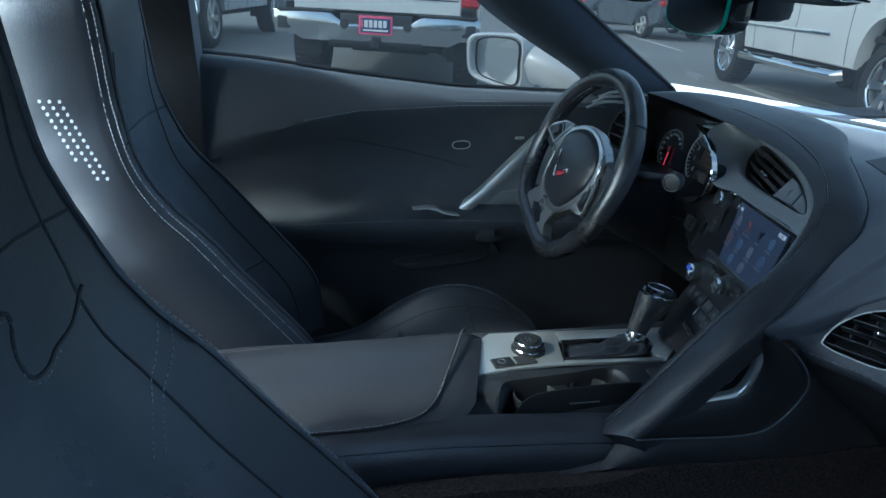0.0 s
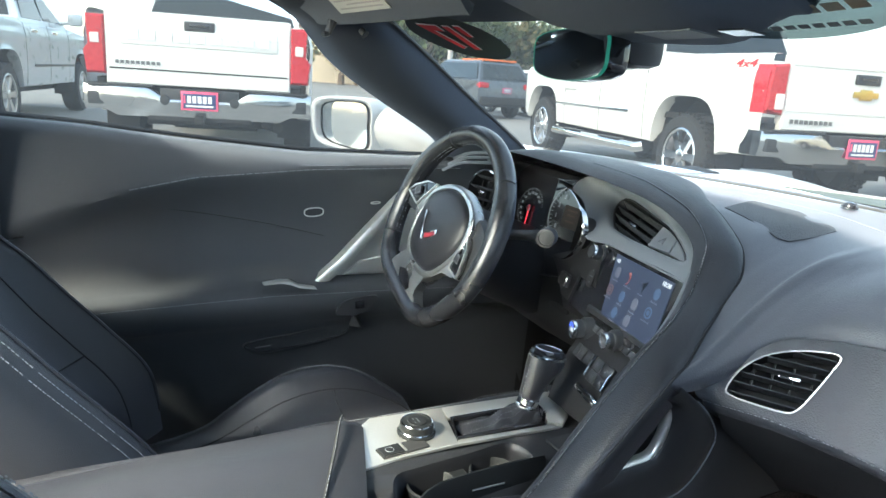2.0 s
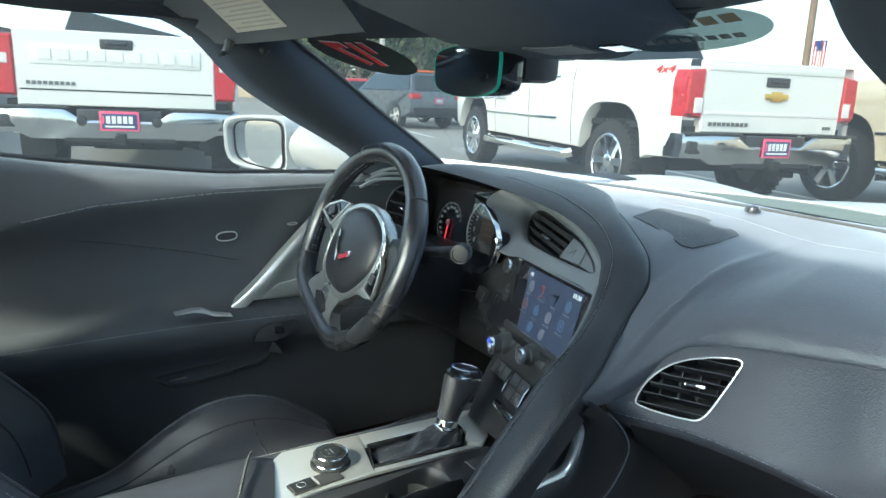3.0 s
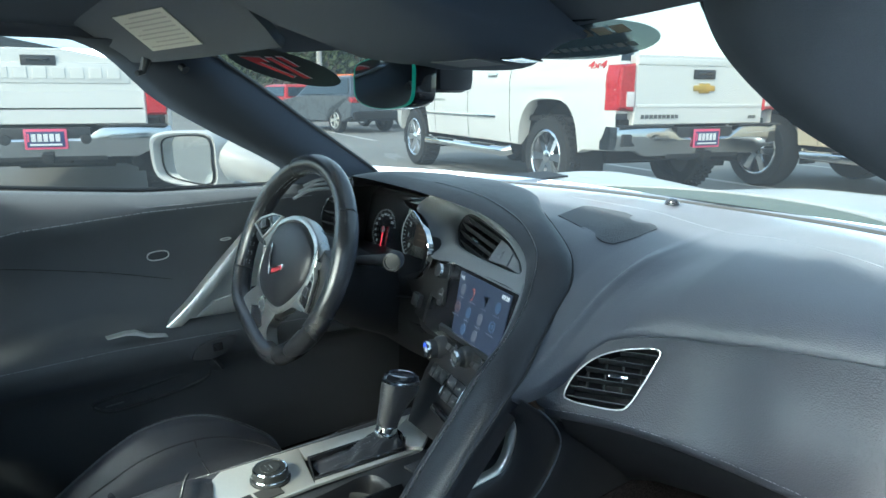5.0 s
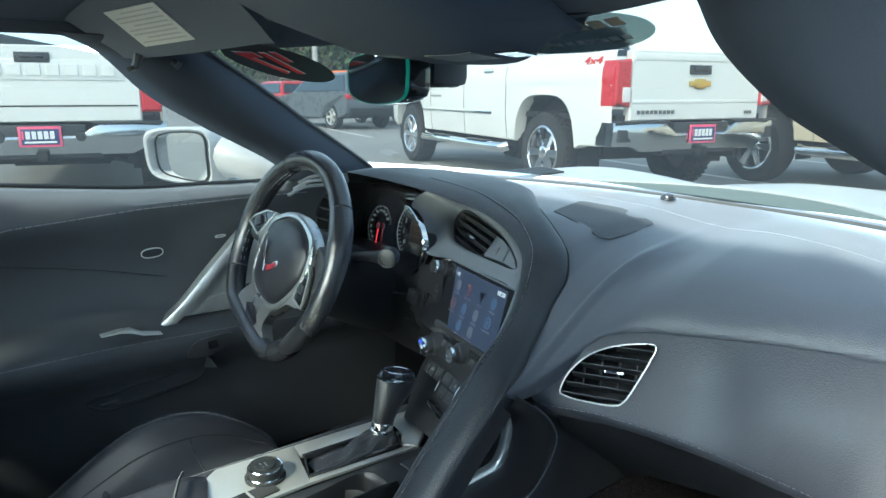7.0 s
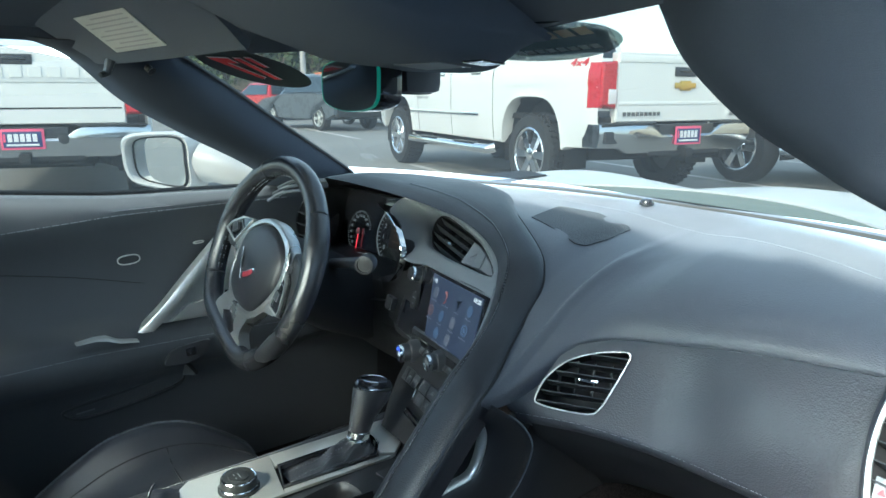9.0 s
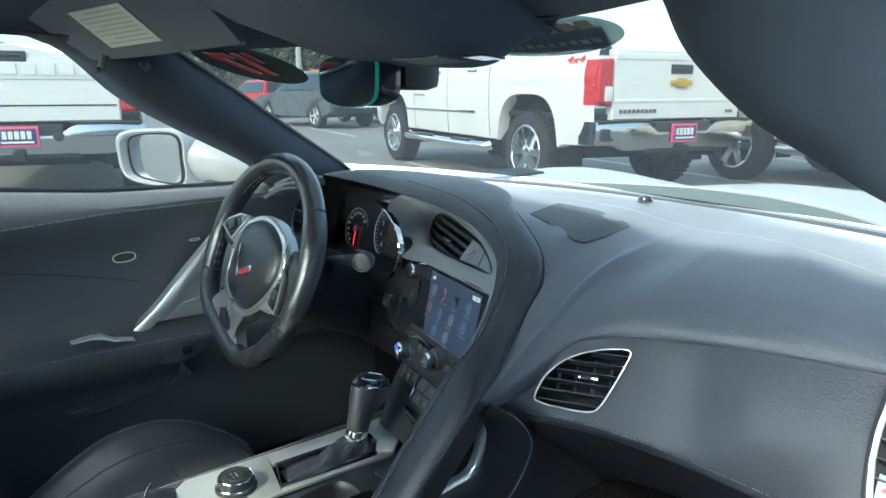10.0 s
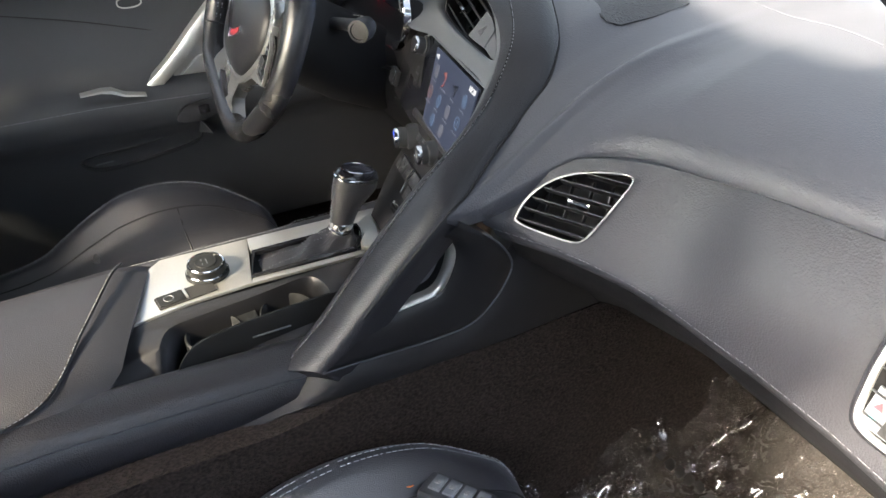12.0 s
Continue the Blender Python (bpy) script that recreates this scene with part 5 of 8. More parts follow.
    for k in (46, 49):
        bm = bmesh.new()
        stitches(bm, spline([Vector(r[k]) + Vector((0, -0.0004, 0.0013)) for r in rings], 4), 0.0042, 0.0031, 0.00055)
        part("stitching", bm, THREAD, boot, "pale double stitching", 0)
    axis = (Vector((-0.086, 0.040, 0.680)) - neck).normalized()
    ml = basis(neck, (1, 0, 0), axis.cross(Vector((1, 0, 0))))
    ell = np.linspace(0, 2 * math.pi, 37)[:-1]
    bm = bmesh.new()
    lathe(bm, [(0.0125, -0.008), (0.0150, -0.002), (0.0152, 0.003), (0.0140, 0.0045), (0.0142, 0.012), (0.0125, 0.014)], ml, 32)
    part("collar", bm, CHROME, boot, "bright shift collar", 40)
    rings = []
    for h, rx, ry, dy in ((0.012, 0.0128, 0.0140, 0.0), (0.020, 0.0138, 0.0152, 0.0), (0.034, 0.0155, 0.0175, 0.002), (0.046, 0.0180, 0.0215, 0.005), (0.056, 0.0200, 0.0255, 0.008), (0.064, 0.0205, 0.0268, 0.009), (0.070, 0.0202, 0.0262, 0.0085)):
        rings.append([ml @ Vector((rx * math.cos(a), dy + ry * math.sin(a), h)) for a in ell])
    bm = bmesh.new()
    loft(bm, rings)
    knob = part("shift_knob", bm, LEATHER, c, "black leather shift knob with bright cap", 60)

    def oval(f, h):
        return [ml @ Vector((0.0208 * f * math.cos(a), 0.0085 + 0.0270 * f * math.sin(a), h)) for a in ell]
    bm = bmesh.new()
    loft(bm, [oval(0.98, 0.0700), oval(1.02, 0.0708), oval(1.02, 0.0732), oval(0.97, 0.0745)])
    part("cap_ring", bm, CHROME, knob, "bright cap ring", 40)
    bm = bmesh.new()
    loft(bm, [oval(0.96, 0.0750), oval(0.90, 0.0790), oval(0.76, 0.0815), oval(0.70, 0.0812), oval(0.05, 0.0822)])
    part("cap", bm, GLOSS, knob, "gloss black cap", 40)
    bm = bmesh.new()
    loft(bm, [oval(0.76, 0.0817), oval(0.72, 0.0823), oval(0.69, 0.0817)], True, False)
    part("cap_mark", bm, CHROME, knob, "thin bright oval on the cap", 0)
    bm = bmesh.new()
    for i in (26, 28):
        stitches(bm, [Vector(p) + (Vector(p) - ml @ Vector((0, 0.004, 0.04))).normalized() * 0.0006 for p in spline([r[i] for r in rings], 4)], 0.0042, 0.0031, 0.00055)
    part("stitching", bm, THREAD, knob, "pale double stitching", 0)
    # drive mode knob
    mk = tilt @ Matrix.Translation((0.005, -0.062, 0.004)) @ Matrix.Diagonal((1, 1, 0.75, 1))
    bm = bmesh.new()
    lathe(bm, [(0.0235, 0.0), (0.0235, 0.004), (0.021, 0.006), (0.0205, 0.018), (0.0190, 0.0195), (0.0001, 0.0195)], mk, 40)
    dk = part("mode_knob", bm, TRAY, c, "black drive mode knob with bright rings")
    for r, h in ((0.0212, 0.007), (0.0190, 0.0195)):
        bm = bmesh.new()
        tube(bm, [mk @ Vector((r * math.cos(a), r * math.sin(a), h)) for a in np.linspace(0, 2 * math.pi, 33)[:-1]], 0.0010, 5, True)
        part("knob_ring", bm, CHROME, dk)
    bm = bmesh.new()
    lathe(bm, [(0.0118, 0.019), (0.0112, 0.0215), (0.0001, 0.0212)], mk, 28)
    part("knob_centre", bm, TRAY, dk)
    bm = bmesh.new()
    for x, y, w in ((0, 0.001, 0.010), (-0.004, -0.004, 0.004), (0.004, -0.004, 0.003)):
        box(bm, (x, y, 0.0216), (w, 0.0012, 0.0004), mk)
    part("knob_print", bm, DIAL, dk, smooth=0)
    # parking brake switch in its slot
    ms = tilt @ Matrix.Translation((0.036, -0.103, 0.004)) @ Matrix.Rotation(radians(8), 4, 'Z')
    bm = bmesh.new()
    box(bm, (0, 0.012, 0.0), (0.021, 0.062, 0.004), ms, 0.0015)
    sw = part("brake_slot", bm, DARK, c, "black parking brake slot")
    bm = bmesh.new()
    box(bm, (0, -0.004, 0.002), (0.018, 0.027, 0.003), ms, 0.001)
    part("brake_switch", bm, TRAY, sw, "dark parking brake switch")
    bm = bmesh.new()
    box(bm, (0, 0.0115, 0.002), (0.016, 0.0028, 0.003), ms, 0.0006)
    part("switch_edge", bm, SATIN, sw)
    bm = bmesh.new()
    tube(bm, [ms @ Vector((0.005 * math.cos(a), -0.006 + 0.005 * math.sin(a), 0.0037)) for a in np.linspace(0, 6.28, 15)[:-1]], 0.0006, 4, True)
    part("switch_mark", bm, DIAL, sw, smooth=0)
    # cup tray: surround, one deep opening with two wells, divider wall
    hole = [(p.x, p.y) for p in spline([(0.046, -0.210, 0), (0.020, -0.204, 0), (-0.004, -0.190, 0), (-0.010, -0.160, 0), (-0.016, -0.100, 0), (-0.023, -0.050, 0), (-0.014, -0.034, 0), (0.012, -0.030, 0), (0.026, -0.036, 0), (0.030, -0.110, 0), (0.040, -0.170, 0), (0.052, -0.198, 0)], 4, True)]
    cx, cy = 0.010, -0.118

    def rim(f):
        """The point of the surround's outer edge on the ray through f."""
        dx, dy = f[0] - cx, f[1] - cy
        k = min((abs(q) for q in ((0.060 - cx) / dx if dx > 0 else (-0.036 - cx) / (dx or -1e-6), (0.070 - cy) / dy if dy > 0 else (-0.300 - cy) / (dy or -1e-6))))
        return (cx + dx * k, cy + dy * k)

    def high(x):
        """Height of the surround, which falls towards the passenger's roll."""
        return interp(x, [0.0, 0.020, 0.034, 0.060], [0.5985, 0.5970, 0.5790, 0.5720])

    def grown(f, k, dz):
        x, y = cx + (f[0] - cx) * k, cy + (f[1] - cy) * k
        return (x, y, high(x) + dz)
    bm = bmesh.new()
    loft(bm, [[(*rim(f), 0.545) for f in hole], [(*rim(f), high(rim(f)[0]) - 0.006) for f in hole], [(cx + (rim(f)[0] - cx) * 0.95, cy + (rim(f)[1] - cy) * 0.98, high(rim(f)[0]) - 0.0015) for f in hole], [grown(f, 1.08, 0.0) for f in hole], [grown(f, 1.03, 0.0010) for f in hole], [grown(f, 1.0, -0.0015) for f in hole], [grown(f, 0.975, -0.010) for f in hole], [(cx + (x - cx) * 0.94, cy + (y - cy) * 0.97, 0.515) for x, y in hole]], True, False)
    bm.faces.new([bm.verts.new((cx + (x - cx) * 0.94, cy + (y - cy) * 0.97, 0.515)) for x, y in hole])
    top = part("tray_top", bm, TRAY_TOP, c, "matt black cup holder tray with deep wells", 40)
    for yc, r in ((-0.152, 0.0265), (-0.074, 0.0265)):
        bm = bmesh.new()
        lathe(bm, [(r * 0.96, 0.0), (r, 0.068), (r + 0.0012, 0.0695), (r + 0.0030, 0.068), (r + 0.0030, 0.0)], Matrix.Translation((0.004, yc, 0.516)), 40, False)
        part("cup_ring", bm, TRAY, top, "round cup wall with a thin lip", 40)
    bm = bmesh.new()
    box(bm, (-0.004, -0.115, 0.5805), (0.026, 0.022, 0.004), None, 0.0015)
    part("cup_bridge", bm, TRAY, top, "narrow bridge between the cups", 30)
    bm = bmesh.new()
    loft(bm, [[(x, y, 0.545), (x, y, z - 0.003), (x + 0.0012, y, z), (x + 0.0045, y, z + 0.001), (x + 0.0062, y, z - 0.002), (x + 0.012 * k, y, 0.560), (x + 0.012 * k, y, 0.545)] for x, y, z, k in [(p.x, p.y, p.z, 1.0) for p in spline([(0.062, -0.203, 0.577), (0.050, -0.196, 0.590), (0.040, -0.184, 0.6005), (0.034, -0.168, 0.6055), (0.0295, -0.140, 0.6075), (0.026, -0.085, 0.6080), (0.0235, -0.030, 0.6075), (0.0235, -0.022, 0.605), (0.0240, -0.0195, 0.590)], 4)]])
    dv = part("cup_divider", bm, TRAY, top, "raised black divider beside the cups", 50)
    bm = bmesh.new()
    box(bm, (0.0365, -0.100, 0.590), (0.0016, 0.040, 0.0016), None, 0.0005)
    part("divider_mark", bm, TRIM_GREY, dv)
    # rolled leather edge on the passenger side
    bm = bmesh.new()
    rings = []
    for y in np.linspace(-0.62, -0.070, 40):
        lift = interp(y, [-0.62, -0.30, -0.23, -0.104, -0.07], [0.012, 0.012, 0.008, 0.0, -0.004])
        rings.append([(x, y, z + lift) for x, z in ((0.034, 0.550), (0.042, 0.574), (0.048, 0.584), (0.058, 0.591), (0.072, 0.5935), (0.086, 0.5915), (0.096, 0.586), (0.1005, 0.579), (0.0985, 0.5765), (0.102, 0.573), (0.1065, 0.562), (0.1075, 0.548), (0.104, 0.536), (0.040, 0.520))])
    loft(bm, rings)
    rail = part("side_rail", bm, SPINE_SHADED, c, "black leather roll beside the cup tray", 60)
    # grab handle panel under the sweep: opening with a bright edge and a grey recess
    opening = spline([(0, y, z) for y, z in ((0.046, 0.7095), (0.0535, 0.7065), (0.0605, 0.699), (0.064, 0.686), (0.0612, 0.669), (0.0535, 0.652), (0.043, 0.6435), (0.022, 0.641), (-0.004, 0.6385), (-0.022, 0.637))], 4)
    outer = spline([(0, y, z) for y, z in ((0.064, 0.7265), (0.090, 0.7065), (0.112, 0.686), (0.1265, 0.662), (0.1240, 0.643), (0.107, 0.616), (0.083, 0.598), (0.047, 0.594), (-0.010, 0.597), (-0.078, 0.601))], 4)
    rows = []
    for k, x in ((1.0, 0.110), (1.0, 0.1270), (0.95, 0.1295), (0.80, 0.1300), (0.45, 0.1285), (0.22, 0.1250), (0.08, 0.1215), (0.0, 0.1180), (0.0, 0.1060), (-0.02, 0.098)):
        rows.append([Vector((x, 0, 0)) + p.lerp(q, k) for p, q in zip(opening, outer)])
    bm = bmesh.new()
    loft(bm, rows, False)
    # leather given the tray's deeper black, which paints in the shade here
    gb = part("grab_bay", bm, TRAY_TOP, c, "leather panel round the grab handle opening, blackened as in shade", 60)
    bm = bmesh.new()
    loft(bm, [[Vector((x, 0, 0)) + p.lerp(q, k) for p, q in zip(opening, outer)] for k, x in ((0.05, 0.1195), (0.01, 0.1205), (-0.055, 0.1175), (-0.06, 0.110))], False)
    part("bay_trim", bm, SATIN, gb, "silver grab handle trim", 60)
    bm = bmesh.new()
    prism(bm, [(0.072, 0.715), (0.075, 0.660), (0.055, 0.632), (-0.020, 0.626), (0.002, 0.650), (0.045, 0.700)], 0.004, basis((0.094, 0, 0), (0, 1, 0), (0, 0, 1)), 0.001)
    part("bay_inner", bm, FASCIA, gb, "grey recess panel", 0)
    bm = bmesh.new()
    lathe(bm, [(0.0001, 0.003), (0.004, 0.003), (0.005, 0.0)], basis((0.0985, 0.026, 0.668), (0, 1, 0), (0, 0, 1)), 14)
    part("bay_stud", bm, DARK, gb, "small dark stud in the recess")
    bm = bmesh.new()
    tube(bm, [Vector((0.1280, 0, 0)) + q for q in outer[4:]], 0.0011, 5)
    part("panel_edge", bm, TRIM_GREY, gb, "fine edge of the panel")
    # lower side wall that runs forward under the fascia
    bm = bmesh.new()
    rings = []
    for y in np.linspace(-0.62, 0.40, 70):
        zt = interp(y, [-0.62, -0.26, -0.10, -0.06, 0.075, 0.10, 0.125, 0.15, 0.40], [0.545, 0.545, 0.560, 0.600, 0.594, 0.615, 0.660, 0.690, 0.690])
        xo = interp(y, [-0.62, -0.12, -0.06, 0.40], [0.094, 0.096, 0.113, 0.113])
        zb = interp(y, [-0.62, -0.25, -0.06, 0.12, 0.26, 0.40], [0.505, 0.512, 0.562, 0.556, 0.548, 0.540])
        rings.append([(0.080, y, zt), (xo, y, zt), (xo + 0.012, y, lerp(zt, zb, 0.30)), (xo + 0.017, y, lerp(zt, zb, 0.62)), (xo + 0.015, y, zb), (0.080, y, zb - 0.01)])
    loft(bm, rings)
    part("side_skirt", bm, UNDER, c, "matt dark lower console side", 50)
    # small bin lid in front of the cups
    bm = bmesh.new()
    prism(bm, [(-0.012, 0.006), (0.052, 0.010), (0.046, 0.060), (-0.016, 0.062)], 0.003, Matrix.Translation((0, 0, 0.598)), 0.001)
    part("bin_lid", bm, PLASTIC, c, "small matt black lid", 30)
    # seam along the driver's edge
    bm = bmesh.new()
    stitches(bm, [(-0.140, y, 0.5955 + (0.004 if y > -0.02 else 0)) for y in np.linspace(-0.22, 0.15, 30)])
    part("stitching", bm, THREAD, c, smooth=0)
    return c


def seat(name, x0, dy, dz, label):
    """A sports bucket seat with side bolsters and a built-in head restraint, set dy forward and dz up."""
    s = thing(name, label, "seat", at=(x0, -0.3, 0.22))
    # cushion: two rolled bolsters that rise towards the front
    ky = [-0.52, -0.41, -0.34, -0.30, -0.25, -0.20, -0.14, -0.08, -0.02, 0.02, 0.040]
    kz = [0.405, 0.410, 0.425, 0.450, 0.482, 0.505, 0.512, 0.498, 0.462, 0.425, 0.36]
    kd = [0.010, 0.012, 0.022, 0.040, 0.052, 0.058, 0.055, 0.045, 0.030, 0.018, 0.008]
    prof = spline([(0, y, z) for y, z in zip(ky, kz)], 4)
    rings = []
    for p in prof:
        y, zr = p.y, p.z
        d = interp(y, ky, kd)
        wide = interp(y, [-0.52, -0.2, -0.06, 0.02, 0.04], [1.0, 1.0, 0.97, 0.86, 0.74])
        half = [(0.0, zr - d), (0.045, zr - d + 0.001), (0.078, zr - d + 0.006), (0.098, zr - d * 0.55), (0.114, zr - d * 0.12), (0.128, zr), (0.144, zr - 0.004), (0.160, zr - 0.022), (0.174, zr - 0.055), (0.180, zr - 0.11), (0.172, 0.27)]
        sec = [(x0 - w * wide, y + dy, z + dz) for w, z in reversed(half[1:])] + [(x0 + w * wide, y + dy, z + dz) for w, z in half]
        rings.append(sec)
    cu = part("cushion", loft(bmesh.new(), rings), LEATHER, s, "black leather seat cushion with raised bolsters", 60)
    last = len(rings[0]) - 1
    for k, kk in ((5, 4), (last - 5, last - 4)):
        for t in (0.25, 0.75):
            bm = bmesh.new()
            stitches(bm, [Vector(r[k]).lerp(Vector(r[kk]), t) + Vector((0, 0.001, 0.0022)) for r in rings[4:-2]], 0.0062, 0.0042, 0.0006)
            part("stitching", bm, THREAD, cu, smooth=0)
    bm = bmesh.new()
    i = min(range(len(prof)), key=lambda q: abs(prof[q].y + 0.13))
    tube(bm, spline([Vector(rings[i][k]) + Vector((0, 0, 0.0)) for k in range(7, 14)], 4), 0.0013, 6)
    part("seam", bm, DARK, cu)
    for k in (7, last - 7):
        bm = bmesh.new()
        tube(bm, [Vector(r[k]) for r in rings[3:-3]], 0.0013, 6)
        part("seam", bm, DARK, cu)
    # back rest
    bz = [0.43, 0.50, 0.55, 0.61, 0.67, 0.73, 0.77, 0.82, 0.89, 0.96, 1.02, 1.07, 1.095]
    by = [-0.400, -0.408, -0.424, -0.470, -0.520, -0.568, -0.606, -0.638, -0.660, -0.668, -0.674, -0.686, -0.705]
    bw = [0.215, 0.216, 0.218, 0.220, 0.220, 0.216, 0.205, 0.180, 0.158, 0.150, 0.146, 0.132, 0.100]
    bd = [0.075, 0.080, 0.085, 0.085, 0.080, 0.070, 0.055, 0.030, 0.012, 0.000, -0.008, -0.006, 0.0]
    line = spline([(0, y, z) for y, z in zip(by, bz)], 4)
    rings = []
    for p in line:
        y, z = p.y, p.z
        w, d = interp(z, bz, bw), interp(z, bz, bd)
        r = min(0.142, w - 0.035)
        half = [(0.0, -d), (r * 0.35, -d), (r * 0.62, -d * 0.93), (r * 0.82, -d * 0.55), (r * 0.94, -d * 0.15), (r, 0.0), (r + 0.012, -0.003), (lerp(r, w, 0.62), -0.026), (w - 0.004, -0.060), (w, -0.095), (w - 0.012, -0.135), (w * 0.6, -0.165), (0, -0.170)]
        sec = [(x0 - a, y + b + dy, z + b * 0.25 + dz) for a, b in reversed(half[1:-1])] + [(x0 + a, y + b + dy, z + b * 0.25 + dz) for a, b in half]
        rings.append(sec)
    ba = part("backrest", loft(bmesh.new(), rings), LEATHER, s, "black leather backrest with built-in head restraint", 60)
    n = len(rings[0])
    mid = 11
    for sg in (-1, 1):
        for k, kk, t in ((mid + 6 * sg, mid + 7 * sg, 0.15), (mid + 6 * sg, mid + 7 * sg, 0.50)):
            bm = bmesh.new()
            stitches(bm, [Vector(r[k]).lerp(Vector(r[kk]), t) + Vector((0.0012 * sg, 0.0022, 0.0008)) for r in rings[2:-6]], 0.0062, 0.0042, 0.0006)
            part("stitching", bm, THREAD, ba, smooth=0)
        bm = bmesh.new()
        tube(bm, [Vector(r[mid + 5 * sg]) + Vector((0, 0.0006, 0)) for r in rings[2:-5]], 0.0028, 6)
        part("piping", bm, LEATHER, ba, "raised leather piping")
        bm = bmesh.new()
        tube(bm, [Vector(r[mid + 3 * sg]) for r in rings[2:-12]], 0.0013, 6)
        part("seam", bm, DARK, ba)
    bm = bmesh.new()
    i = min(range(len(line)), key=lambda q: abs(line[q].z - 0.86))
    tube(bm, [Vector(rings[i][k]) for k in range(mid - 6, mid + 7)], 0.0015, 6)
    part("seam", bm, DARK, ba)
    bm = bmesh.new()
    i = min(range(len(line)), key=lambda q: abs(line[q].z - 0.60))
    tube(bm, [Vector(rings[i][k]) for k in range(mid - 3, mid + 4)], 0.0013, 6)
    part("seam", bm, DARK, ba)
    tree = BVHTree.FromPolygons([Vector(q) for r in rings for q in r], [(a * n + b, a * n + (b + 1) % n, (a + 1) * n + (b + 1) % n, (a + 1) * n + b) for a in range(len(rings) - 1) for b in range(n)])

    def on_back(pts, lift):
        """Lays a curve given by x off the middle and height onto the front of the backrest."""
        out = []
        for q in spline([(a, 0, b) for a, b in pts], 6):
            hit, nrm, _, _ = tree.ray_cast(Vector((x0 + q.x, 0.5, q.z + dz)), Vector((0, -1, 0)))
            if hit:
                out.append(hit + (nrm if nrm.y > 0 else -nrm) * lift)
        return out
    for sg in (-1, 1) if x0 > 0 else ():
        for off in (0.0, 0.006):
            bm = bmesh.new()
            stitches(bm, on_back([(sg * (0.165 - off), 0.800), (sg * (0.152 - off), 0.775), (sg * (0.140 - off), 0.755), (sg * (0.121 - off), 0.720), (sg * (0.104 - off), 0.690), (sg * (0.094 - off), 0.670)], 0.0010), 0.0052, 0.0036, 0.0005)
            part("stitching", bm, THREAD, ba, smooth=0)
    if x0 > 0:
        yoke = on_back([(-0.121, 0.800), (-0.103, 0.777), (-0.077, 0.763), (-0.054, 0.766), (-0.047, 0.786), (-0.044, 0.817), (0.044, 0.817), (0.047, 0.786), (0.054, 0.766), (0.077, 0.763), (0.103, 0.777), (0.121, 0.800)], 0.0004)
        bm = bmesh.new()
        tube(bm, yoke, 0.0016, 6)
        part("seam", bm, DARK, ba)
        bm = bmesh.new()
        stitches(bm, [q + Vector((0, 0.0008, -0.005)) for q in yoke], 0.0056, 0.0038, 0.0005)
        part("stitching", bm, THREAD, ba, smooth=0)
    bm = bmesh.new()
    box(bm, (x0, -0.27 + dy, 0.27), (0.34, 0.42, 0.09), None, 0.02)
    part("base", bm, PLASTIC, s, "black seat base")
    return s


def perforated_panel(parent, x0):
    """A patch of perforations on the seat's shoulder, painted white as light showing through, all on one mesh."""
    bm = bmesh.new()
    prism(bm, ellipse(0.0020, 0.0024, 8), 0.0010)
    first = part("perforation", bm, WHITE_MARK, parent, smooth=0)
    me = first.data
    for i in range(13):
        for j in range(3 if i > 2 else 2):
            t = i / 12
            y, z = lerp(-0.678, -0.728, t) - 0.011 * (j - 1), lerp(0.822, 0.908, t)
            ob = first if i + j == 0 else new("perforation", me)
            ob.matrix_basis = basis((x0 + lerp(0.189, 0.158, t) + 0.0045, y, z), (0.25, -1, 0), (0, -0.4, 1))
            if ob is not first:
                hang(ob, parent)


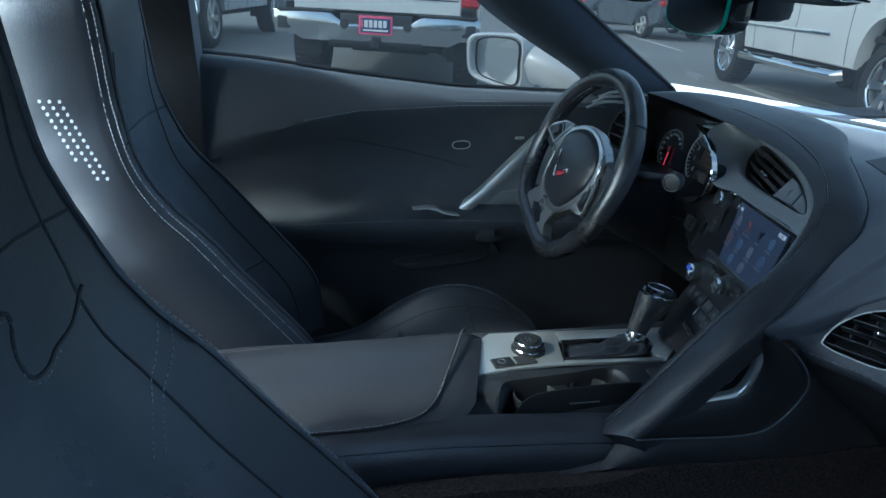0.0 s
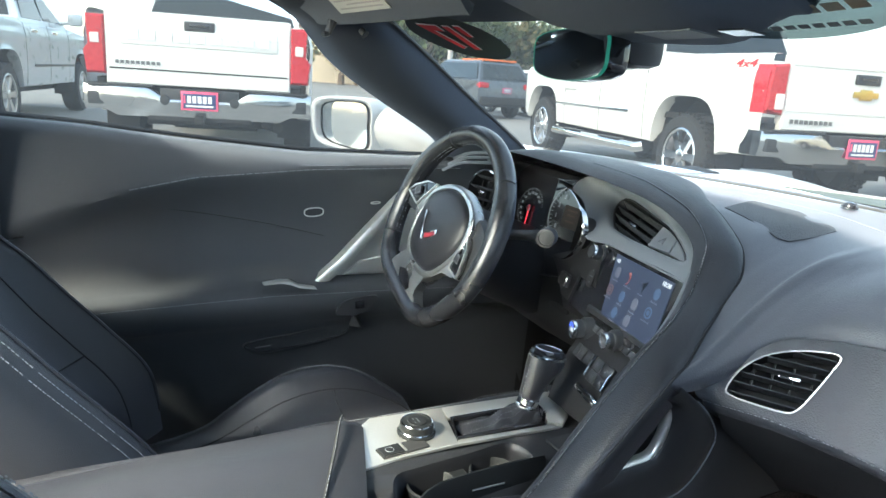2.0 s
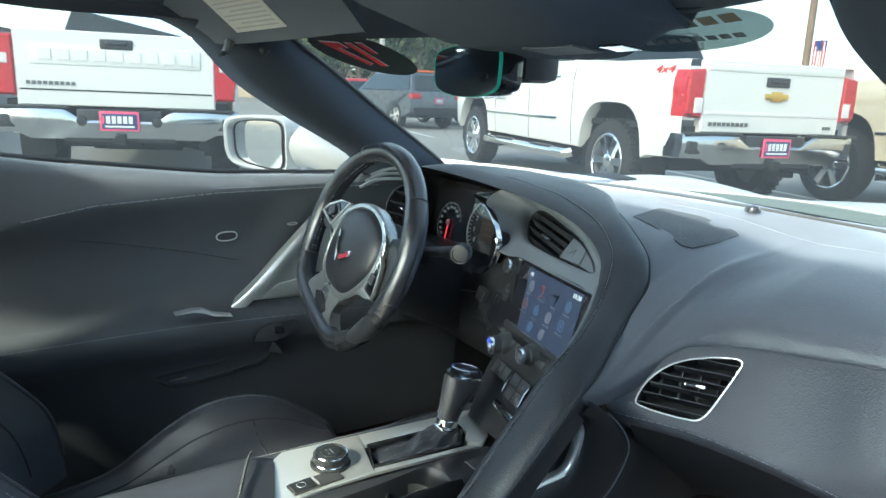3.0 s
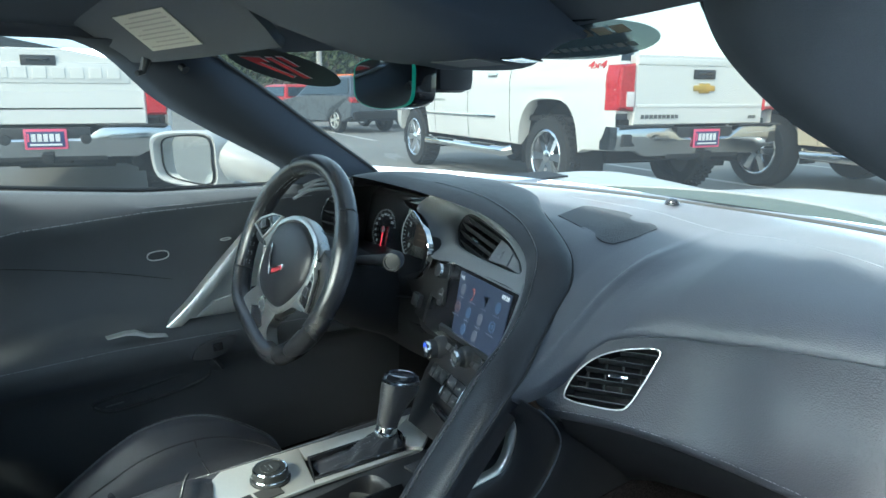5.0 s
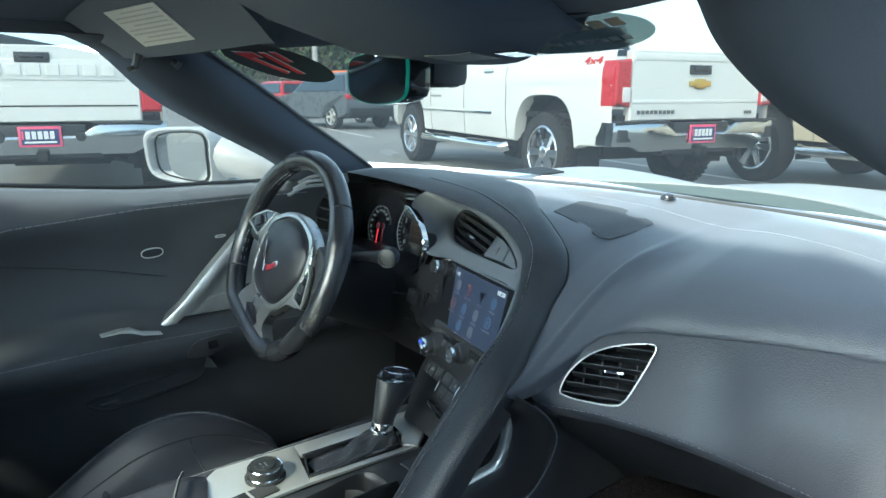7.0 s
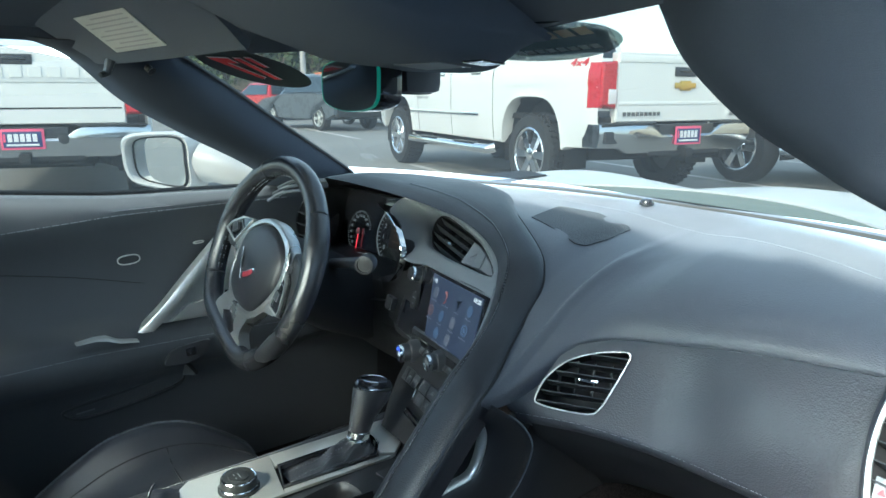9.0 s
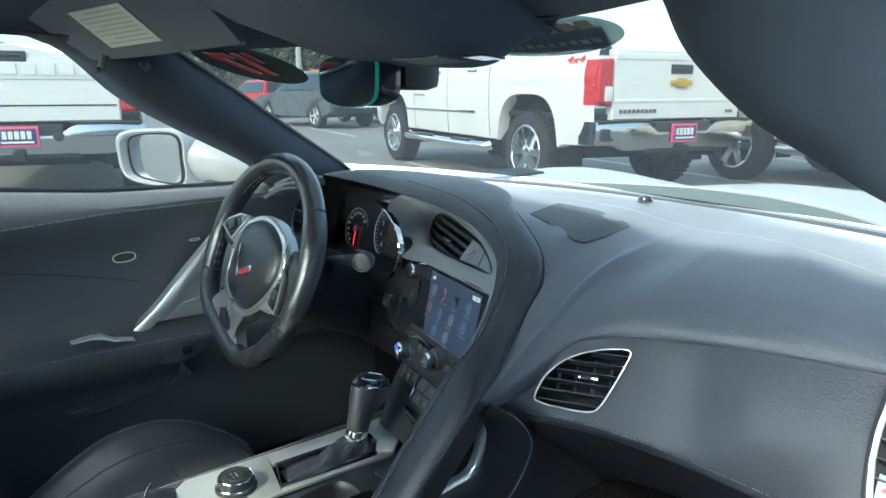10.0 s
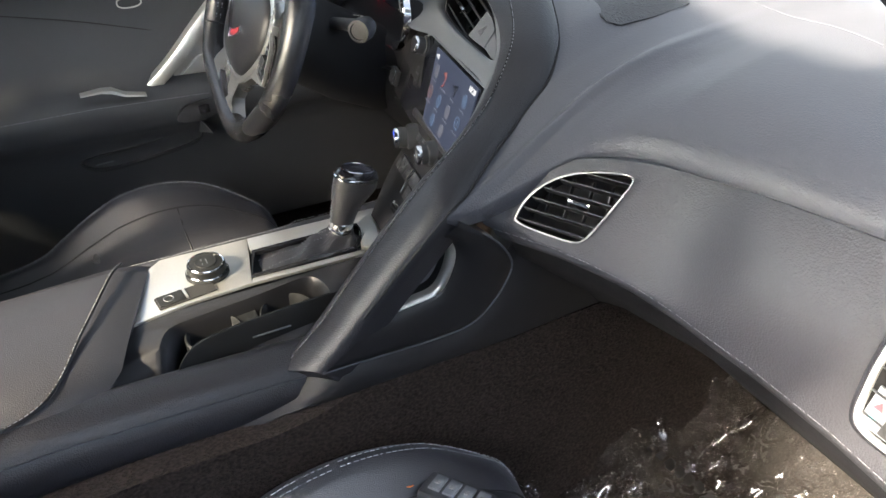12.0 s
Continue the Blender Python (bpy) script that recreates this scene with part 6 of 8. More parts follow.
def driver_door():
    d = thing("door_panel", "black leather driver door panel with silver pull handle", "door", at=(-0.68, -0.2, 0.3))
    sill = lambda y: interp(y, [-0.80, -0.51, -0.35, -0.12, 0.115, 0.40], [0.925, 0.904, 0.884, 0.862, 0.855, 0.858])
    st = lambda y: interp(y, [-0.80, -0.52, -0.432, -0.322, -0.121, 0.091, 0.4], [0.70, 0.772, 0.800, 0.822, 0.836, 0.840, 0.84])
    rings = []
    for k in range(41):
        y = lerp(-0.80, 0.40, k / 40)
        a, b = sill(y), st(y)
        rec = 0.012 * min(max((y + 0.62) / 0.1, 0), 1)
        at = interp(y, [-0.8, -0.46, -0.2, 0.05, 0.4], [0.60, 0.612, 0.618, 0.612, 0.60])
        rings.append([(-0.745, y, a - 0.004), (-0.722, y, a), (-0.700, y, a - 0.004), (-0.684, y, a - 0.020), (-0.668, y, b + 0.004), (-0.664, y, b - 0.006), (-0.664 - rec, y, b - 0.03), (-0.668 - rec, y, 0.72), (-0.664 - rec * 0.4, y, 0.66), (-0.655, y, at + 0.018),
                      (-0.635, y, at + 0.006), (-0.612, y, at - 0.004), (-0.604, y, at - 0.016), (-0.606, y, at - 0.05), (-0.622, y, 0.545), (-0.636, y, 0.525), (-0.645, y, 0.50), (-0.650, y, 0.44), (-0.655, y, 0.30), (-0.745, y, 0.30)])
    part("panel", loft(bmesh.new(), rings), DOOR_SKIN, d, "black leather and soft plastic inner panel", 50)
    bm = bmesh.new()
    stitches(bm, [(-0.6606, y, st(y) - 0.002) for y in np.linspace(-0.43, 0.2, 90)], 0.0046, 0.0035, 0.0008)
    stitches(bm, [(-0.6028, y, interp(y, [-0.8, -0.46, -0.2, 0.05, 0.4], [0.60, 0.612, 0.618, 0.612, 0.60]) - 0.010) for y in np.linspace(-0.52, 0.2, 90)], 0.0046, 0.0034, 0.0005)
    part("stitching", bm, THREAD, d, "pale thread stitching", 0)
    bm = bmesh.new()
    tube(bm, spline([(-0.677, -0.60, 0.775), (-0.678, -0.40, 0.765), (-0.678, -0.22, 0.735), (-0.677, -0.08, 0.700)], 6), 0.0008, 5)
    part("crease", bm, DARK, d)
    # silver pull handle
    strip = [(-0.640, -0.112, 0.622), (-0.634, -0.07, 0.660), (-0.634, -0.02, 0.712), (-0.638, 0.045, 0.775), (-0.645, 0.085, 0.81)]
    bm = bmesh.new()
    c = spline(strip, 6)
    loft(bm, [[p + Vector((0.004, 0, 0)), p + Vector((0.008, 0.006, -0.003)), p + Vector((0.006, 0.016, -0.012)), p + Vector((-0.01, 0.014, -0.012)), p + Vector((-0.02, 0.0, 0))] for p in c])
    pull = part("pull_handle", bm, SATIN, d, "satin silver diagonal pull handle", 50)
    bm = bmesh.new()
    mp = basis((-0.652, 0.0, 0.66), (0, 1, 0), (0, 0, 1))
    prism(bm, [(-0.070, -0.038), (0.10, -0.036), (0.12, 0.10), (0.045, 0.095)], 0.006, mp, 0.002)
    part("handle_plate", bm, SATIN, pull, "satin silver panel behind the handle", 30)
    bm = bmesh.new()
    prism(bm, [(-0.055, -0.032), (0.09, -0.030), (0.10, 0.012), (-0.02, -0.004)], 0.012, mp, 0.004)
    part("switch_bank", bm, SATIN, pull, "silver window switch bank", 30)
    for i in range(2):
        bm = bmesh.new()
        box(bm, (0.040 + 0.018 * i, 0.000 + 0.006 * i, 0.014), (0.012, 0.014, 0.006), mp, 0.002)
        part("window_switch", bm, GLOSS, pull)
    # mirror and lock switches
    for y, z, w, nm in ((-0.105, 0.749, 0.040, "lock_switch"), (0.022, 0.765, 0.022, "memory_switch")):
        bm = bmesh.new()
        mk = basis((-0.678, y, z), (0, 1, 0.05), (0, 0, 1))
        frame_ring(bm, ellipse(w / 2, 0.0095 if w > 0.03 else 0.003, 20, power=0.8), 0.0022, 0.0016, mk)
        sw = part(nm, bm, SATIN, d, "bright-edged door switch", 50)
        bm = bmesh.new()
        prism(bm, ellipse(w / 2 - 0.001, 0.0085 if w > 0.03 else 0.0022, 20, power=0.8), 0.0008, mk)
        part("switch_face", bm, PLASTIC, sw)
    # pointed silver ledge that runs into the pull handle
    bm = bmesh.new()
    loft(bm, [[(-0.612, y, z - h), (-0.598, y, z - h * 0.4), (-0.600, y, z + h), (-0.618, y, z + h)] for y, z, h in ((-0.216, 0.6320, 0.0006), (-0.185, 0.6340, 0.0022), (-0.168, 0.6310, 0.0040), (-0.150, 0.6225, 0.0022), (-0.118, 0.6170, 0.0008))])
    part("ledge_trim", bm, SATIN, d, "pointed silver ledge trim", 40)
    # inner latch pod with its button and strap
    ml = basis((-0.603, -0.036, 0.576), (0, 1, 0.06), (0, 0, 1))
    bm = bmesh.new()
    prism(bm, [(p.x, p.y) for p in spline([(-0.044, -0.008, 0), (-0.026, 0.014, 0), (0.020, 0.018, 0), (0.042, 0.014, 0), (0.030, -0.008, 0), (-0.004, -0.016, 0), (-0.030, -0.014, 0)], 4, True)], 0.006, ml, 0.002)
    la = part("latch", bm, PLASTIC, d, "black inner door latch pod")
    bm = bmesh.new()
    box(bm, (0.004, 0.003, 0.006), (0.018, 0.015, 0.005), ml, 0.002)
    part("latch_button", bm, GLOSS, la)
    bm = bmesh.new()
    loft(bm, [[(-0.618, -0.040, 0.550), (-0.606, -0.036, 0.550), (-0.616, -0.030, 0.550)], [(-0.622, -0.045, 0.528), (-0.604, -0.024, 0.528), (-0.618, -0.016, 0.528)]])
    part("pull_strap", bm, PLASTIC, d)
    # pocket
    bm = bmesh.new()
    mk = basis((-0.648, -0.14, 0.505), (0, 1, 0.06), (0, 0, 1))
    frame_ring(bm, [(p.x, p.y) for p in spline([(-0.10, 0.008, 0), (0.0, 0.014, 0), (0.085, 0.022, 0), (0.105, 0.010, 0), (0.08, -0.012, 0), (-0.05, -0.022, 0), (-0.095, -0.012, 0)], 4, True)], 0.004, 0.012, mk)
    pk = part("map_pocket", bm, PLASTIC, d, "shallow black door pocket", 50)
    bm = bmesh.new()
    box(bm, (-0.07, -0.006, 0.008), (0.03, 0.002, 0.002), mk)
    part("pocket_mark", bm, TRIM_GREY, pk)
    bm = bmesh.new()
    tube(bm, [(-0.742, y, sill(y) + 0.003) for y in np.linspace(-0.8, 0.40, 24)], 0.004, 6)
    part("window_seal", bm, RUBBER, d, "black window seal")
    return d


def cabin_shell():
    """Lining, pillars, floor and outer skin that close the cabin."""
    # floor and footwell carpet
    bm = bmesh.new()
    rings = []
    for k in range(49):
        y = lerp(-0.9, 0.95, k / 48)
        z = 0.215 if y < 0.42 else 0.215 + (y - 0.42) ** 1.3 * 0.75
        z = min(z, 0.66)
        tun = interp(y, [-0.9, -0.25, -0.11, -0.05, 0.12, 0.25, 0.6], [0.53, 0.555, 0.548, 0.566, 0.560, 0.565, 0.56])
        rings.append([(-0.72, y, z + 0.10), (-0.66, y, z + 0.01), (-0.40, y, z), (-0.21, y, z + 0.01), (-0.17, y, max(0.40, z)), (-0.16, y, max(0.46, z)), (0.09, y, max(0.46, z)), (0.100, y, max(tun, z)), (0.130, y, max(tun - 0.004, z)), (0.140, y, max(tun - 0.05, z)), (0.150, y, max(0.38, z)), (0.18, y, z + 0.03), (0.22, y, z), (0.45, y, z), (0.66, y, z + 0.01), (0.72, y, z + 0.10)])
    loft(bm, rings, False)
    tagged(part("floor", bm, CARPET, smooth=60), "dark brown-black ribbed cabin carpet", "floor", kind="structure")
    # firewall and rear bulkhead
    bm = bmesh.new()
    box(bm, (0, 0.97, 0.50), (1.5, 0.05, 0.56), None, 0.01)
    tagged(part("wall_front", bm, DARK), "dark bulkhead behind the footwells", "wall", kind="structure")
    bm = bmesh.new()
    box(bm, (0, -1.02, 0.54), (1.50, 0.05, 0.72), None, 0.01)
    tagged(part("wall_rear", bm, CARPET), "black carpeted rear bulkhead", "wall", kind="structure")
    # roof lining: curved sheet with thickness
    bm = bmesh.new()
    rings = []
    for k in range(17):
        y = lerp(0.075, -0.62, k / 16)
        half = interp(y, [-0.95, -0.2, -0.05, 0.075], [0.46, 0.50, 0.46, 0.42])
        row = []
        for i in range(13):
            u = -1 + i / 6
            row.append((u * half, y - 0.11 * abs(u) ** 2 * max(0, 1 - k / 3), 1.098 + 0.055 * (1 - u * u) * min(1.0, k / 4) + 0.006 * min(k, 4)))
        rings.append(row + [(p[0], p[1], p[2] + 0.035) for p in reversed(row)])
    loft(bm, rings)
    ceil = tagged(part("ceiling", bm, LINER, smooth=60), "dark blue-black fabric roof lining", "ceiling", kind="structure")
    bm = bmesh.new()                            # roof skin, with an unseen overhang added over the passenger door against sun
    loft(bm, [[(x, y, z - dz) for x, z in ((-0.56, 1.150), (-0.3, 1.190), (0.0, 1.200), (0.35, 1.195), (0.50, 1.182), (0.60, 1.170), (0.60, 1.178), (0.35, 1.21), (0.0, 1.215), (-0.3, 1.205), (-0.56, 1.165))] for y, dz in ((-0.80, 0.03), (-0.64, 0.0), (-0.40, 0.0), (-0.06, 0.0))])
    tagged(part("roof", bm, PAINT, smooth=60), "white painted roof skin, widened over the passenger door to block sun", "roof", kind="structure")
    bm = bmesh.new()
    loft(bm, [[(x, y, z - 0.22 * abs(x) ** 2) for x in np.linspace(-0.54, 0.54, 13)] for y, z in ((-0.80, 1.180), (-1.0, 1.12), (-1.2, 1.03), (-1.40, 0.92))], False)
    rg = tagged(part("window_3", bm, HATCH_GLASS, smooth=80), "lightly tinted sloping rear hatch glass", "window", kind="structure")
    bm = bmesh.new()
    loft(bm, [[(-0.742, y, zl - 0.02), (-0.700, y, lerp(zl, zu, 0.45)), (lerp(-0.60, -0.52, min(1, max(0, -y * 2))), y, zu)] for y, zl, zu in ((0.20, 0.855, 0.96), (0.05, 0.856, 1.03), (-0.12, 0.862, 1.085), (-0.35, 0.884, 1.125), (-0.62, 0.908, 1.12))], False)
    sw = tagged(part("window_2", bm, WIND_GLASS, smooth=80), "raised driver side window glass tinted to dim the outdoors", "window", kind="structure")
    sw.visible_shadow = False
    bm = bmesh.new()                            # rear quarter and door post on the passenger side
    loft(bm, [[(0.60, y, 0.30), (0.75, y, 0.30), (0.76, y, 0.90), (0.64, y, 1.14), (0.56, y, 1.16), (0.60, y, 0.90)] for y in (-0.60, -0.72, -0.98)])
    tagged(part("wall_quarter", bm, SUEDE, smooth=40), "dark rear quarter trim and door post", "wall", kind="structure")
    # kick panels that close the footwells beside the doors
    for sg in (-1, 1):
        bm = bmesh.new()
        loft(bm, [[(sg * x0, y, 0.22), (sg * x1, y, 0.56), (sg * x1, y, 0.83), (sg * 0.745, y, 0.835), (sg * 0.745, y, 0.22)] for y, x0, x1 in ((0.385, 0.655, 0.650), (0.50, 0.650, 0.655), (0.95, 0.62, 0.66))])
        tagged(part("wall_kick", bm, UNDER, smooth=40), "black kick panel beside the footwell", "wall", kind="structure")
    # pillars
    for sg, nm in ((-1, "wall_pillar_driver"), (1, "wall_pillar_passenger")):
        inner = DRIVER_IN
        outer = [(0.715, 0.18, 0.858), (0.67, 0.129, 0.903), (0.61, -0.021, 0.980), (0.56, -0.116, 1.033), (0.505, -0.190, 1.093), (0.47, -0.25, 1.118)]
        if sg > 0:
            inner = PASS_IN
            outer = PASS_OUT
        a, b = spline(inner, 6), spline(outer, 6)
        rings = []
        for p, q in zip(a, b):
            d = q - p
            mid = (p + q) / 2 + (Vector((-0.028, -0.012, -0.010)) if sg < 0 else Vector((-0.004, -0.020, -0.006)))
            rings.append([(sg * v.x, v.y, v.z) for v in (p, p.lerp(mid, 0.5) + Vector((-0.008, 0, -0.002)), mid, q.lerp(mid, 0.5) + Vector((-0.008, 0, -0.002)), q, *((q + Vector((0.035, 0.03, 0.03)), p + Vector((0.04, 0.04, 0.03))) if sg > 0 else (q + Vector((0.04, 0.03, -0.004)), p + Vector((0.045, 0.03, -0.014)))))])
        tagged(part(nm, loft(bmesh.new(), rings), SUEDE, smooth=60), "dark suede-lined windscreen pillar", "pillar", kind="structure")
    bm = bmesh.new()
    lathe(bm, [(0.0001, 0.012), (0.0045, 0.011), (0.0055, 0.006), (0.004, 0.003), (0.007, 0.0)], basis((-0.432, -0.098, 1.074), (0.6, -0.8, 0), (0.5, 0.4, 0.77)), 14)
    tagged(part("wall_stud", bm, PLASTIC, smooth=40), "small black hook stud on the pillar lining", "hook", kind="structure")
    bm = bmesh.new()
    tube(bm, [Vector((-q.x, q.y - 0.002, q.z + 0.001)) for q in spline([Vector(v) for v in DRIVER_IN[:5]], 6)], 0.0035, 8)
    tagged(part("trim", bm, RUBBER, smooth=60), "black seal along the pillar edge", "seal", kind="structure")
    # side rails behind the pillars
    for sg in (-1, 1):
        if sg > 0:
            pts = RAIL_PASS
        else:
            pts = [(-0.478, -0.205, 1.122), (-0.482, -0.30, 1.143), (-0.50, -0.60, 1.150), (-0.50, -0.95, 1.08)]
        bm = bmesh.new()
        c = spline(pts, 6)
        tube(bm, c, [lerp(0.012, 0.035, min(1, i / 8)) for i in range(len(c))], 12)
        tagged(part("wall_roof_rail", bm, SUEDE, smooth=60), "dark lined roof side rail", "roof rail", kind="structure")
    bm = bmesh.new()
    loft(bm, [[(0.655, y, 0.28), (0.665, y, 0.70), (0.69, y, zt - 0.02), (0.72, y, zt), (0.80, y, zt - 0.03), (0.90, y, 0.65), (0.86, y, 0.28)] for y, zt in ((-0.95, 0.92), (-0.5, 0.885), (-0.1, 0.855), (0.40, 0.85))])
    tagged(part("wall_door", bm, LEATHER, smooth=50), "black passenger door with its window lowered", "wall", kind="structure")
    # plain wall added out of view to block light beyond the passenger door
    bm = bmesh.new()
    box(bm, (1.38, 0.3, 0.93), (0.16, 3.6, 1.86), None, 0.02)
    tagged(part("wall_blocker", bm, TRIM_GREY), "unseen plain grey wall added to block side light from the cabin", "wall", kind="structure")
    # rear quarter on the driver side, seen past the seat
    bm = bmesh.new()
    loft(bm, [[(-0.75, y, 0.30), (-0.66, y, 0.30), (-0.655, y, 0.88), (-0.60, y, 1.02), (-0.47, y, 1.13), (-0.52, y, 1.155), (-0.66, y, 1.05), (-0.76, y, 0.90)] for y in (-0.62, -0.72, -0.98, -1.40)])
    tagged(part("wall_quarter", bm, UNDER, smooth=40), "dark rear quarter trim", "wall", kind="structure")


DRIVER_IN = [(0.655, 0.36, 0.868), (0.62, 0.316, 0.895), (0.56, 0.166, 0.981), (0.50, 0.043, 1.051), (0.45, -0.052, 1.101), (0.40, -0.08, 1.125)]
PASS_IN = [(0.62, 0.25, 0.862), (0.55, 0.10, 0.935), (0.48, 0.033, 0.982), (0.432, 0.037, 1.004), (0.392, 0.029, 1.029), (0.352, 0.025, 1.066), (0.325, 0.033, 1.101)]
PASS_OUT = [(0.74, 0.20, 0.87), (0.66, 0.06, 0.95), (0.58, 0.0, 1.0), (0.535, 0.0, 1.03), (0.50, -0.02, 1.06), (0.47, -0.04, 1.10), (0.45, -0.06, 1.13)]
RAIL_PASS = [(0.43, -0.06, 1.135), (0.48, -0.30, 1.165), (0.50, -0.60, 1.16), (0.50, -0.95, 1.08)]


def windscreen_point(x, v):
    """A point of the windscreen: x across, v from 0 (base) to 1 (header)."""
    y0 = 0.615 - 0.62 * abs(x) ** 2.4
    y1 = 0.075 - 0.65 * abs(x) ** 2.0
    z0, z1 = 0.866 + 0.03 * abs(x), 1.101
    v2 = v + 0.10 * v * (1 - v)
    return Vector((x, lerp(y0, y1, v), lerp(z0, z1, v2)))


def windscreen():
    bm = bmesh.new()
    rows = []
    for j in range(13):
        v = j / 12
        xa, xb = lerp(-0.735, -0.50, v), lerp(0.64, 0.44, v)
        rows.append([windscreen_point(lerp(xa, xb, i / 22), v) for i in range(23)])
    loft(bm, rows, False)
    w = tagged(part("window_1", bm, WIND_GLASS, smooth=80), "raked windscreen glass tinted to dim the outdoors, with two stickers", "windscreen", kind="structure")
    w.visible_shadow = False
    return w


def glass_point(st, a, b, off=0.0):
    """A point on the glass at a, b in a sticker's own frame, off inwards."""
    cx, cv, (ax, av), (bx, bv) = st
    return windscreen_point(cx + a * ax + b * bx, cv + a * av + b * bv) + Vector((0, -0.35, -0.9)) * off


ST1 = (-0.380, 0.905, (-0.066, 0.019), (0.021, 0.130))
ST2 = (0.155, 0.952, (0.122, 0.0), (0.0, 0.066))


def sticker_patch(bm, st, off, n=44):
    """A fan of small faces that hugs the glass from inside."""
    rings = [[glass_point(st, s * math.cos(a), s * math.sin(a), off) for a in np.linspace(0, 2 * math.pi, n + 1)[:-1]] for s in (0.25, 0.5, 0.75, 1.0)]
    c = bm.verts.new(glass_point(st, 0, 0, off))
    rows = [[bm.verts.new(p) for p in r] for r in rings]
    for i in range(n):
        bm.faces.new((c, rows[0][i], rows[0][(i + 1) % n]))
    for a, b in zip(rows, rows[1:]):
        for i in range(n):
            bm.faces.new((a[i], a[(i + 1) % n], b[(i + 1) % n], b[i]))


def on_glass(ob, st, off, sx, sy):
    """Bends a flat mesh (x, y) onto the glass."""
    for v in ob.data.vertices:
        v.co = glass_point(st, v.co.x * sx, v.co.y * sy, off)


def stickers():
    bm = bmesh.new()
    sticker_patch(bm, ST1, 0.002)
    s = tagged(part("windscreen_sticker", bm, STICKER), "oval dark green sticker with red mirrored 17", "sticker")
    for m_, off, fat, nm in ((WHITE_MARK, 0.0035, 0.062, "figure_edge"), (RED_MARK, 0.0048, 0.042, "figure")):
        ob = text_mesh(nm, "'17", 1.0, Matrix(((1, 0.10, 0, 0), (0, 1, 0, 0), (0, 0, 1, 0), (0, 0, 0, 1))), m_, None, 0.0, 1.0, fat)
        bmx = bmesh.new()
        bmx.from_mesh(ob.data)
        bmesh.ops.triangulate(bmx, faces=bmx.faces)
        bmesh.ops.subdivide_edges(bmx, edges=[e for e in bmx.edges if e.calc_length() > 0.15], cuts=2, use_grid_fill=True)
        bmx.to_mesh(ob.data)
        bmx.free()
        on_glass(ob, ST1, off, 0.80, 1.35)
        hang(ob, s)
    bm = bmesh.new()
    sticker_patch(bm, ST2, 0.002)
    s2 = tagged(part("windscreen_sticker", bm, STICKER_GREY), "long rounded grey-green sticker seen from behind", "sticker")
    for nm, n, bx, by, w, h, gap, col in (("pale_bar", 8, -0.30, -0.35, 0.10, 0.20, 0.135, (0.13, 0.14, 0.14)), ("tan_bar", 4, 0.10, 0.35, 0.16, 0.34, 0.21, (0.20, 0.165, 0.11))):
        ink = mat(nm, col, 0.6)
        for i in range(n):
            bm = bmesh.new()
            box(bm, (bx + gap * i, by, 0), (w, h, 0.01))
            bmesh.ops.subdivide_edges(bm, edges=bm.edges[:], cuts=1, use_grid_fill=True)
            ob = part(nm, bm, ink, None, smooth=0)
            on_glass(ob, ST2, 0.004, 1.0, 1.0)
            hang(ob, s2)


def rear_view_mirror():
    m = thing("rear_view_mirror", "black frameless interior mirror with green-tinged edge", "mirror", at=(-0.02, 0.07, 1.08))
    mm = basis((-0.059, 0.012, 1.055), (1, -0.19, 0), (0, 0.06, 1)) @ Matrix.Diagonal((0.95, 0.80, 1, 1))
    o = [(p.x, p.y) for p in spline([(-0.098, -0.004, 0), (-0.090, 0.026, 0), (0.0, 0.033, 0), (0.085, 0.028, 0), (0.100, 0.0, 0), (0.088, -0.030, 0), (0.0, -0.038, 0), (-0.080, -0.028, 0)], 5, True)]
    bm = bmesh.new()
    loft(bm, [[mm @ Vector((x * s, y * s, z)) for x, y in o] for z, s in ((0.0, 1.0), (-0.012, 1.01), (-0.026, 0.92), (-0.036, 0.6))])
    part("housing", bm, GLOSS, m, "black mirror housing")
    bm = bmesh.new()
    prism(bm, [(x * 0.985, y * 0.975) for x, y in o], 0.003, mm)
    part("mirror_glass", bm, MIRROR, m, "reflective glass", 30)
    bm = bmesh.new()
    frame_ring(bm, [(x * 1.0, y * 1.0) for x, y in o], 0.0009, 0.0036, mm)
    part("glass_edge", bm, TEAL, m, "green glass edge with a faint added glow", 50)
    bm = bmesh.new()
    tube(bm, spline([(-0.045, 0.045, 1.060), (-0.030, 0.075, 1.072), (-0.02, 0.095, 1.088)], 5), 0.011, 12)
    part("stem", bm, PLASTIC, m, "black mirror stem")
    bm = bmesh.new()
    box(bm, (-0.025, 0.070, 1.066), (0.060, 0.05, 0.046), Matrix(), 0.012)
    part("sensor_box", bm, PLASTIC, m, "black sensor housing")
    return m


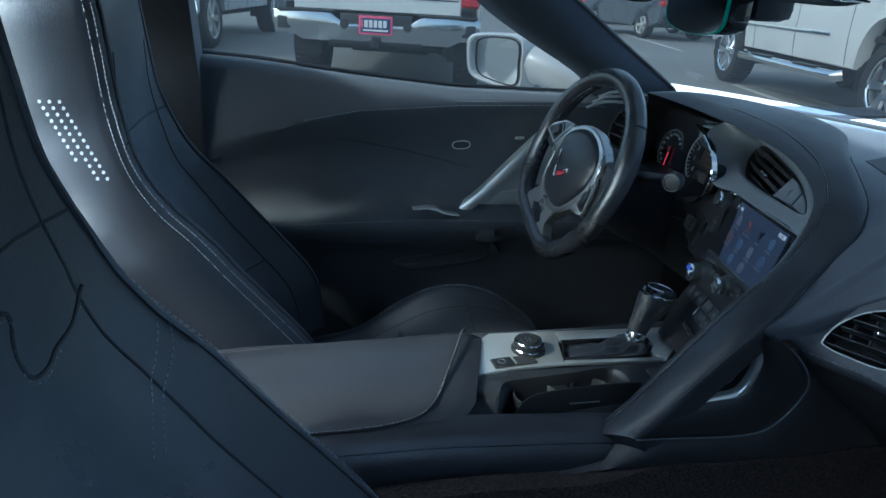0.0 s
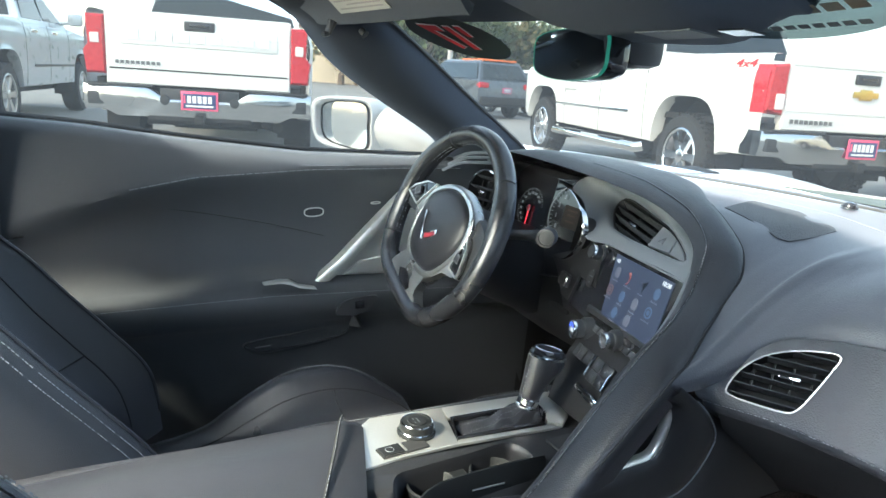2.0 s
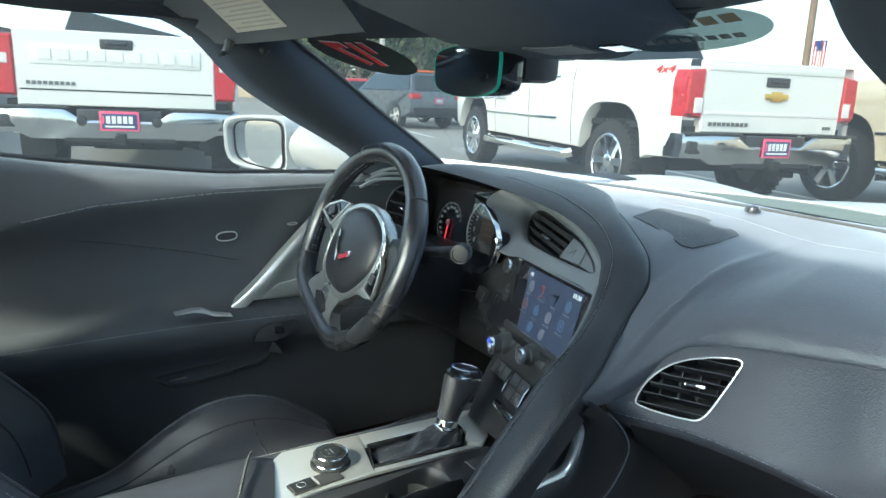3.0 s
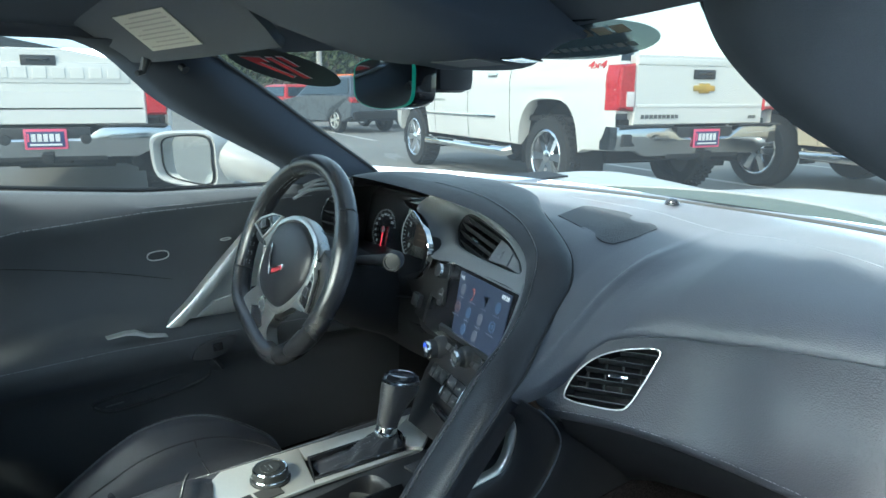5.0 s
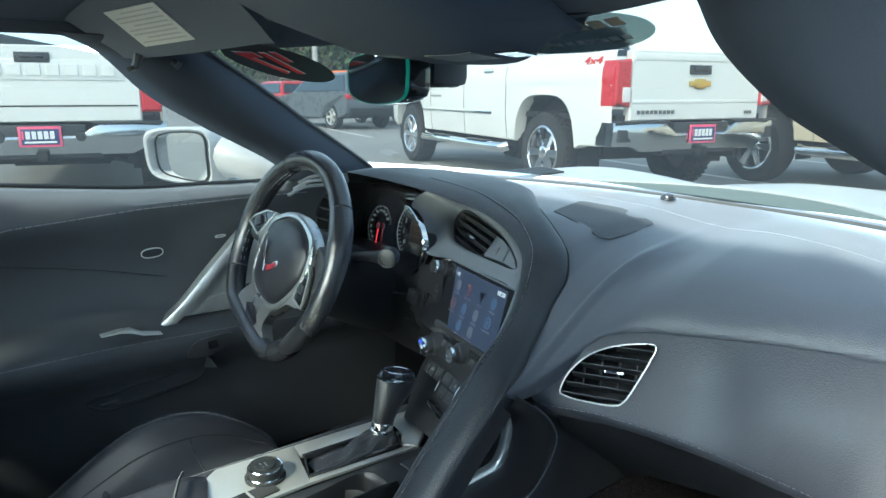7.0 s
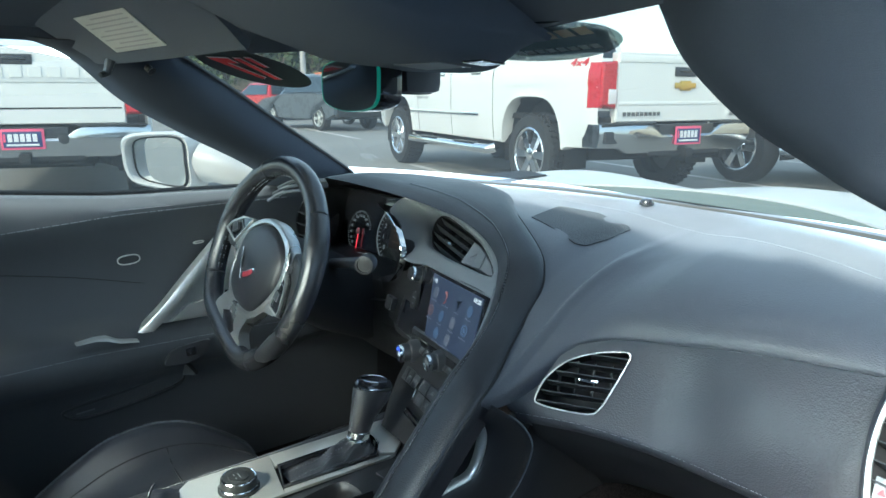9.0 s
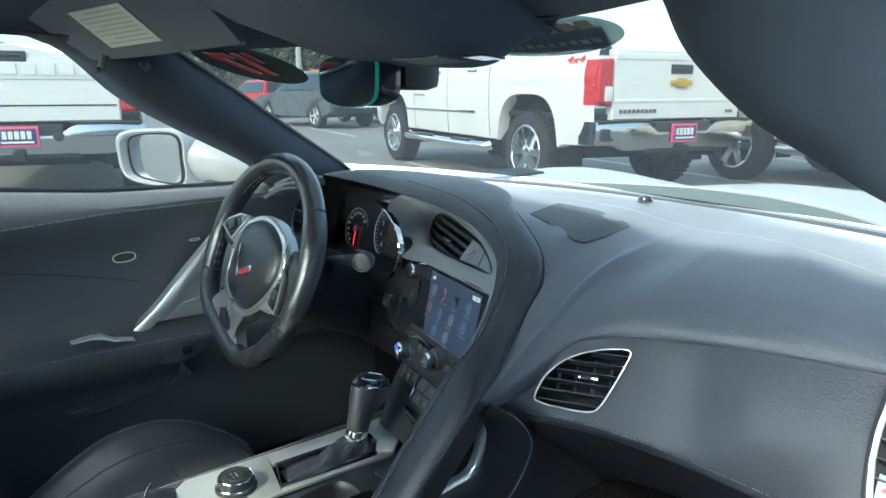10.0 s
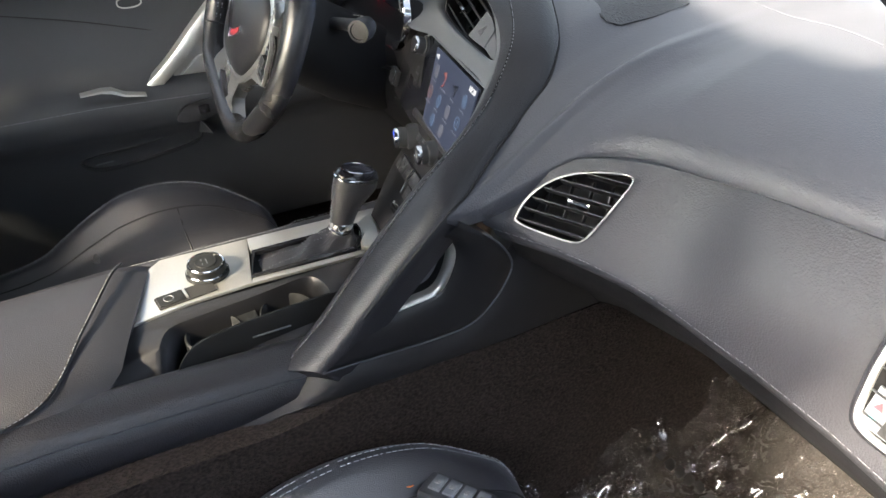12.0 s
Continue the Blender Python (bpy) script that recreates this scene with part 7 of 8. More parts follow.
def overhead():
    o = thing("overhead_console", "dark overhead console with map lamp lens", "overhead console", at=(0.1, 0.0, 1.11))
    bm = bmesh.new()
    rings = []
    for x, w in ((-0.06, 0.2), (-0.02, 0.8), (0.08, 1.0), (0.165, 0.95), (0.198, 0.2)):
        rings.append([(x, 0.070, 1.102), (x, 0.060, 1.088), (x, 0.030, 1.104 - 0.040 * w), (x, -0.04, 1.104 - 0.032 * w), (x, -0.12, 1.116 - 0.016 * w), (x, -0.16, 1.130), (x, 0.0, 1.13)])
    fine = [spline([r[k] for r in rings], 5) for k in range(7)]
    loft(bm, [[fine[k][i] for k in range(7)] for i in range(len(fine[0]))])
    part("housing", bm, LINER, o, "dark lamp housing", 60)
    bm = bmesh.new()
    ml = basis((0.128, -0.012, 1.0688), (1, 0.1, 0), (0, 1, -0.114))
    prism(bm, [(-0.035, -0.014), (0.028, -0.018), (0.036, 0.012), (-0.026, 0.018)], -0.0015, ml)
    part("lamp_lens", bm, mat("lamp_lens", (0.10, 0.105, 0.11), 0.45, spec=0.3), o, "grey map lamp lens", 30)
    bm = bmesh.new()
    prism(bm, [(0.05, -0.012), (0.075, -0.014), (0.08, 0.006), (0.054, 0.008)], -0.0015, ml)
    part("switch", bm, GLOSS, o)
    return o


def sun_visor(side):
    v = thing("sun_visor", "dark fabric sun visor folded against the roof", "sun visor", "sun visors", at=(side * 0.32, -0.08, 1.10))
    bm = bmesh.new()
    o = [(p.x, p.y) for p in spline([(-0.17, -0.075, 0), (0.15, -0.085, 0), (0.175, -0.06, 0), (0.17, 0.045, 0), (0.14, 0.055, 0), (-0.11, 0.052, 0), (-0.135, 0.03, 0), (-0.16, -0.05, 0)], 4, True)]
    mv = basis((side * 0.310, -0.160, 1.119), (1, -side * 0.34, -side * 0.05), (0, 0.9, -0.62)) if side < 0 else basis((0.30, -0.190, 1.139), (1, -0.34, -0.04), (0, 0.98, -0.20))
    prism(bm, o, 0.012, mv, 0.004)
    b = part("board", bm, LINER, v, "dark fabric visor board")
    mf = mv @ Matrix.Translation((0, 0, -0.001))
    bm = bmesh.new()
    box(bm, (side * 0.005, 0.0, 0), (0.108, 0.064, 0.0012), mf)
    lb = part("warning_label", bm, LABEL_PAPER, b, "pale printed label", 0)
    bm = bmesh.new()
    for i in range(8):
        box(bm, (side * 0.005 + (0.0 if i % 3 else 0.01), -0.026 + 0.0072 * i, -0.0009), (0.092 if i % 3 else 0.070, 0.0022, 0.0004), mf)
    part("label_print", bm, mat("label_ink", (0.31, 0.31, 0.31), 0.8), lb, smooth=0)
    bm = bmesh.new()
    tube(bm, [mv @ Vector((side * 0.095, 0.045, 0.0)), mv @ Vector((side * 0.098, 0.050, -0.018)), mv @ Vector((side * 0.096, 0.044, -0.026))], [0.007, 0.005, 0.004], 8)
    part("clip", bm, PLASTIC, v)
    return v


def car_body():
    """White outer skin in view: bonnet, scuttle, door skin and door mirror."""
    b = thing("sports_car_body", "white sports car bonnet and wings in sunlight", "car body", at=(0, 1.4, 0))
    rows = []
    for j in range(41):
        y = lerp(0.665, 2.45, j / 40)
        row = []
        for i in range(49):
            u = -1 + i / 24
            hw = interp(y, [0.66, 1.2, 1.7, 2.45], [0.86, 0.92, 0.93, 0.72])
            x = u * hw
            cen = interp(y, [0.66, 0.9, 1.3, 1.8, 2.2, 2.45], [0.832, 0.828, 0.806, 0.748, 0.66, 0.57])
            hump = 0.060 * math.exp(-((abs(x) - 0.70) / 0.17) ** 2) * math.exp(-((y - 1.25) / 0.42) ** 2)
            bulge = 0.022 * math.exp(-(x / 0.30) ** 4) * math.exp(-((y - 1.0) / 0.6) ** 2)
            valley = -0.006 * math.exp(-((abs(x) - 0.40) / 0.10) ** 2) * min(1.0, j / 14)
            edge = -0.18 * max(0.0, (abs(u) - 0.86) / 0.14) ** 1.8
            row.append((x, y - 0.5 * abs(x) ** 2.4 * (1 - j / 40), cen + hump + bulge + valley + edge - 0.040 * min(max((abs(x) - 0.20) / 0.30, 0), 1) ** 1.5 * min(1.0, j / 6)))
        rows.append(row)
    bm = bmesh.new()
    loft(bm, rows, False)
    part("bonnet", bm, PAINT, b, "white painted bonnet with raised centre", 60)
    bm = bmesh.new()
    rows = []
    for j, (dy, z) in enumerate(((0.0, 0.846), (0.02, 0.842), (0.045, 0.830), (0.075, 0.815))):
        rows.append([(x, 0.612 + dy - 0.60 * abs(x) ** 2.4, z) for x in np.linspace(-0.70, 0.70, 25)])
    loft(bm, rows, False)
    part("scuttle", bm, PAINT, b, "white painted cowl", 60)
    # cowl strip between the screen seal and the bonnet's rolled rear edge
    back = [(x, max(0.83 - 1.55 * (x + 0.05) ** 2, 0.640 - 0.60 * abs(x) ** 2.4)) for x in np.linspace(-0.42, 0.44, 41)]
    bm = bmesh.new()
    loft(bm, [[(x, 0.626 - 0.60 * abs(x) ** 2.4, 0.8575) for x, y in back], [(x, y, 0.8560) for x, y in back], [(x, y + 0.004, 0.840) for x, y in back]], False)
    part("cowl_strip", bm, COWL, b, "grey-green cowl strip", 60)
    bm = bmesh.new()
    tube(bm, [(x, y + 0.002, 0.8560) for x, y in back], 0.0045, 8)
    part("bonnet_lip", bm, PAINT, b, "white rolled bonnet edge", 60)
    bm = bmesh.new()
    tube(bm, [(x, 0.622 - 0.60 * abs(x) ** 2.4, 0.860) for x in np.linspace(-0.66, 0.66, 33)], 0.009, 8)
    part("screen_seal", bm, RUBBER, b, "black seal along the windscreen base")
    bm = bmesh.new()
    rings = []
    for k in range(13):
        y = lerp(-0.9, 0.62, k / 12)
        a = interp(y, [-0.8, -0.51, -0.12, 0.115, 0.62], [0.91, 0.890, 0.848, 0.842, 0.845])
        rings.append([(-0.752, y, a), (-0.79, y, a - 0.02), (-0.88, y, a - 0.14), (-0.90, y, 0.55), (-0.86, y, 0.25), (-0.76, y, 0.22)])
    loft(bm, rings)
    part("door_skin", bm, PAINT, b, "white outer door skin", 50)
    return b


def door_mirror():
    m = thing("door_mirror", "white door mirror with dark reflective glass", "mirror", at=(-0.85, 0.09, 0.86))
    # shell
    o = [(p.x, p.y) for p in spline([(-0.070, 0.050, 0), (0.0, 0.060, 0), (0.058, 0.052, 0), (0.066, 0.0, 0), (0.060, -0.056, 0), (-0.02, -0.052, 0), (-0.066, -0.035, 0), (-0.078, 0.01, 0)], 5, True)]
    mm = basis((-0.880, 0.015, 0.902), (0.62, 0.78, 0), (0, 0.05, 1))
    bm = bmesh.new()
    rings = []
    for z, s, dx in ((-0.040, 0.88, 0.0), (-0.002, 0.91, 0.0), (0.0, 0.97, 0.0), (-0.012, 1.06, 0.0), (-0.05, 1.05, 0.012), (-0.085, 0.85, 0.025), (-0.11, 0.5, 0.035)):
        rings.append([mm @ Vector((x * s + dx, y * s, z)) for x, y in o])
    loft(bm, rings)
    part("shell", bm, PAINT, m, "white mirror shell", 60)
    bm = bmesh.new()
    mg = mm @ Matrix.Translation((0, 0, -0.017)) @ Matrix.Rotation(radians(-15), 4, 'Y')
    prism(bm, [(x * 0.88, y * 0.87) for x, y in o], 0.002, mg)
    part("mirror_glass", bm, MIRROR, m, "reflective glass", 30)
    bm = bmesh.new()
    frame_ring(bm, [(x * 0.89, y * 0.88) for x, y in o], 0.0022, 0.004, mg)
    part("glass_edge", bm, DARK, m, smooth=40)
    bm = bmesh.new()
    tube(bm, spline([(-0.868, 0.112, 0.900), (-0.842, 0.128, 0.894), (-0.810, 0.152, 0.880), (-0.778, 0.190, 0.862), (-0.748, 0.245, 0.846)], 5), [lerp(0.048, 0.018, (i / 20) ** 1.1) for i in range(21)], 16)
    part("foot", bm, PAINT, m, "white smoothly tapering mirror foot", 60)
    return m


def key_fob():
    k = thing("key_fob", "black car key fob with buttons lying on the seat", "key", at=(0.25, 0.01, 0.51))
    m = basis((0.262, -0.008, 0.533), (0.80, 0.58, 0.02), (-0.58, 0.80, -0.35))
    bm = bmesh.new()
    box(bm, (0, 0, 0), (0.066, 0.036, 0.014), m, 0.005)
    part("case", bm, PLASTIC, k, "black key case")
    bm = bmesh.new()
    lathe(bm, [(0.0001, -0.003), (0.010, -0.003), (0.010, 0.003), (0.0001, 0.003)], m @ Matrix.Translation((-0.050, -0.004, -0.002)), 20)
    part("tag", bm, ORANGE, k, "round orange key tag")
    for i in range(4):
        bm = bmesh.new()
        box(bm, (-0.020 + 0.014 * i, 0.0, 0.0075), (0.011, 0.022, 0.003), m, 0.001)
        bt = part("key_button", bm, TRIM_GREY, k)
        bm = bmesh.new()
        box(bm, (-0.020 + 0.014 * i, 0.0, 0.0092), (0.004, 0.005, 0.0004), m)
        part("key_print", bm, DIAL, bt, smooth=0)
    return k


def floor_film():
    f = thing("floor_film", "crumpled clear plastic film over the passenger footwell", "film", at=(0.33, 0.3, 0.24))
    bm = bmesh.new()
    rows = []
    for j in range(180):
        y = lerp(-0.16, 0.62, j / 179)
        row = []
        for i in range(160):
            x = lerp(0.152, 0.62, i / 159)
            z = 0.235 if y < 0.42 else 0.235 + (y - 0.42) ** 1.3 * 0.75
            n1 = noise.noise(Vector((x * 9, y * 9, 3.1)))
            n2 = noise.noise(Vector((x * 30, y * 22, 1.7)))
            r1, r2, r3 = (1 - abs(noise.noise(Vector((x * f + 2, y * f * 0.8, 8.0 + f)))) * 2 for f in (13, 31, 62))
            z += 0.018 + 1.5 * max(0.0, 0.20 - x) + 0.016 * n1 + 0.006 * n2 + 0.016 * max(r1, 0) ** 4 + 0.008 * max(r2, 0) ** 3 + 0.003 * max(r3, 0) ** 2
            row.append((x + 0.01 * n2, y + 0.01 * n1, z))
        rows.append(row)
    loft(bm, rows, False)
    part("sheet", bm, FILM, f, "crinkled clear film", 70)
    ink = mat("film_ink", (0.035, 0.033, 0.032), 0.7)
    for x, y, a, n in ((0.225, 0.36, 100, 6), (0.252, 0.36, 100, 5), (0.24, 0.20, 70, 5), (0.27, 0.19, 70, 5)):
        mb = Matrix.Translation((x, y, 0.302)) @ Matrix.Rotation(radians(a - 90), 4, 'Z')
        for i in range(n):
            bm = bmesh.new()
            box(bm, (0.015 * (i - n / 2), 0, 0), (0.010, 0.014, 0.0006), mb)
            part("print_bar", bm, ink, f, smooth=0)
    return f


# ---- vehicles outside ----
def wheel(parent, c, r, width, side, lugs=0, rim_mat=CHROME, spokes=6):
    """A wheel at c with its outer face towards side (+1 or -1 along y)."""
    m = Matrix.Translation(c) @ Matrix.Rotation(radians(-90 * side), 4, 'X')
    bm = bmesh.new()
    rr = r * 0.66
    lathe(bm, [(rr, width * 0.42), (rr * 1.05, width * 0.50), (r * 0.93, width * 0.48), (r, width * 0.32), (r, -width * 0.32), (r * 0.93, -width * 0.5), (rr, -width * 0.5)], m, 40, False)
    for k in range(lugs):
        a = 2 * math.pi * k / lugs
        for zz in (-0.30, -0.1, 0.1, 0.30):
            box(bm, (r * 1.005, 0, width * zz), (0.02, r * 2.6 / lugs, width * 0.15), m @ Matrix.Rotation(a + (0.5 * math.pi / lugs if zz in (-0.1, 0.30) else 0), 4, 'Z'))
    w = part("tyre", bm, RUBBER, None, "black tyre", 40)
    hang(w, parent)
    bm = bmesh.new()
    lathe(bm, [(rr, width * 0.46), (rr * 0.95, width * 0.40), (rr * 0.90, width * 0.15), (0.0001, width * 0.10)], m, 32, False)
    part("barrel", bm, BADGE, w, "dull metal wheel barrel")
    bm = bmesh.new()
    tube(bm, [m @ Vector((rr * 0.97 * math.cos(a), rr * 0.97 * math.sin(a), width * 0.44)) for a in np.linspace(0, 2 * math.pi, 41)[:-1]], 0.016, 6, True)
    for k in range(spokes):
        a = 2 * math.pi * k / spokes
        mk = m @ Matrix.Rotation(a, 4, 'Z')
        loft(bm, [[mk @ Vector(p) for p in q] for q in (
            [(rr * 0.12, -rr * 0.13, width * 0.30), (rr * 0.12, rr * 0.13, width * 0.30), (rr * 0.12, rr * 0.10, width * 0.42), (rr * 0.12, -rr * 0.10, width * 0.42)],
            [(rr * 0.96, -rr * 0.22, width * 0.28), (rr * 0.96, rr * 0.22, width * 0.28), (rr * 0.96, rr * 0.16, width * 0.44), (rr * 0.96, -rr * 0.16, width * 0.44)])])
    lathe(bm, [(rr * 0.24, width * 0.30), (rr * 0.24, width * 0.44), (rr * 0.18, width * 0.47), (0.0001, width * 0.47)], m, 24)
    part("rim", bm, rim_mat, w, "bright alloy rim", 40)
    return w


def arch(cx, r, z0, n=12, cz=0.42):
    """Arch points from rear to front, rising from z0."""
    a0 = math.asin(min(max((z0 - cz) / r, -1), 1))
    return [(cx - r * math.cos(a), cz + r * math.sin(a)) for a in np.linspace(a0, math.pi - a0, n)]


def plate_board(parent, m, w=0.32, h=0.17):
    """A dealer's plate: pink edge, navy field, bars for its writing."""
    bm = bmesh.new()
    box(bm, (0, 0, 0), (w, h, 0.012), m, 0.006)
    p = part("number_board", bm, PINK, parent, "navy dealer plate with pink edge")
    bm = bmesh.new()
    box(bm, (0, -0.002, 0.007), (w * 0.88, h * 0.76, 0.004), m, 0.001)
    part("board_field", bm, NAVY, p)
    bm = bmesh.new()
    for i in range(5):
        box(bm, (-0.28 * w + 0.14 * w * i, 0.012, 0.010), (0.105 * w, 0.38 * h, 0.003), m)
    box(bm, (0, -0.27 * h, 0.010), (0.74 * w, 0.10 * h, 0.003), m)
    part("board_bars", bm, WHITE_MARK, p, smooth=0)
    bm = bmesh.new()
    box(bm, (-0.40 * w, 0.012, 0.010), (0.05 * w, 0.40 * h, 0.003), m)
    part("board_bar", bm, PINK, p, smooth=0)
    return p


def pickup(label, newer, paint, lift=0.0, lugs=40, step=True, rear_only=False):
    """A crew cab pickup. Its own x runs forward from the rear axle, y to its left."""
    t = thing("pickup_truck", label, "pickup truck", "pickup trucks")
    L = lift
    W = 1.0
    wb, front = 3.645, 4.62
    rail = (1.40 if not newer else 1.41) + L
    low = 0.50 + L
    R = 0.418 + L * 0.6
    cz = R
    ar = R + 0.145
    tail = -1.08
    # body sides: strips from sill or arch up to the rail, bowed outwards with a shoulder crease
    xt = [tail, 0.66, 0.70, 3.06, 3.10, 4.10, front - 0.10, front]
    zt_ = [rail, rail + 0.012, rail - 0.02, rail - 0.05, rail - 0.03, rail - 0.10, rail - 0.17, rail - 0.34]
    xs = sorted(set([round(v, 4) for v in np.linspace(tail, front, 100)] + [round(c + ar * math.cos(a), 4) for c in (0.0, wb) for a in np.linspace(0, math.pi, 25)] + [0.66, 0.70]))

    def foot(x):
        """Lower edge of the side at x."""
        z = interp(x, [tail, -0.62, -0.60, wb + 0.6, front], [0.55 + L, 0.53 + L, low, low + 0.02, 0.62 + L])
        for c in (0.0, wb):
            if abs(x - c) < ar:
                z = max(z, cz + 0.02 + ar * (1 - (abs(x - c) / ar) ** 3.4) ** 0.42)
        return z

    def skin(x, z):
        """How far out the side lies at x and height z."""
        q = W - 0.040 * ((z - (0.95 + L)) / 0.5) ** 2
        q += 0.010 * min(max((z - (rail - 0.30)) / 0.03, 0), 1) - 0.010 * min(max((z - (rail - 0.16)) / 0.03, 0), 1)
        q -= 0.10 * min(max((x - (front - 0.5)) / 0.5, 0), 1) ** 2 + 0.03 * min(max((tail + 0.15 - x) / 0.12, 0), 1)
        for c in (0.0, wb):
            q += 0.022 * (1 - min(max((math.hypot(x - c, z - cz - 0.02) - ar) / 0.10, 0), 1)) ** 2
        return q
    for sg in (-1, 1):
        rows = []
        for x in xs:
            z0, z1 = foot(x), interp(x, xt, zt_)
            row = [(x, sg * (W - 0.14), z0 + 0.005), (x, sg * (skin(x, z0) - 0.012), z0)]
            for i in range(17):
                z = lerp(z0 + 0.008, z1 - 0.02, i / 16)
                row.append((x, sg * skin(x, z), z))
            row += [(x, sg * (skin(x, z1) - 0.012), z1 - 0.004), (x, sg * (skin(x, z1) - 0.05), z1), (x, sg * (W - 0.14), z1 - 0.004)]
            rows.append(row)
        bm = bmesh.new()
        loft(bm, rows, False)
        part("body_side", bm, paint, t, "painted body side", 50)
    bm = bmesh.new()
    box(bm, (1.82, 0, 0.82 + L), (2.35, 1.74, 0.55), None, 0.05)
    box(bm, (3.85, 0, 1.18 + L), (1.45, 1.80, 0.22), None, 0.06)
    box(bm, (1.85, 0, 1.18 + L), (2.35, 1.80, 0.36), None, 0.04)
    part("body_core", bm, paint, t)
    bm = bmesh.new()
    box(bm, (-0.18, 0, 0.80 + L), (1.75, 1.78, 0.06), None, 0.01)
    box(bm, (2.0, 0, 0.46 + L), (5.0, 1.2, 0.16), None, 0.02)
    box(bm, (-0.75, 0, 0.50 + L), (0.5, 0.30, 0.14), None, 0.03)
    lathe(bm, [(0.0001, -0.45), (0.10, -0.42), (0.11, 0.42), (0.0001, 0.45)], Matrix.Translation((0, 0, R)) @ Matrix.Rotation(radians(90), 4, 'X'), 16)
    tube(bm, [(0.8, -0.5, 0.42 + L), (-0.6, -0.55, 0.44 + L), (-1.0, -0.68, 0.44 + L)], 0.05, 10)
    part("underbody", bm, DARK, t, "dark chassis and axle")
    # cab
    zr = 1.88 + L
    sec = []
    for x0, x1, hw, z in ((0.72, 3.05, 0.945, rail - 0.06), (0.78, 2.92, 0.92, rail + 0.02), (0.98, 2.25, 0.78, zr - 0.05), (1.08, 2.10, 0.72, zr)):
        sec.append([(x0, -hw, z), (x0, hw, z), (x1, hw, z), (x1, -hw, z)])
    bm = bmesh.new()
    loft(bm, sec)
    bmesh.ops.bevel(bm, geom=[e for e in bm.edges if e.calc_face_angle(0) > 0.3], offset=0.03, segments=2, affect='EDGES')
    cab = part("cab", bm, paint, t, "painted cab", 40)

    def pane(a, b, c, d, out):
        bm = bmesh.new()
        o = Vector(out) * 0.012
        loft(bm, [[Vector(p) for p in (a, b, c, d)], [Vector(p) + o for p in (a, b, c, d)]])
        bmesh.ops.bevel(bm, geom=bm.edges[:], offset=0.006, segments=1, affect='EDGES')
        part("pane", bm, TINT_GLASS, cab, "dark tinted window", 30)
    zb, zt = rail + 0.035, zr - 0.07
    for sg in (-1, 1):
        pane((0.92, sg * 0.908, zb), (1.78, sg * 0.908, zb), (1.78, sg * 0.800, zt), (1.10, sg * 0.800, zt), (0, sg, 0.2))
        pane((1.86, sg * 0.908, zb), (2.78, sg * 0.908, zb), (2.22, sg * 0.800, zt), (1.86, sg * 0.800, zt), (0, sg, 0.2))
    pane((0.800, -0.80, zb + 0.02), (0.800, 0.80, zb + 0.02), (0.955, 0.70, zt - 0.01), (0.955, -0.70, zt - 0.01), (-1, 0, 0.2))
    pane((2.90, -0.80, zb + 0.02), (2.90, 0.80, zb + 0.02), (2.30, 0.70, zt), (2.30, -0.70, zt), (1, 0, 0.5))
    # tailgate
    hw = 0.795
    z0, z1 = 0.78 + L, rail
    bm = bmesh.new()
    yz = [(-hw, z0), (hw, z0), (hw, z1 - 0.01), (hw - 0.02, z1), (-hw + 0.02, z1), (-hw, z1 - 0.01)]
    loft(bm, [[(tail + 0.05, y, z) for y, z in yz], [(tail - 0.02, y, z) for y, z in yz], [(tail - 0.035, y * 0.985, lerp(z0 + 0.3, z, 0.97)) for y, z in yz]])
    tg = part("tailgate", bm, paint, t, "painted tailgate", 30)
    bm = bmesh.new()
    if newer:
        box(bm, (tail - 0.036, 0, z0 + 0.135), (0.012, 2 * hw - 0.06, 0.012), None, 0.004)
        part("tailgate_crease", bm, DARK, tg)
        bm = bmesh.new()
        box(bm, (tail - 0.034, 0, z0 + 0.43), (0.022, 1.36, 0.17), None, 0.010)
        part("tailgate_panel", bm, paint, tg, "raised pressed panel")
        for i in range(9):
            bm = bmesh.new()
            box(bm, (tail - 0.0455, 0.56 - 0.14 * i, z0 + 0.43), (0.014, 0.100, 0.095), None, 0.005)
            part("pressed_bar", bm, paint, tg, smooth=0)
    else:
        box(bm, (tail - 0.034, 0, z0 + 0.17), (0.016, 2 * hw - 0.04, 0.030), None, 0.006)
        box(bm, (tail - 0.034, 0, z1 - 0.06), (0.020, 2 * hw - 0.04, 0.06), None, 0.010)
        part("tailgate_crease", bm, paint, tg)
    bm = bmesh.new()
    hz = z1 - 0.10 if newer else z1 - 0.165
    box(bm, (tail - 0.042, 0, hz), (0.02, 0.26, 0.085), None, 0.010)
    hd = part("tailgate_handle", bm, PLASTIC, tg, "black tailgate handle")
    bm = bmesh.new()
    box(bm, (tail - 0.052, 0, hz + 0.008), (0.012, 0.17, 0.030), None, 0.004)
    part("handle_grip", bm, GLOSS, hd)
    bm = bmesh.new()
    if not newer:
        box(bm, (tail - 0.048, 0, z1 - 0.29), (0.012, 0.26, 0.050), None, 0.006)
        box(bm, (tail - 0.049, 0, z1 - 0.29), (0.012, 0.13, 0.090), None, 0.008)
        part("badge", bm, GOLD, tg, "plain gold cross-shaped badge")
        bm = bmesh.new()
    for i in range(9):
        if newer:
            box(bm, (tail - 0.041, 0.70 - 0.043 * i, z0 + 0.19), (0.006, 0.030, 0.030))
        else:
            box(bm, (tail - 0.041, 0.70 - 0.050 * i, z0 + 0.075), (0.006, 0.034, 0.034))
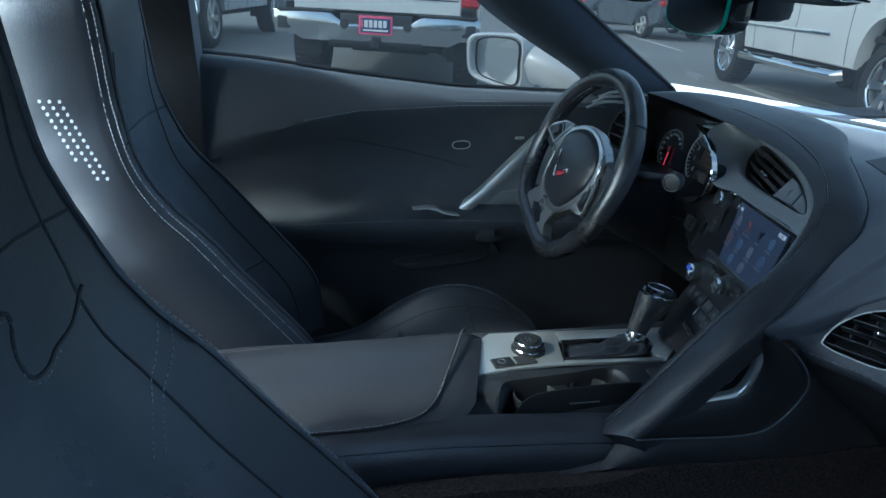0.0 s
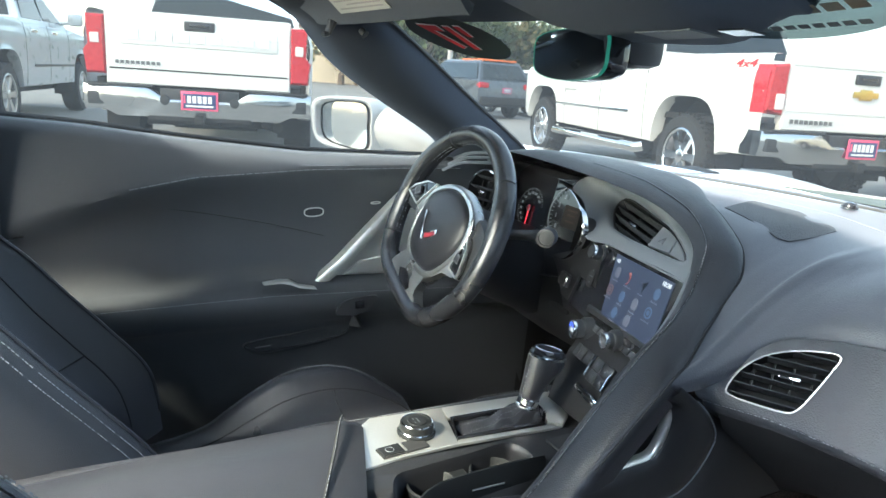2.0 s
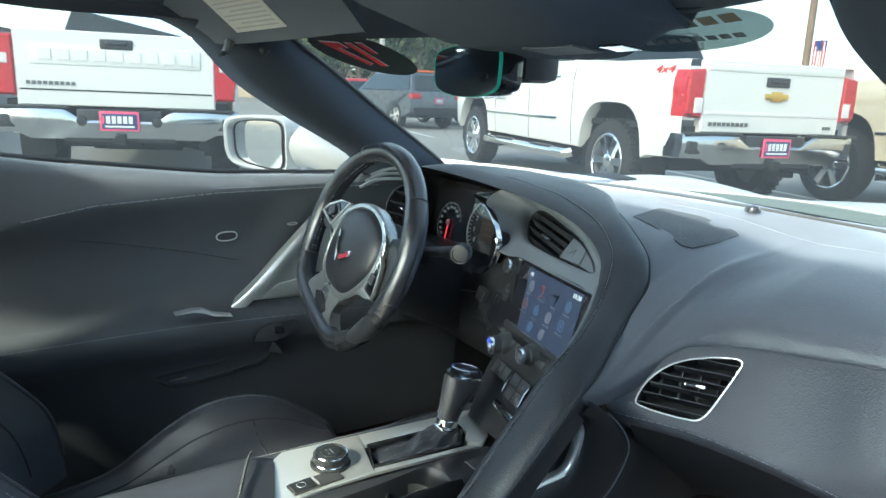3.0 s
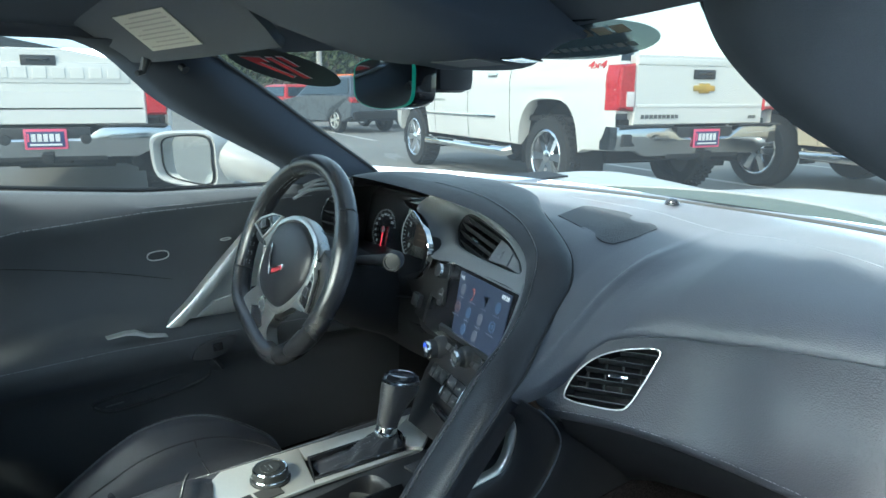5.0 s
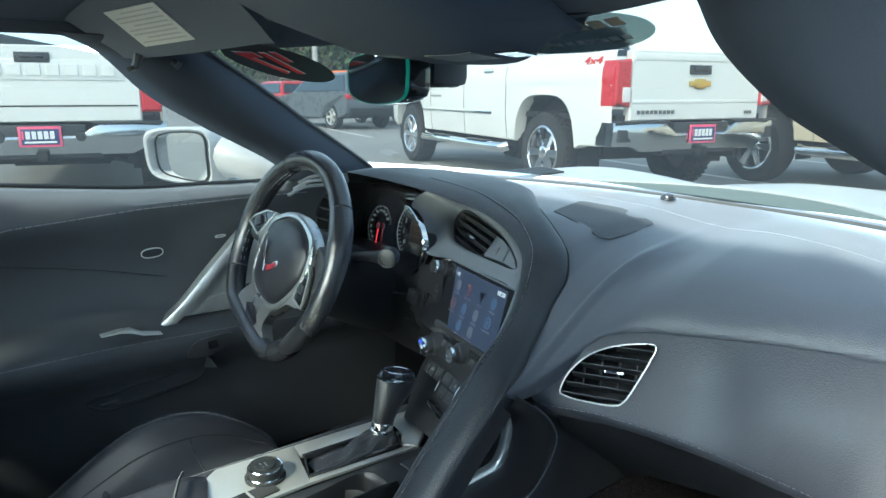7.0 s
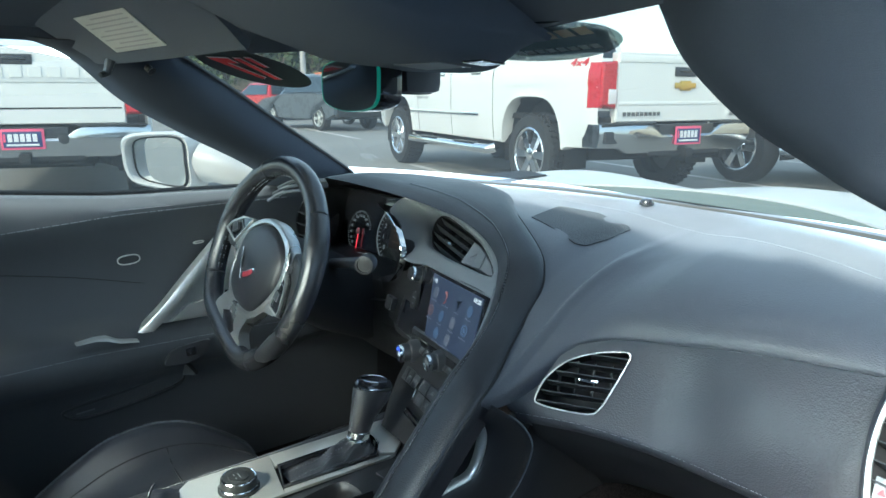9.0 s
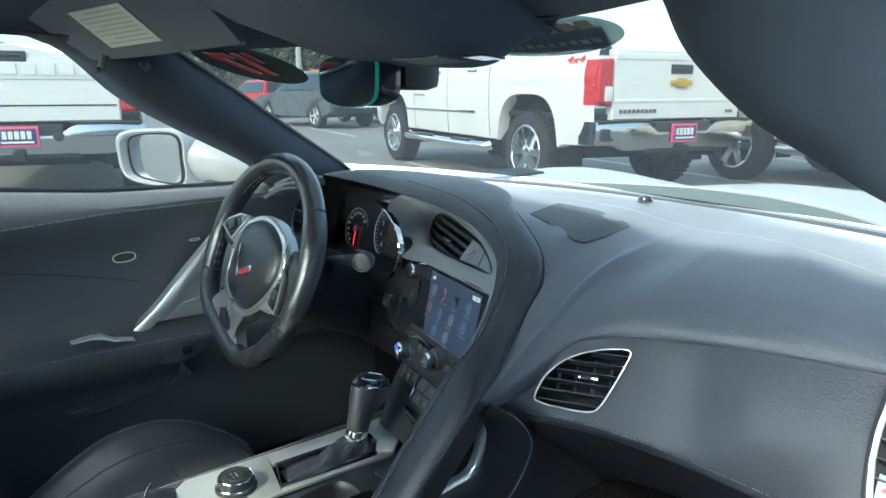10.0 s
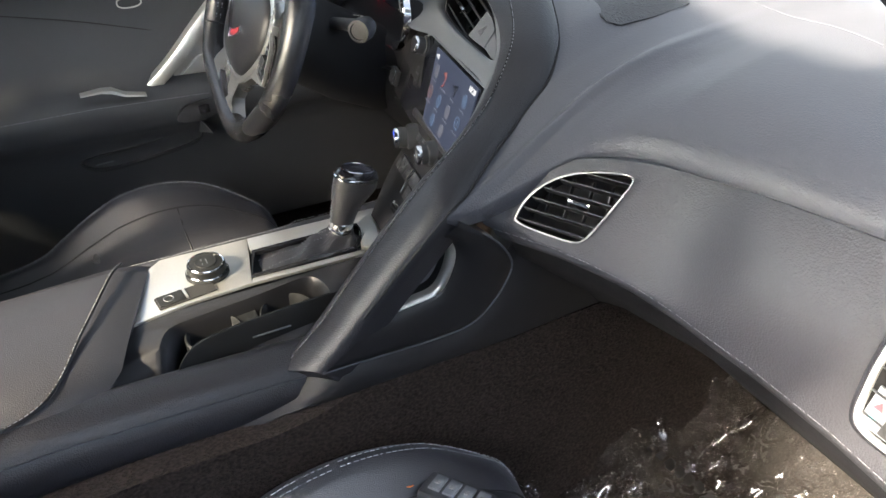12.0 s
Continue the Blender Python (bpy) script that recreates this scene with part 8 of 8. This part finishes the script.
    if not newer:
        for i in range(3):
            box(bm, (tail - 0.041, -0.62 - 0.035 * i, z0 + 0.065), (0.006, 0.024, 0.030))
    part("badge_bars", bm, BADGE, tg, smooth=0)
    # rear lamps
    for sg in (-1, 1):
        bm = bmesh.new()
        zt0, zt1 = (0.90 + L, 1.32 + L) if not newer else (0.86 + L, 1.36 + L)
        prof2 = [(hw + 0.008, zt0), (0.975, zt0 + 0.03), (0.972, zt0 + 0.24), (0.960, zt1 - 0.02), (hw + 0.008, zt1)] if not newer else [(hw + 0.006, zt0), (0.96, zt0), (0.985, zt0 + 0.19), (0.94, zt0 + 0.25), (0.95, zt1), (hw + 0.006, zt1)]
        loft(bm, [[(tail + 0.13, sg * (y + 0.004), z) for y, z in prof2], [(tail - 0.02, sg * (y - 0.004), z) for y, z in prof2], [(tail - 0.045, sg * lerp(0.88, y, 0.86), lerp((zt0 + zt1) / 2, z, 0.92)) for y, z in prof2]])
        lamp = part("rear_lamp", bm, RED_LENS, t, "red rear lamp", 30)
        bm = bmesh.new()
        if not newer:
            box(bm, (tail - 0.045, sg * 0.855, zt0 + 0.11), (0.016, 0.085, 0.13), None, 0.006)
        else:
            box(bm, (tail - 0.045, sg * 0.875, zt0 + 0.30), (0.016, 0.075, 0.085), None, 0.006)
        part("reverse_lens", bm, CLEAR_LENS, lamp, "clear reversing lens")
        bm = bmesh.new()
        if not newer:
            loft(bm, [[(x, sg * (skin(x, z) + 0.005), z) for z in np.linspace(zt0 + 0.012, zt1 - 0.012, 12)] + [(x, sg * 0.93, zt1 - 0.012), (x, sg * 0.93, zt0 + 0.012)] for x in np.linspace(tail - 0.018, tail + 0.125, 8)])
            part("lamp_side", bm, RED_LENS, lamp)
        else:
            bm.free()
    # rear bumper in pressed bright steel
    bx = tail - 0.12
    bm = bmesh.new()
    zc = 0.66 + L

    def bar(y):
        """Section of the bumper at y."""
        a = abs(y)
        dip = 0.10 * (1 if a < 0.30 else max(0.0, 1 - (a - 0.30) / 0.14))
        top = zc + 0.105 - dip
        bot = zc - 0.155 + (0.05 if a > 0.75 else 0.0)
        back = bx + 0.07 * max(0.0, (a - 0.70) / 0.3) ** 1.5
        return [(back + 0.10, y, top), (back + 0.01, y, top), (back, y, top - 0.02), (back + 0.001, y, zc - 0.02), (back + 0.022, y, bot), (back + 0.10, y, bot)]
    wrap = lambda s: [(x + 0.14, s * 0.985, z) for x, y, z in bar(s * 1.0)]
    loft(bm, [wrap(-1)] + [bar(y) for y in (-0.985, -0.9, -0.8, -0.7, -0.6, -0.45, -0.38, -0.30, -0.15, 0, 0.15, 0.30, 0.38, 0.45, 0.6, 0.7, 0.8, 0.9, 0.985)] + [wrap(1)])
    bp = part("rear_bumper", bm, BUMPER, t, "bright chromed rear step bumper", 35)
    bm = bmesh.new()
    for sg in (-1, 1):
        box(bm, (bx + 0.055, sg * 0.68, zc + 0.112), (0.13, 0.56, 0.018), None, 0.004)
        box(bm, (bx + 0.066, sg * 0.87, zc - 0.01), (0.08, 0.15, 0.11), None, 0.012)
    box(bm, (bx + 0.06, 0, zc + 0.02), (0.10, 0.68, 0.16), None, 0.01)
    part("step_pad", bm, PLASTIC, bp, "black step pads and plate recess")
    bm = bmesh.new()
    box(bm, (bx + 0.01, 0, 0.50 + L), (0.10, 0.085, 0.085), None, 0.01)
    box(bm, (bx + 0.08, 0, 0.50 + L), (0.12, 0.9, 0.05), None, 0.01)
    part("tow_bar", bm, DARK, t, "dark tow receiver")
    plate_board(bp, basis((bx - 0.008, 0.0, zc - 0.005 + (0.01 if newer else 0.0)), (0, -1, 0), (0, 0, 1)))
    if newer:
        for yy in (0.30, -0.30):
            bm = bmesh.new()
            lathe(bm, [(0.0001, 0.02), (0.04, 0.018), (0.045, 0.0)], basis((bx + 0.01, yy, zc + 0.0), (0, -1, 0), (0, 0, 1)), 16)
            part("socket", bm, PLASTIC, bp, "round black trailer socket")
    # sides: handles, moulding, step, mirrors, marks
    for sg in (-1, 1):
        for x in (1.16, 2.12):
            bm = bmesh.new()
            box(bm, (x, sg * (W - 0.015), rail - 0.13), (0.24, 0.045, 0.048), None, 0.014)
            part("door_handle", bm, CHROME, t, "bright door handle")
        bm = bmesh.new()
        box(bm, (2.1, sg * (W + 0.002), 0.80 + L), (2.05, 0.02, 0.035), None, 0.006)
        part("side_moulding", bm, CHROME if not newer else PLASTIC, t, "slim side moulding")
        for x in (0.76, 1.82, 2.86):
            bm = bmesh.new()
            tube(bm, [(x, sg * (skin(x, z) - 0.001), z) for z in np.linspace(low + 0.03, rail - 0.03, 14)], 0.005, 5)
            part("door_gap", bm, DARK, t, smooth=0)
        if step:
            bm = bmesh.new()
            tube(bm, [(0.68, sg * 1.0, 0.44 + L), (0.72, sg * 1.06, 0.42 + L), (2.95, sg * 1.06, 0.42 + L), (3.0, sg * 1.0, 0.44 + L)], 0.055, 10)
            sp = part("side_step", bm, CHROME, t, "bright tubular side step")
            for x in (1.3, 2.35):
                bm = bmesh.new()
                box(bm, (x, sg * 1.06, 0.475 + L), (0.5, 0.09, 0.016), None, 0.006)
                part("step_tread", bm, PLASTIC, sp)
        bm = bmesh.new()
        box(bm, (2.78, sg * 1.14, rail + 0.13), (0.14, 0.22, 0.20), None, 0.05)
        tube(bm, [(2.78, sg * 0.92, rail + 0.05), (2.78, sg * 1.08, rail + 0.09)], 0.03, 8)
        part("wing_mirror", bm, paint, t, "painted wing mirror")
        rn = ar - 0.02
        for cx in (0.0, wb):
            bm = bmesh.new()
            loft(bm, [[(cx + rr * math.copysign(abs(math.cos(a)) ** 0.62, math.cos(a)), sg * y, cz + 0.02 + rr * math.copysign(abs(math.sin(a)) ** 0.62, math.sin(a))) for a in np.linspace(-0.1, math.pi + 0.1, 20)] for rr, y in ((rn + 0.02, W - 0.06), (rn, W - 0.34), (0.02, W - 0.36))], False)
            part("wheel_liner", bm, DARK, t, "dark wheel arch liner")
        for cx in (0.0, wb):
            wheel(t, (cx, sg * 0.86, R), R, 0.28, sg, lugs, CHROME if not newer else SATIN, 6)
    if not newer:
        bm = bmesh.new()
        part_m = basis((-0.80, skin(-0.8, rail - 0.09) + 0.004, rail - 0.09), (-1, 0, 0), (0, 0, 1))
        for sg in (1,):
            ob = text_mesh("side_mark", "4x4", 0.095, part_m @ Matrix(((1, 0.55, 0, 0), (0, 1, 0, 0), (0, 0, 1, 0), (0, 0, 0, 1))), RED_MARK, t, 0.004, 1.9, 0.001)
        bm.free()
        bm = bmesh.new()
        for i in range(9):
            box(bm, (2.86 - 0.042 * i - 0.0, W - 0.003, 0.98 + L), (0.028, 0.008, 0.030))
        part("badge_bars", bm, BADGE, t, smooth=0)
    return t


def road_car(label, paint, lamp=True, kind="crossover", band=None):
    """A five-door car or saloon; x runs forward from the rear axle, y to its left."""
    t = thing("parked_car", label, "car", "far parked cars")
    hi = kind == "crossover"
    wb = 2.65
    R = 0.34 if hi else 0.32
    H = 1.56 if hi else 1.42
    belt = 1.02 if hi else 0.92
    W = 0.92
    tail, nose = -0.85, wb + 0.88
    prof = [(tail, 0.45), (tail - 0.03, 0.75), (tail + 0.02, belt), (1.0, belt + 0.02), (2.0, belt - 0.02), (nose - 0.35, belt - 0.16), (nose, 0.70), (nose - 0.03, 0.40)]
    prof += list(reversed(arch(wb, R + 0.06, 0.30, 10, R))) + list(reversed(arch(0, R + 0.06, 0.30, 10, R)))
    bm = bmesh.new()
    rings = []
    for y, ins in ((-W, 0.03), (-W + 0.05, 0.0), (W - 0.05, 0.0), (W, 0.03)):
        ring = []
        for x, z in prof:
            ring.append((lerp(x, 1.2, ins * 0.5), y, lerp(z, 0.7, ins * 2)))
        rings.append(ring)
    rows = [[bm.verts.new(p) for p in r] for r in rings]
    k = len(prof)
    for a, b in zip(rows, rows[1:]):
        for i in range(k):
            bm.faces.new((a[i], a[(i + 1) % k], b[(i + 1) % k], b[i]))
    bm.faces.new(rows[0])
    bm.faces.new(rows[-1])
    bmesh.ops.triangulate(bm, faces=[f for f in bm.faces if len(f.verts) > 4])
    part("body", bm, paint, t, "painted car body", 40)
    bm = bmesh.new()
    r0 = tail + (0.10 if hi else 0.45)
    sec = [[(r0 - 0.05, -W + 0.04, belt), (r0 - 0.05, W - 0.04, belt), (2.15, W - 0.04, belt - 0.03), (2.15, -W + 0.04, belt - 0.03)],
           [(r0 + 0.28, -0.66, H - 0.04), (r0 + 0.28, 0.66, H - 0.04), (1.45, 0.66, H - 0.04), (1.45, -0.66, H - 0.04)],
           [(r0 + 0.36, -0.58, H), (r0 + 0.36, 0.58, H), (1.30, 0.58, H), (1.30, -0.58, H)]]
    loft(bm, sec)
    part("roof", bm, paint, t, "painted roof", 30)
    if band:
        bm = bmesh.new()
        box(bm, (r0 + 0.85, 0, H + 0.012), (1.15, 1.10, 0.05), None, 0.02)
        part("roof_panel", bm, band, t, "orange roof panel")
    bm = bmesh.new()
    for sg in (-1, 1):
        loft(bm, [[(r0 + 0.08, sg * 0.872, belt + 0.05), (1.98, sg * 0.872, belt + 0.02), (1.42, sg * 0.694, H - 0.09), (r0 + 0.34, sg * 0.694, H - 0.09)], [(r0 + 0.08, sg * 0.885, belt + 0.05), (1.98, sg * 0.885, belt + 0.02), (1.42, sg * 0.71, H - 0.09), (r0 + 0.34, sg * 0.71, H - 0.09)]])
    part("side_glass", bm, TINT_GLASS, t, "dark side windows", 20)
    bm = bmesh.new()
    loft(bm, [[(r0 - 0.025, -0.74, belt + 0.06), (r0 - 0.025, 0.74, belt + 0.06), (r0 + 0.24, 0.60, H - 0.10), (r0 + 0.24, -0.60, H - 0.10)], [(r0 - 0.05, -0.74, belt + 0.06), (r0 - 0.05, 0.74, belt + 0.06), (r0 + 0.22, 0.60, H - 0.10), (r0 + 0.22, -0.60, H - 0.10)]])
    part("rear_glass", bm, TINT_GLASS, t, "dark rear window", 20)
    for sg in (-1, 1):
        bm = bmesh.new()
        box(bm, (tail + 0.05, sg * 0.76, belt - 0.12), (0.20, 0.32, 0.15), None, 0.04)
        part("rear_lamp", bm, RED_LENS, t, "red rear lamp")
    bm = bmesh.new()
    box(bm, (tail - 0.01, 0, 0.48), (0.12, 1.7, 0.22), None, 0.05)
    part("rear_bumper", bm, DARK, t, "black lower bumper")
    plate_board(t, basis((tail - 0.05, 0, 0.78), (0, -1, 0), (0, 0, 1)), 0.30, 0.15)
    for cx in (0, wb):
        for sg in (-1, 1):
            wheel(t, (cx, sg * 0.80, R), R, 0.22, sg, 0, SATIN, 5)
    return t


def place(ob, x, y, deg):
    ob.matrix_basis = pose(x, y, 0, 0, 0, deg)
    return ob


def tree(name, label, x, y, h, spread, material, seed, palm=False):
    t = thing(name, label, "palm tree" if palm else "tree", at=(x, y, 0))
    rnd = random.Random(seed)
    bm = bmesh.new()
    if palm:
        tube(bm, spline([(x, y, 0), (x + 0.15, y, h * 0.4), (x + 0.05, y, h * 0.85)], 6), [0.22] + [0.17] * 11 + [0.15], 10)
        part("trunk", bm, BARK, t, "grey-brown palm trunk")
        bm = bmesh.new()
        for k in range(34):
            a, e = rnd.uniform(0, 6.28), rnd.uniform(-0.5, 1.3)
            ln = spread * rnd.uniform(0.7, 1.0)
            base = Vector((x + 0.05, y, h * 0.86))
            pts = [base + Vector((math.cos(a) * math.cos(e), math.sin(a) * math.cos(e), math.sin(e))) * ln * s + Vector((0, 0, -0.9 * ln * s * s * 0.6)) for s in np.linspace(0, 1, 9)]
            for i in range(1, 9):
                d = (pts[i] - pts[i - 1]).normalized()
                s = d.cross(Vector((0, 0, 1))).normalized()
                for sg in (-1, 1):
                    for q in (0, 0.5):
                        p = pts[i - 1].lerp(pts[i], q)
                        tip = p + s * sg * 0.42 * spread / 2.2 + d * 0.25 - Vector((0, 0, 0.16))
                        bm.faces.new([bm.verts.new(v) for v in (p, p + d * 0.07, tip)])
        tagged(part("crown", bm, material, t, "drooping fan leaves", 0), kind="")
        return t
    tube(bm, spline([(x, y, 0), (x + 0.1, y, h * 0.25), (x - 0.1, y + 0.1, h * 0.5)], 4), [0.28, 0.26, 0.24, 0.23, 0.22, 0.2, 0.18, 0.16, 0.12], 8)
    limbs = []
    for k in range(7):
        a = rnd.uniform(0, 6.28)
        e = Vector((x + spread * 0.6 * math.cos(a), y + spread * 0.6 * math.sin(a), h * rnd.uniform(0.5, 0.9)))
        limbs.append(e)
        tube(bm, [(x, y, h * rnd.uniform(0.2, 0.4)), ((x + e.x) / 2, (y + e.y) / 2, (h * 0.35 + e.z) / 2 + 0.3), e], [0.12, 0.08, 0.03], 6)
    part("trunk", bm, BARK, t, "brown trunk with limbs")
    bm = bmesh.new()
    for k in range(1500):
        c = rnd.choice(limbs)
        p = c + Vector((rnd.gauss(0, spread * 0.30), rnd.gauss(0, spread * 0.30), rnd.gauss(0, h * 0.12)))
        s = rnd.uniform(0.10, 0.28)
        n = Vector((rnd.uniform(-1, 1), rnd.uniform(-1, 1), rnd.uniform(-0.3, 1))).normalized()
        u = n.orthogonal().normalized() * s
        w = n.cross(u).normalized() * s * 0.6
        bm.faces.new([bm.verts.new(v) for v in (p + u, p + w, p - u, p - w)])
    part("crown", bm, material, t, "uneven leafy crown", 0)
    return t


def flagpole(x, y):
    t = thing("flagpole", "white pole with striped flag hanging from it", "flagpole", at=(x, y, 0))
    bm = bmesh.new()
    tube(bm, [(x + 0.2, y, 0), (x, y, 5.0), (x - 0.1, y, 5.95)], [0.14, 0.11, 0.07], 10)
    part("pole", bm, FLAG_WHITE, t, "white pole")
    for m_, sel in ((FLAG_RED, 0), (FLAG_WHITE, 1)):
        bm = bmesh.new()
        for i in range(sel, 9, 2):
            loft(bm, [[(x - 0.36 + 0.085 * i + dx, y - 0.15 + 0.04 * math.sin(i + z), z) for dx in (0, 0.085)] + [(x - 0.36 + 0.085 * i + dx, y - 0.14 + 0.04 * math.sin(i + z), z) for dx in (0.085, 0)] for z in np.linspace(3.3, 4.9, 6)])
        part("stripes", bm, m_, t, smooth=0)
    bm = bmesh.new()
    box(bm, (x + 0.02, y - 0.17, 4.62), (0.76, 0.012, 0.56))
    part("canton", bm, FLAG_BLUE, t, smooth=0)
    return t


# ---- building the place ----
cabin_shell()
windscreen()
car_body()
dashboard()
steering_wheel()
centre_console()
drv = seat("driver_seat", -0.355, 0.0, 0.0, "black leather sports seat with stitched bolsters, driver side")
perforated_panel(drv, -0.355)
seat("passenger_seat", 0.335, 0.055, 0.05, "black leather sports seat with stitched bolsters, passenger side")
driver_door()
door_mirror()
rear_view_mirror()
overhead()
for side in (-1, 1):
    sun_visor(side)
stickers()
key_fob()
floor_film()

place(pickup("white crew cab pickup with all-terrain tyres and 4x4 mark", False, PAINT), -4.305, 5.615, 168.4)
t2 = pickup("white newer pickup with large pressed tailgate", True, PAINT, step=False)
place(t2, -6.115 - 1.08 * 0.968, 0.306 + 1.08 * 0.25, 165.8)
place(pickup("silver-white pickup parked beside the white one", True, SILVER_PAINT, step=False, lugs=0), -10.3, -2.6, 168.0)
place(pickup("beige pickup parked beyond the white pickup", False, BEIGE_PAINT, step=True, lugs=0), 0.06, 7.5, 168.0)
place(road_car("dark grey crossover with orange roof band", GREY_PAINT, kind="crossover", band=ORANGE), -16.8, 9.35, 185.0)
place(road_car("bright red saloon parked in the far row", RED_PAINT, kind="saloon"), -24.6, 11.0, 185.0)
place(road_car("bright blue saloon parked in the far row", mat("blue_paint", (0.02, 0.10, 0.42), 0.3, vary=0.03, coat=0.6), kind="saloon"), -29.5, 14.2, 185.0)
place(road_car("white saloon parked beyond the crossover", PAINT, kind="saloon"), -17.3, 12.2, 185.0)

bm = bmesh.new()
box(bm, (0, 0, 1.2), (60, 0.4, 2.4), pose(-44, 30, 0, 0, 0, 55), 0.02)
tagged(part("wall_far", bm, TAN_WALL), "long low tan boundary wall", "wall", kind="structure")
rnd = random.Random(11)
for k in range(14):
    a = lerp(-73, -55, k / 13)
    r = rnd.uniform(46, 60)
    tree("tree", "green and ochre leafy tree beyond the lot", r * math.sin(radians(a)), r * math.cos(radians(a)), rnd.uniform(4.5, 7.0), rnd.uniform(2.2, 3.4), LEAF if k % 3 else LEAF_DRY, 40 + k)
tree("palm_tree", "tall palm with ragged crown", -34.0, 28.0, 8.5, 2.2, LEAF_DRY, 5, True)
tree("palm_tree", "tall palm with ragged crown", -40.0, 22.0, 8.0, 2.0, LEAF, 6, True)
flagpole(-23.5, 40.0)
for x, y, m_ in ((-30.0, 14.5, POLE), (-24.3, 40.0, WOOD_POLE)):
    t = thing("street_lamp" if m_ is POLE else "utility_pole", "tall slim pole at the lot edge", "pole", at=(x, y, 0))
    bm = bmesh.new()
    tube(bm, [(x, y, 0), (x, y, 9.5)] if m_ is POLE else [(x, y, 0), (x - 0.02, y, 3.5), (x - 0.10, y, 9.0)], [0.14, 0.09] if m_ is POLE else [0.24, 0.22, 0.19], 10)
    part("mast", bm, m_, t)
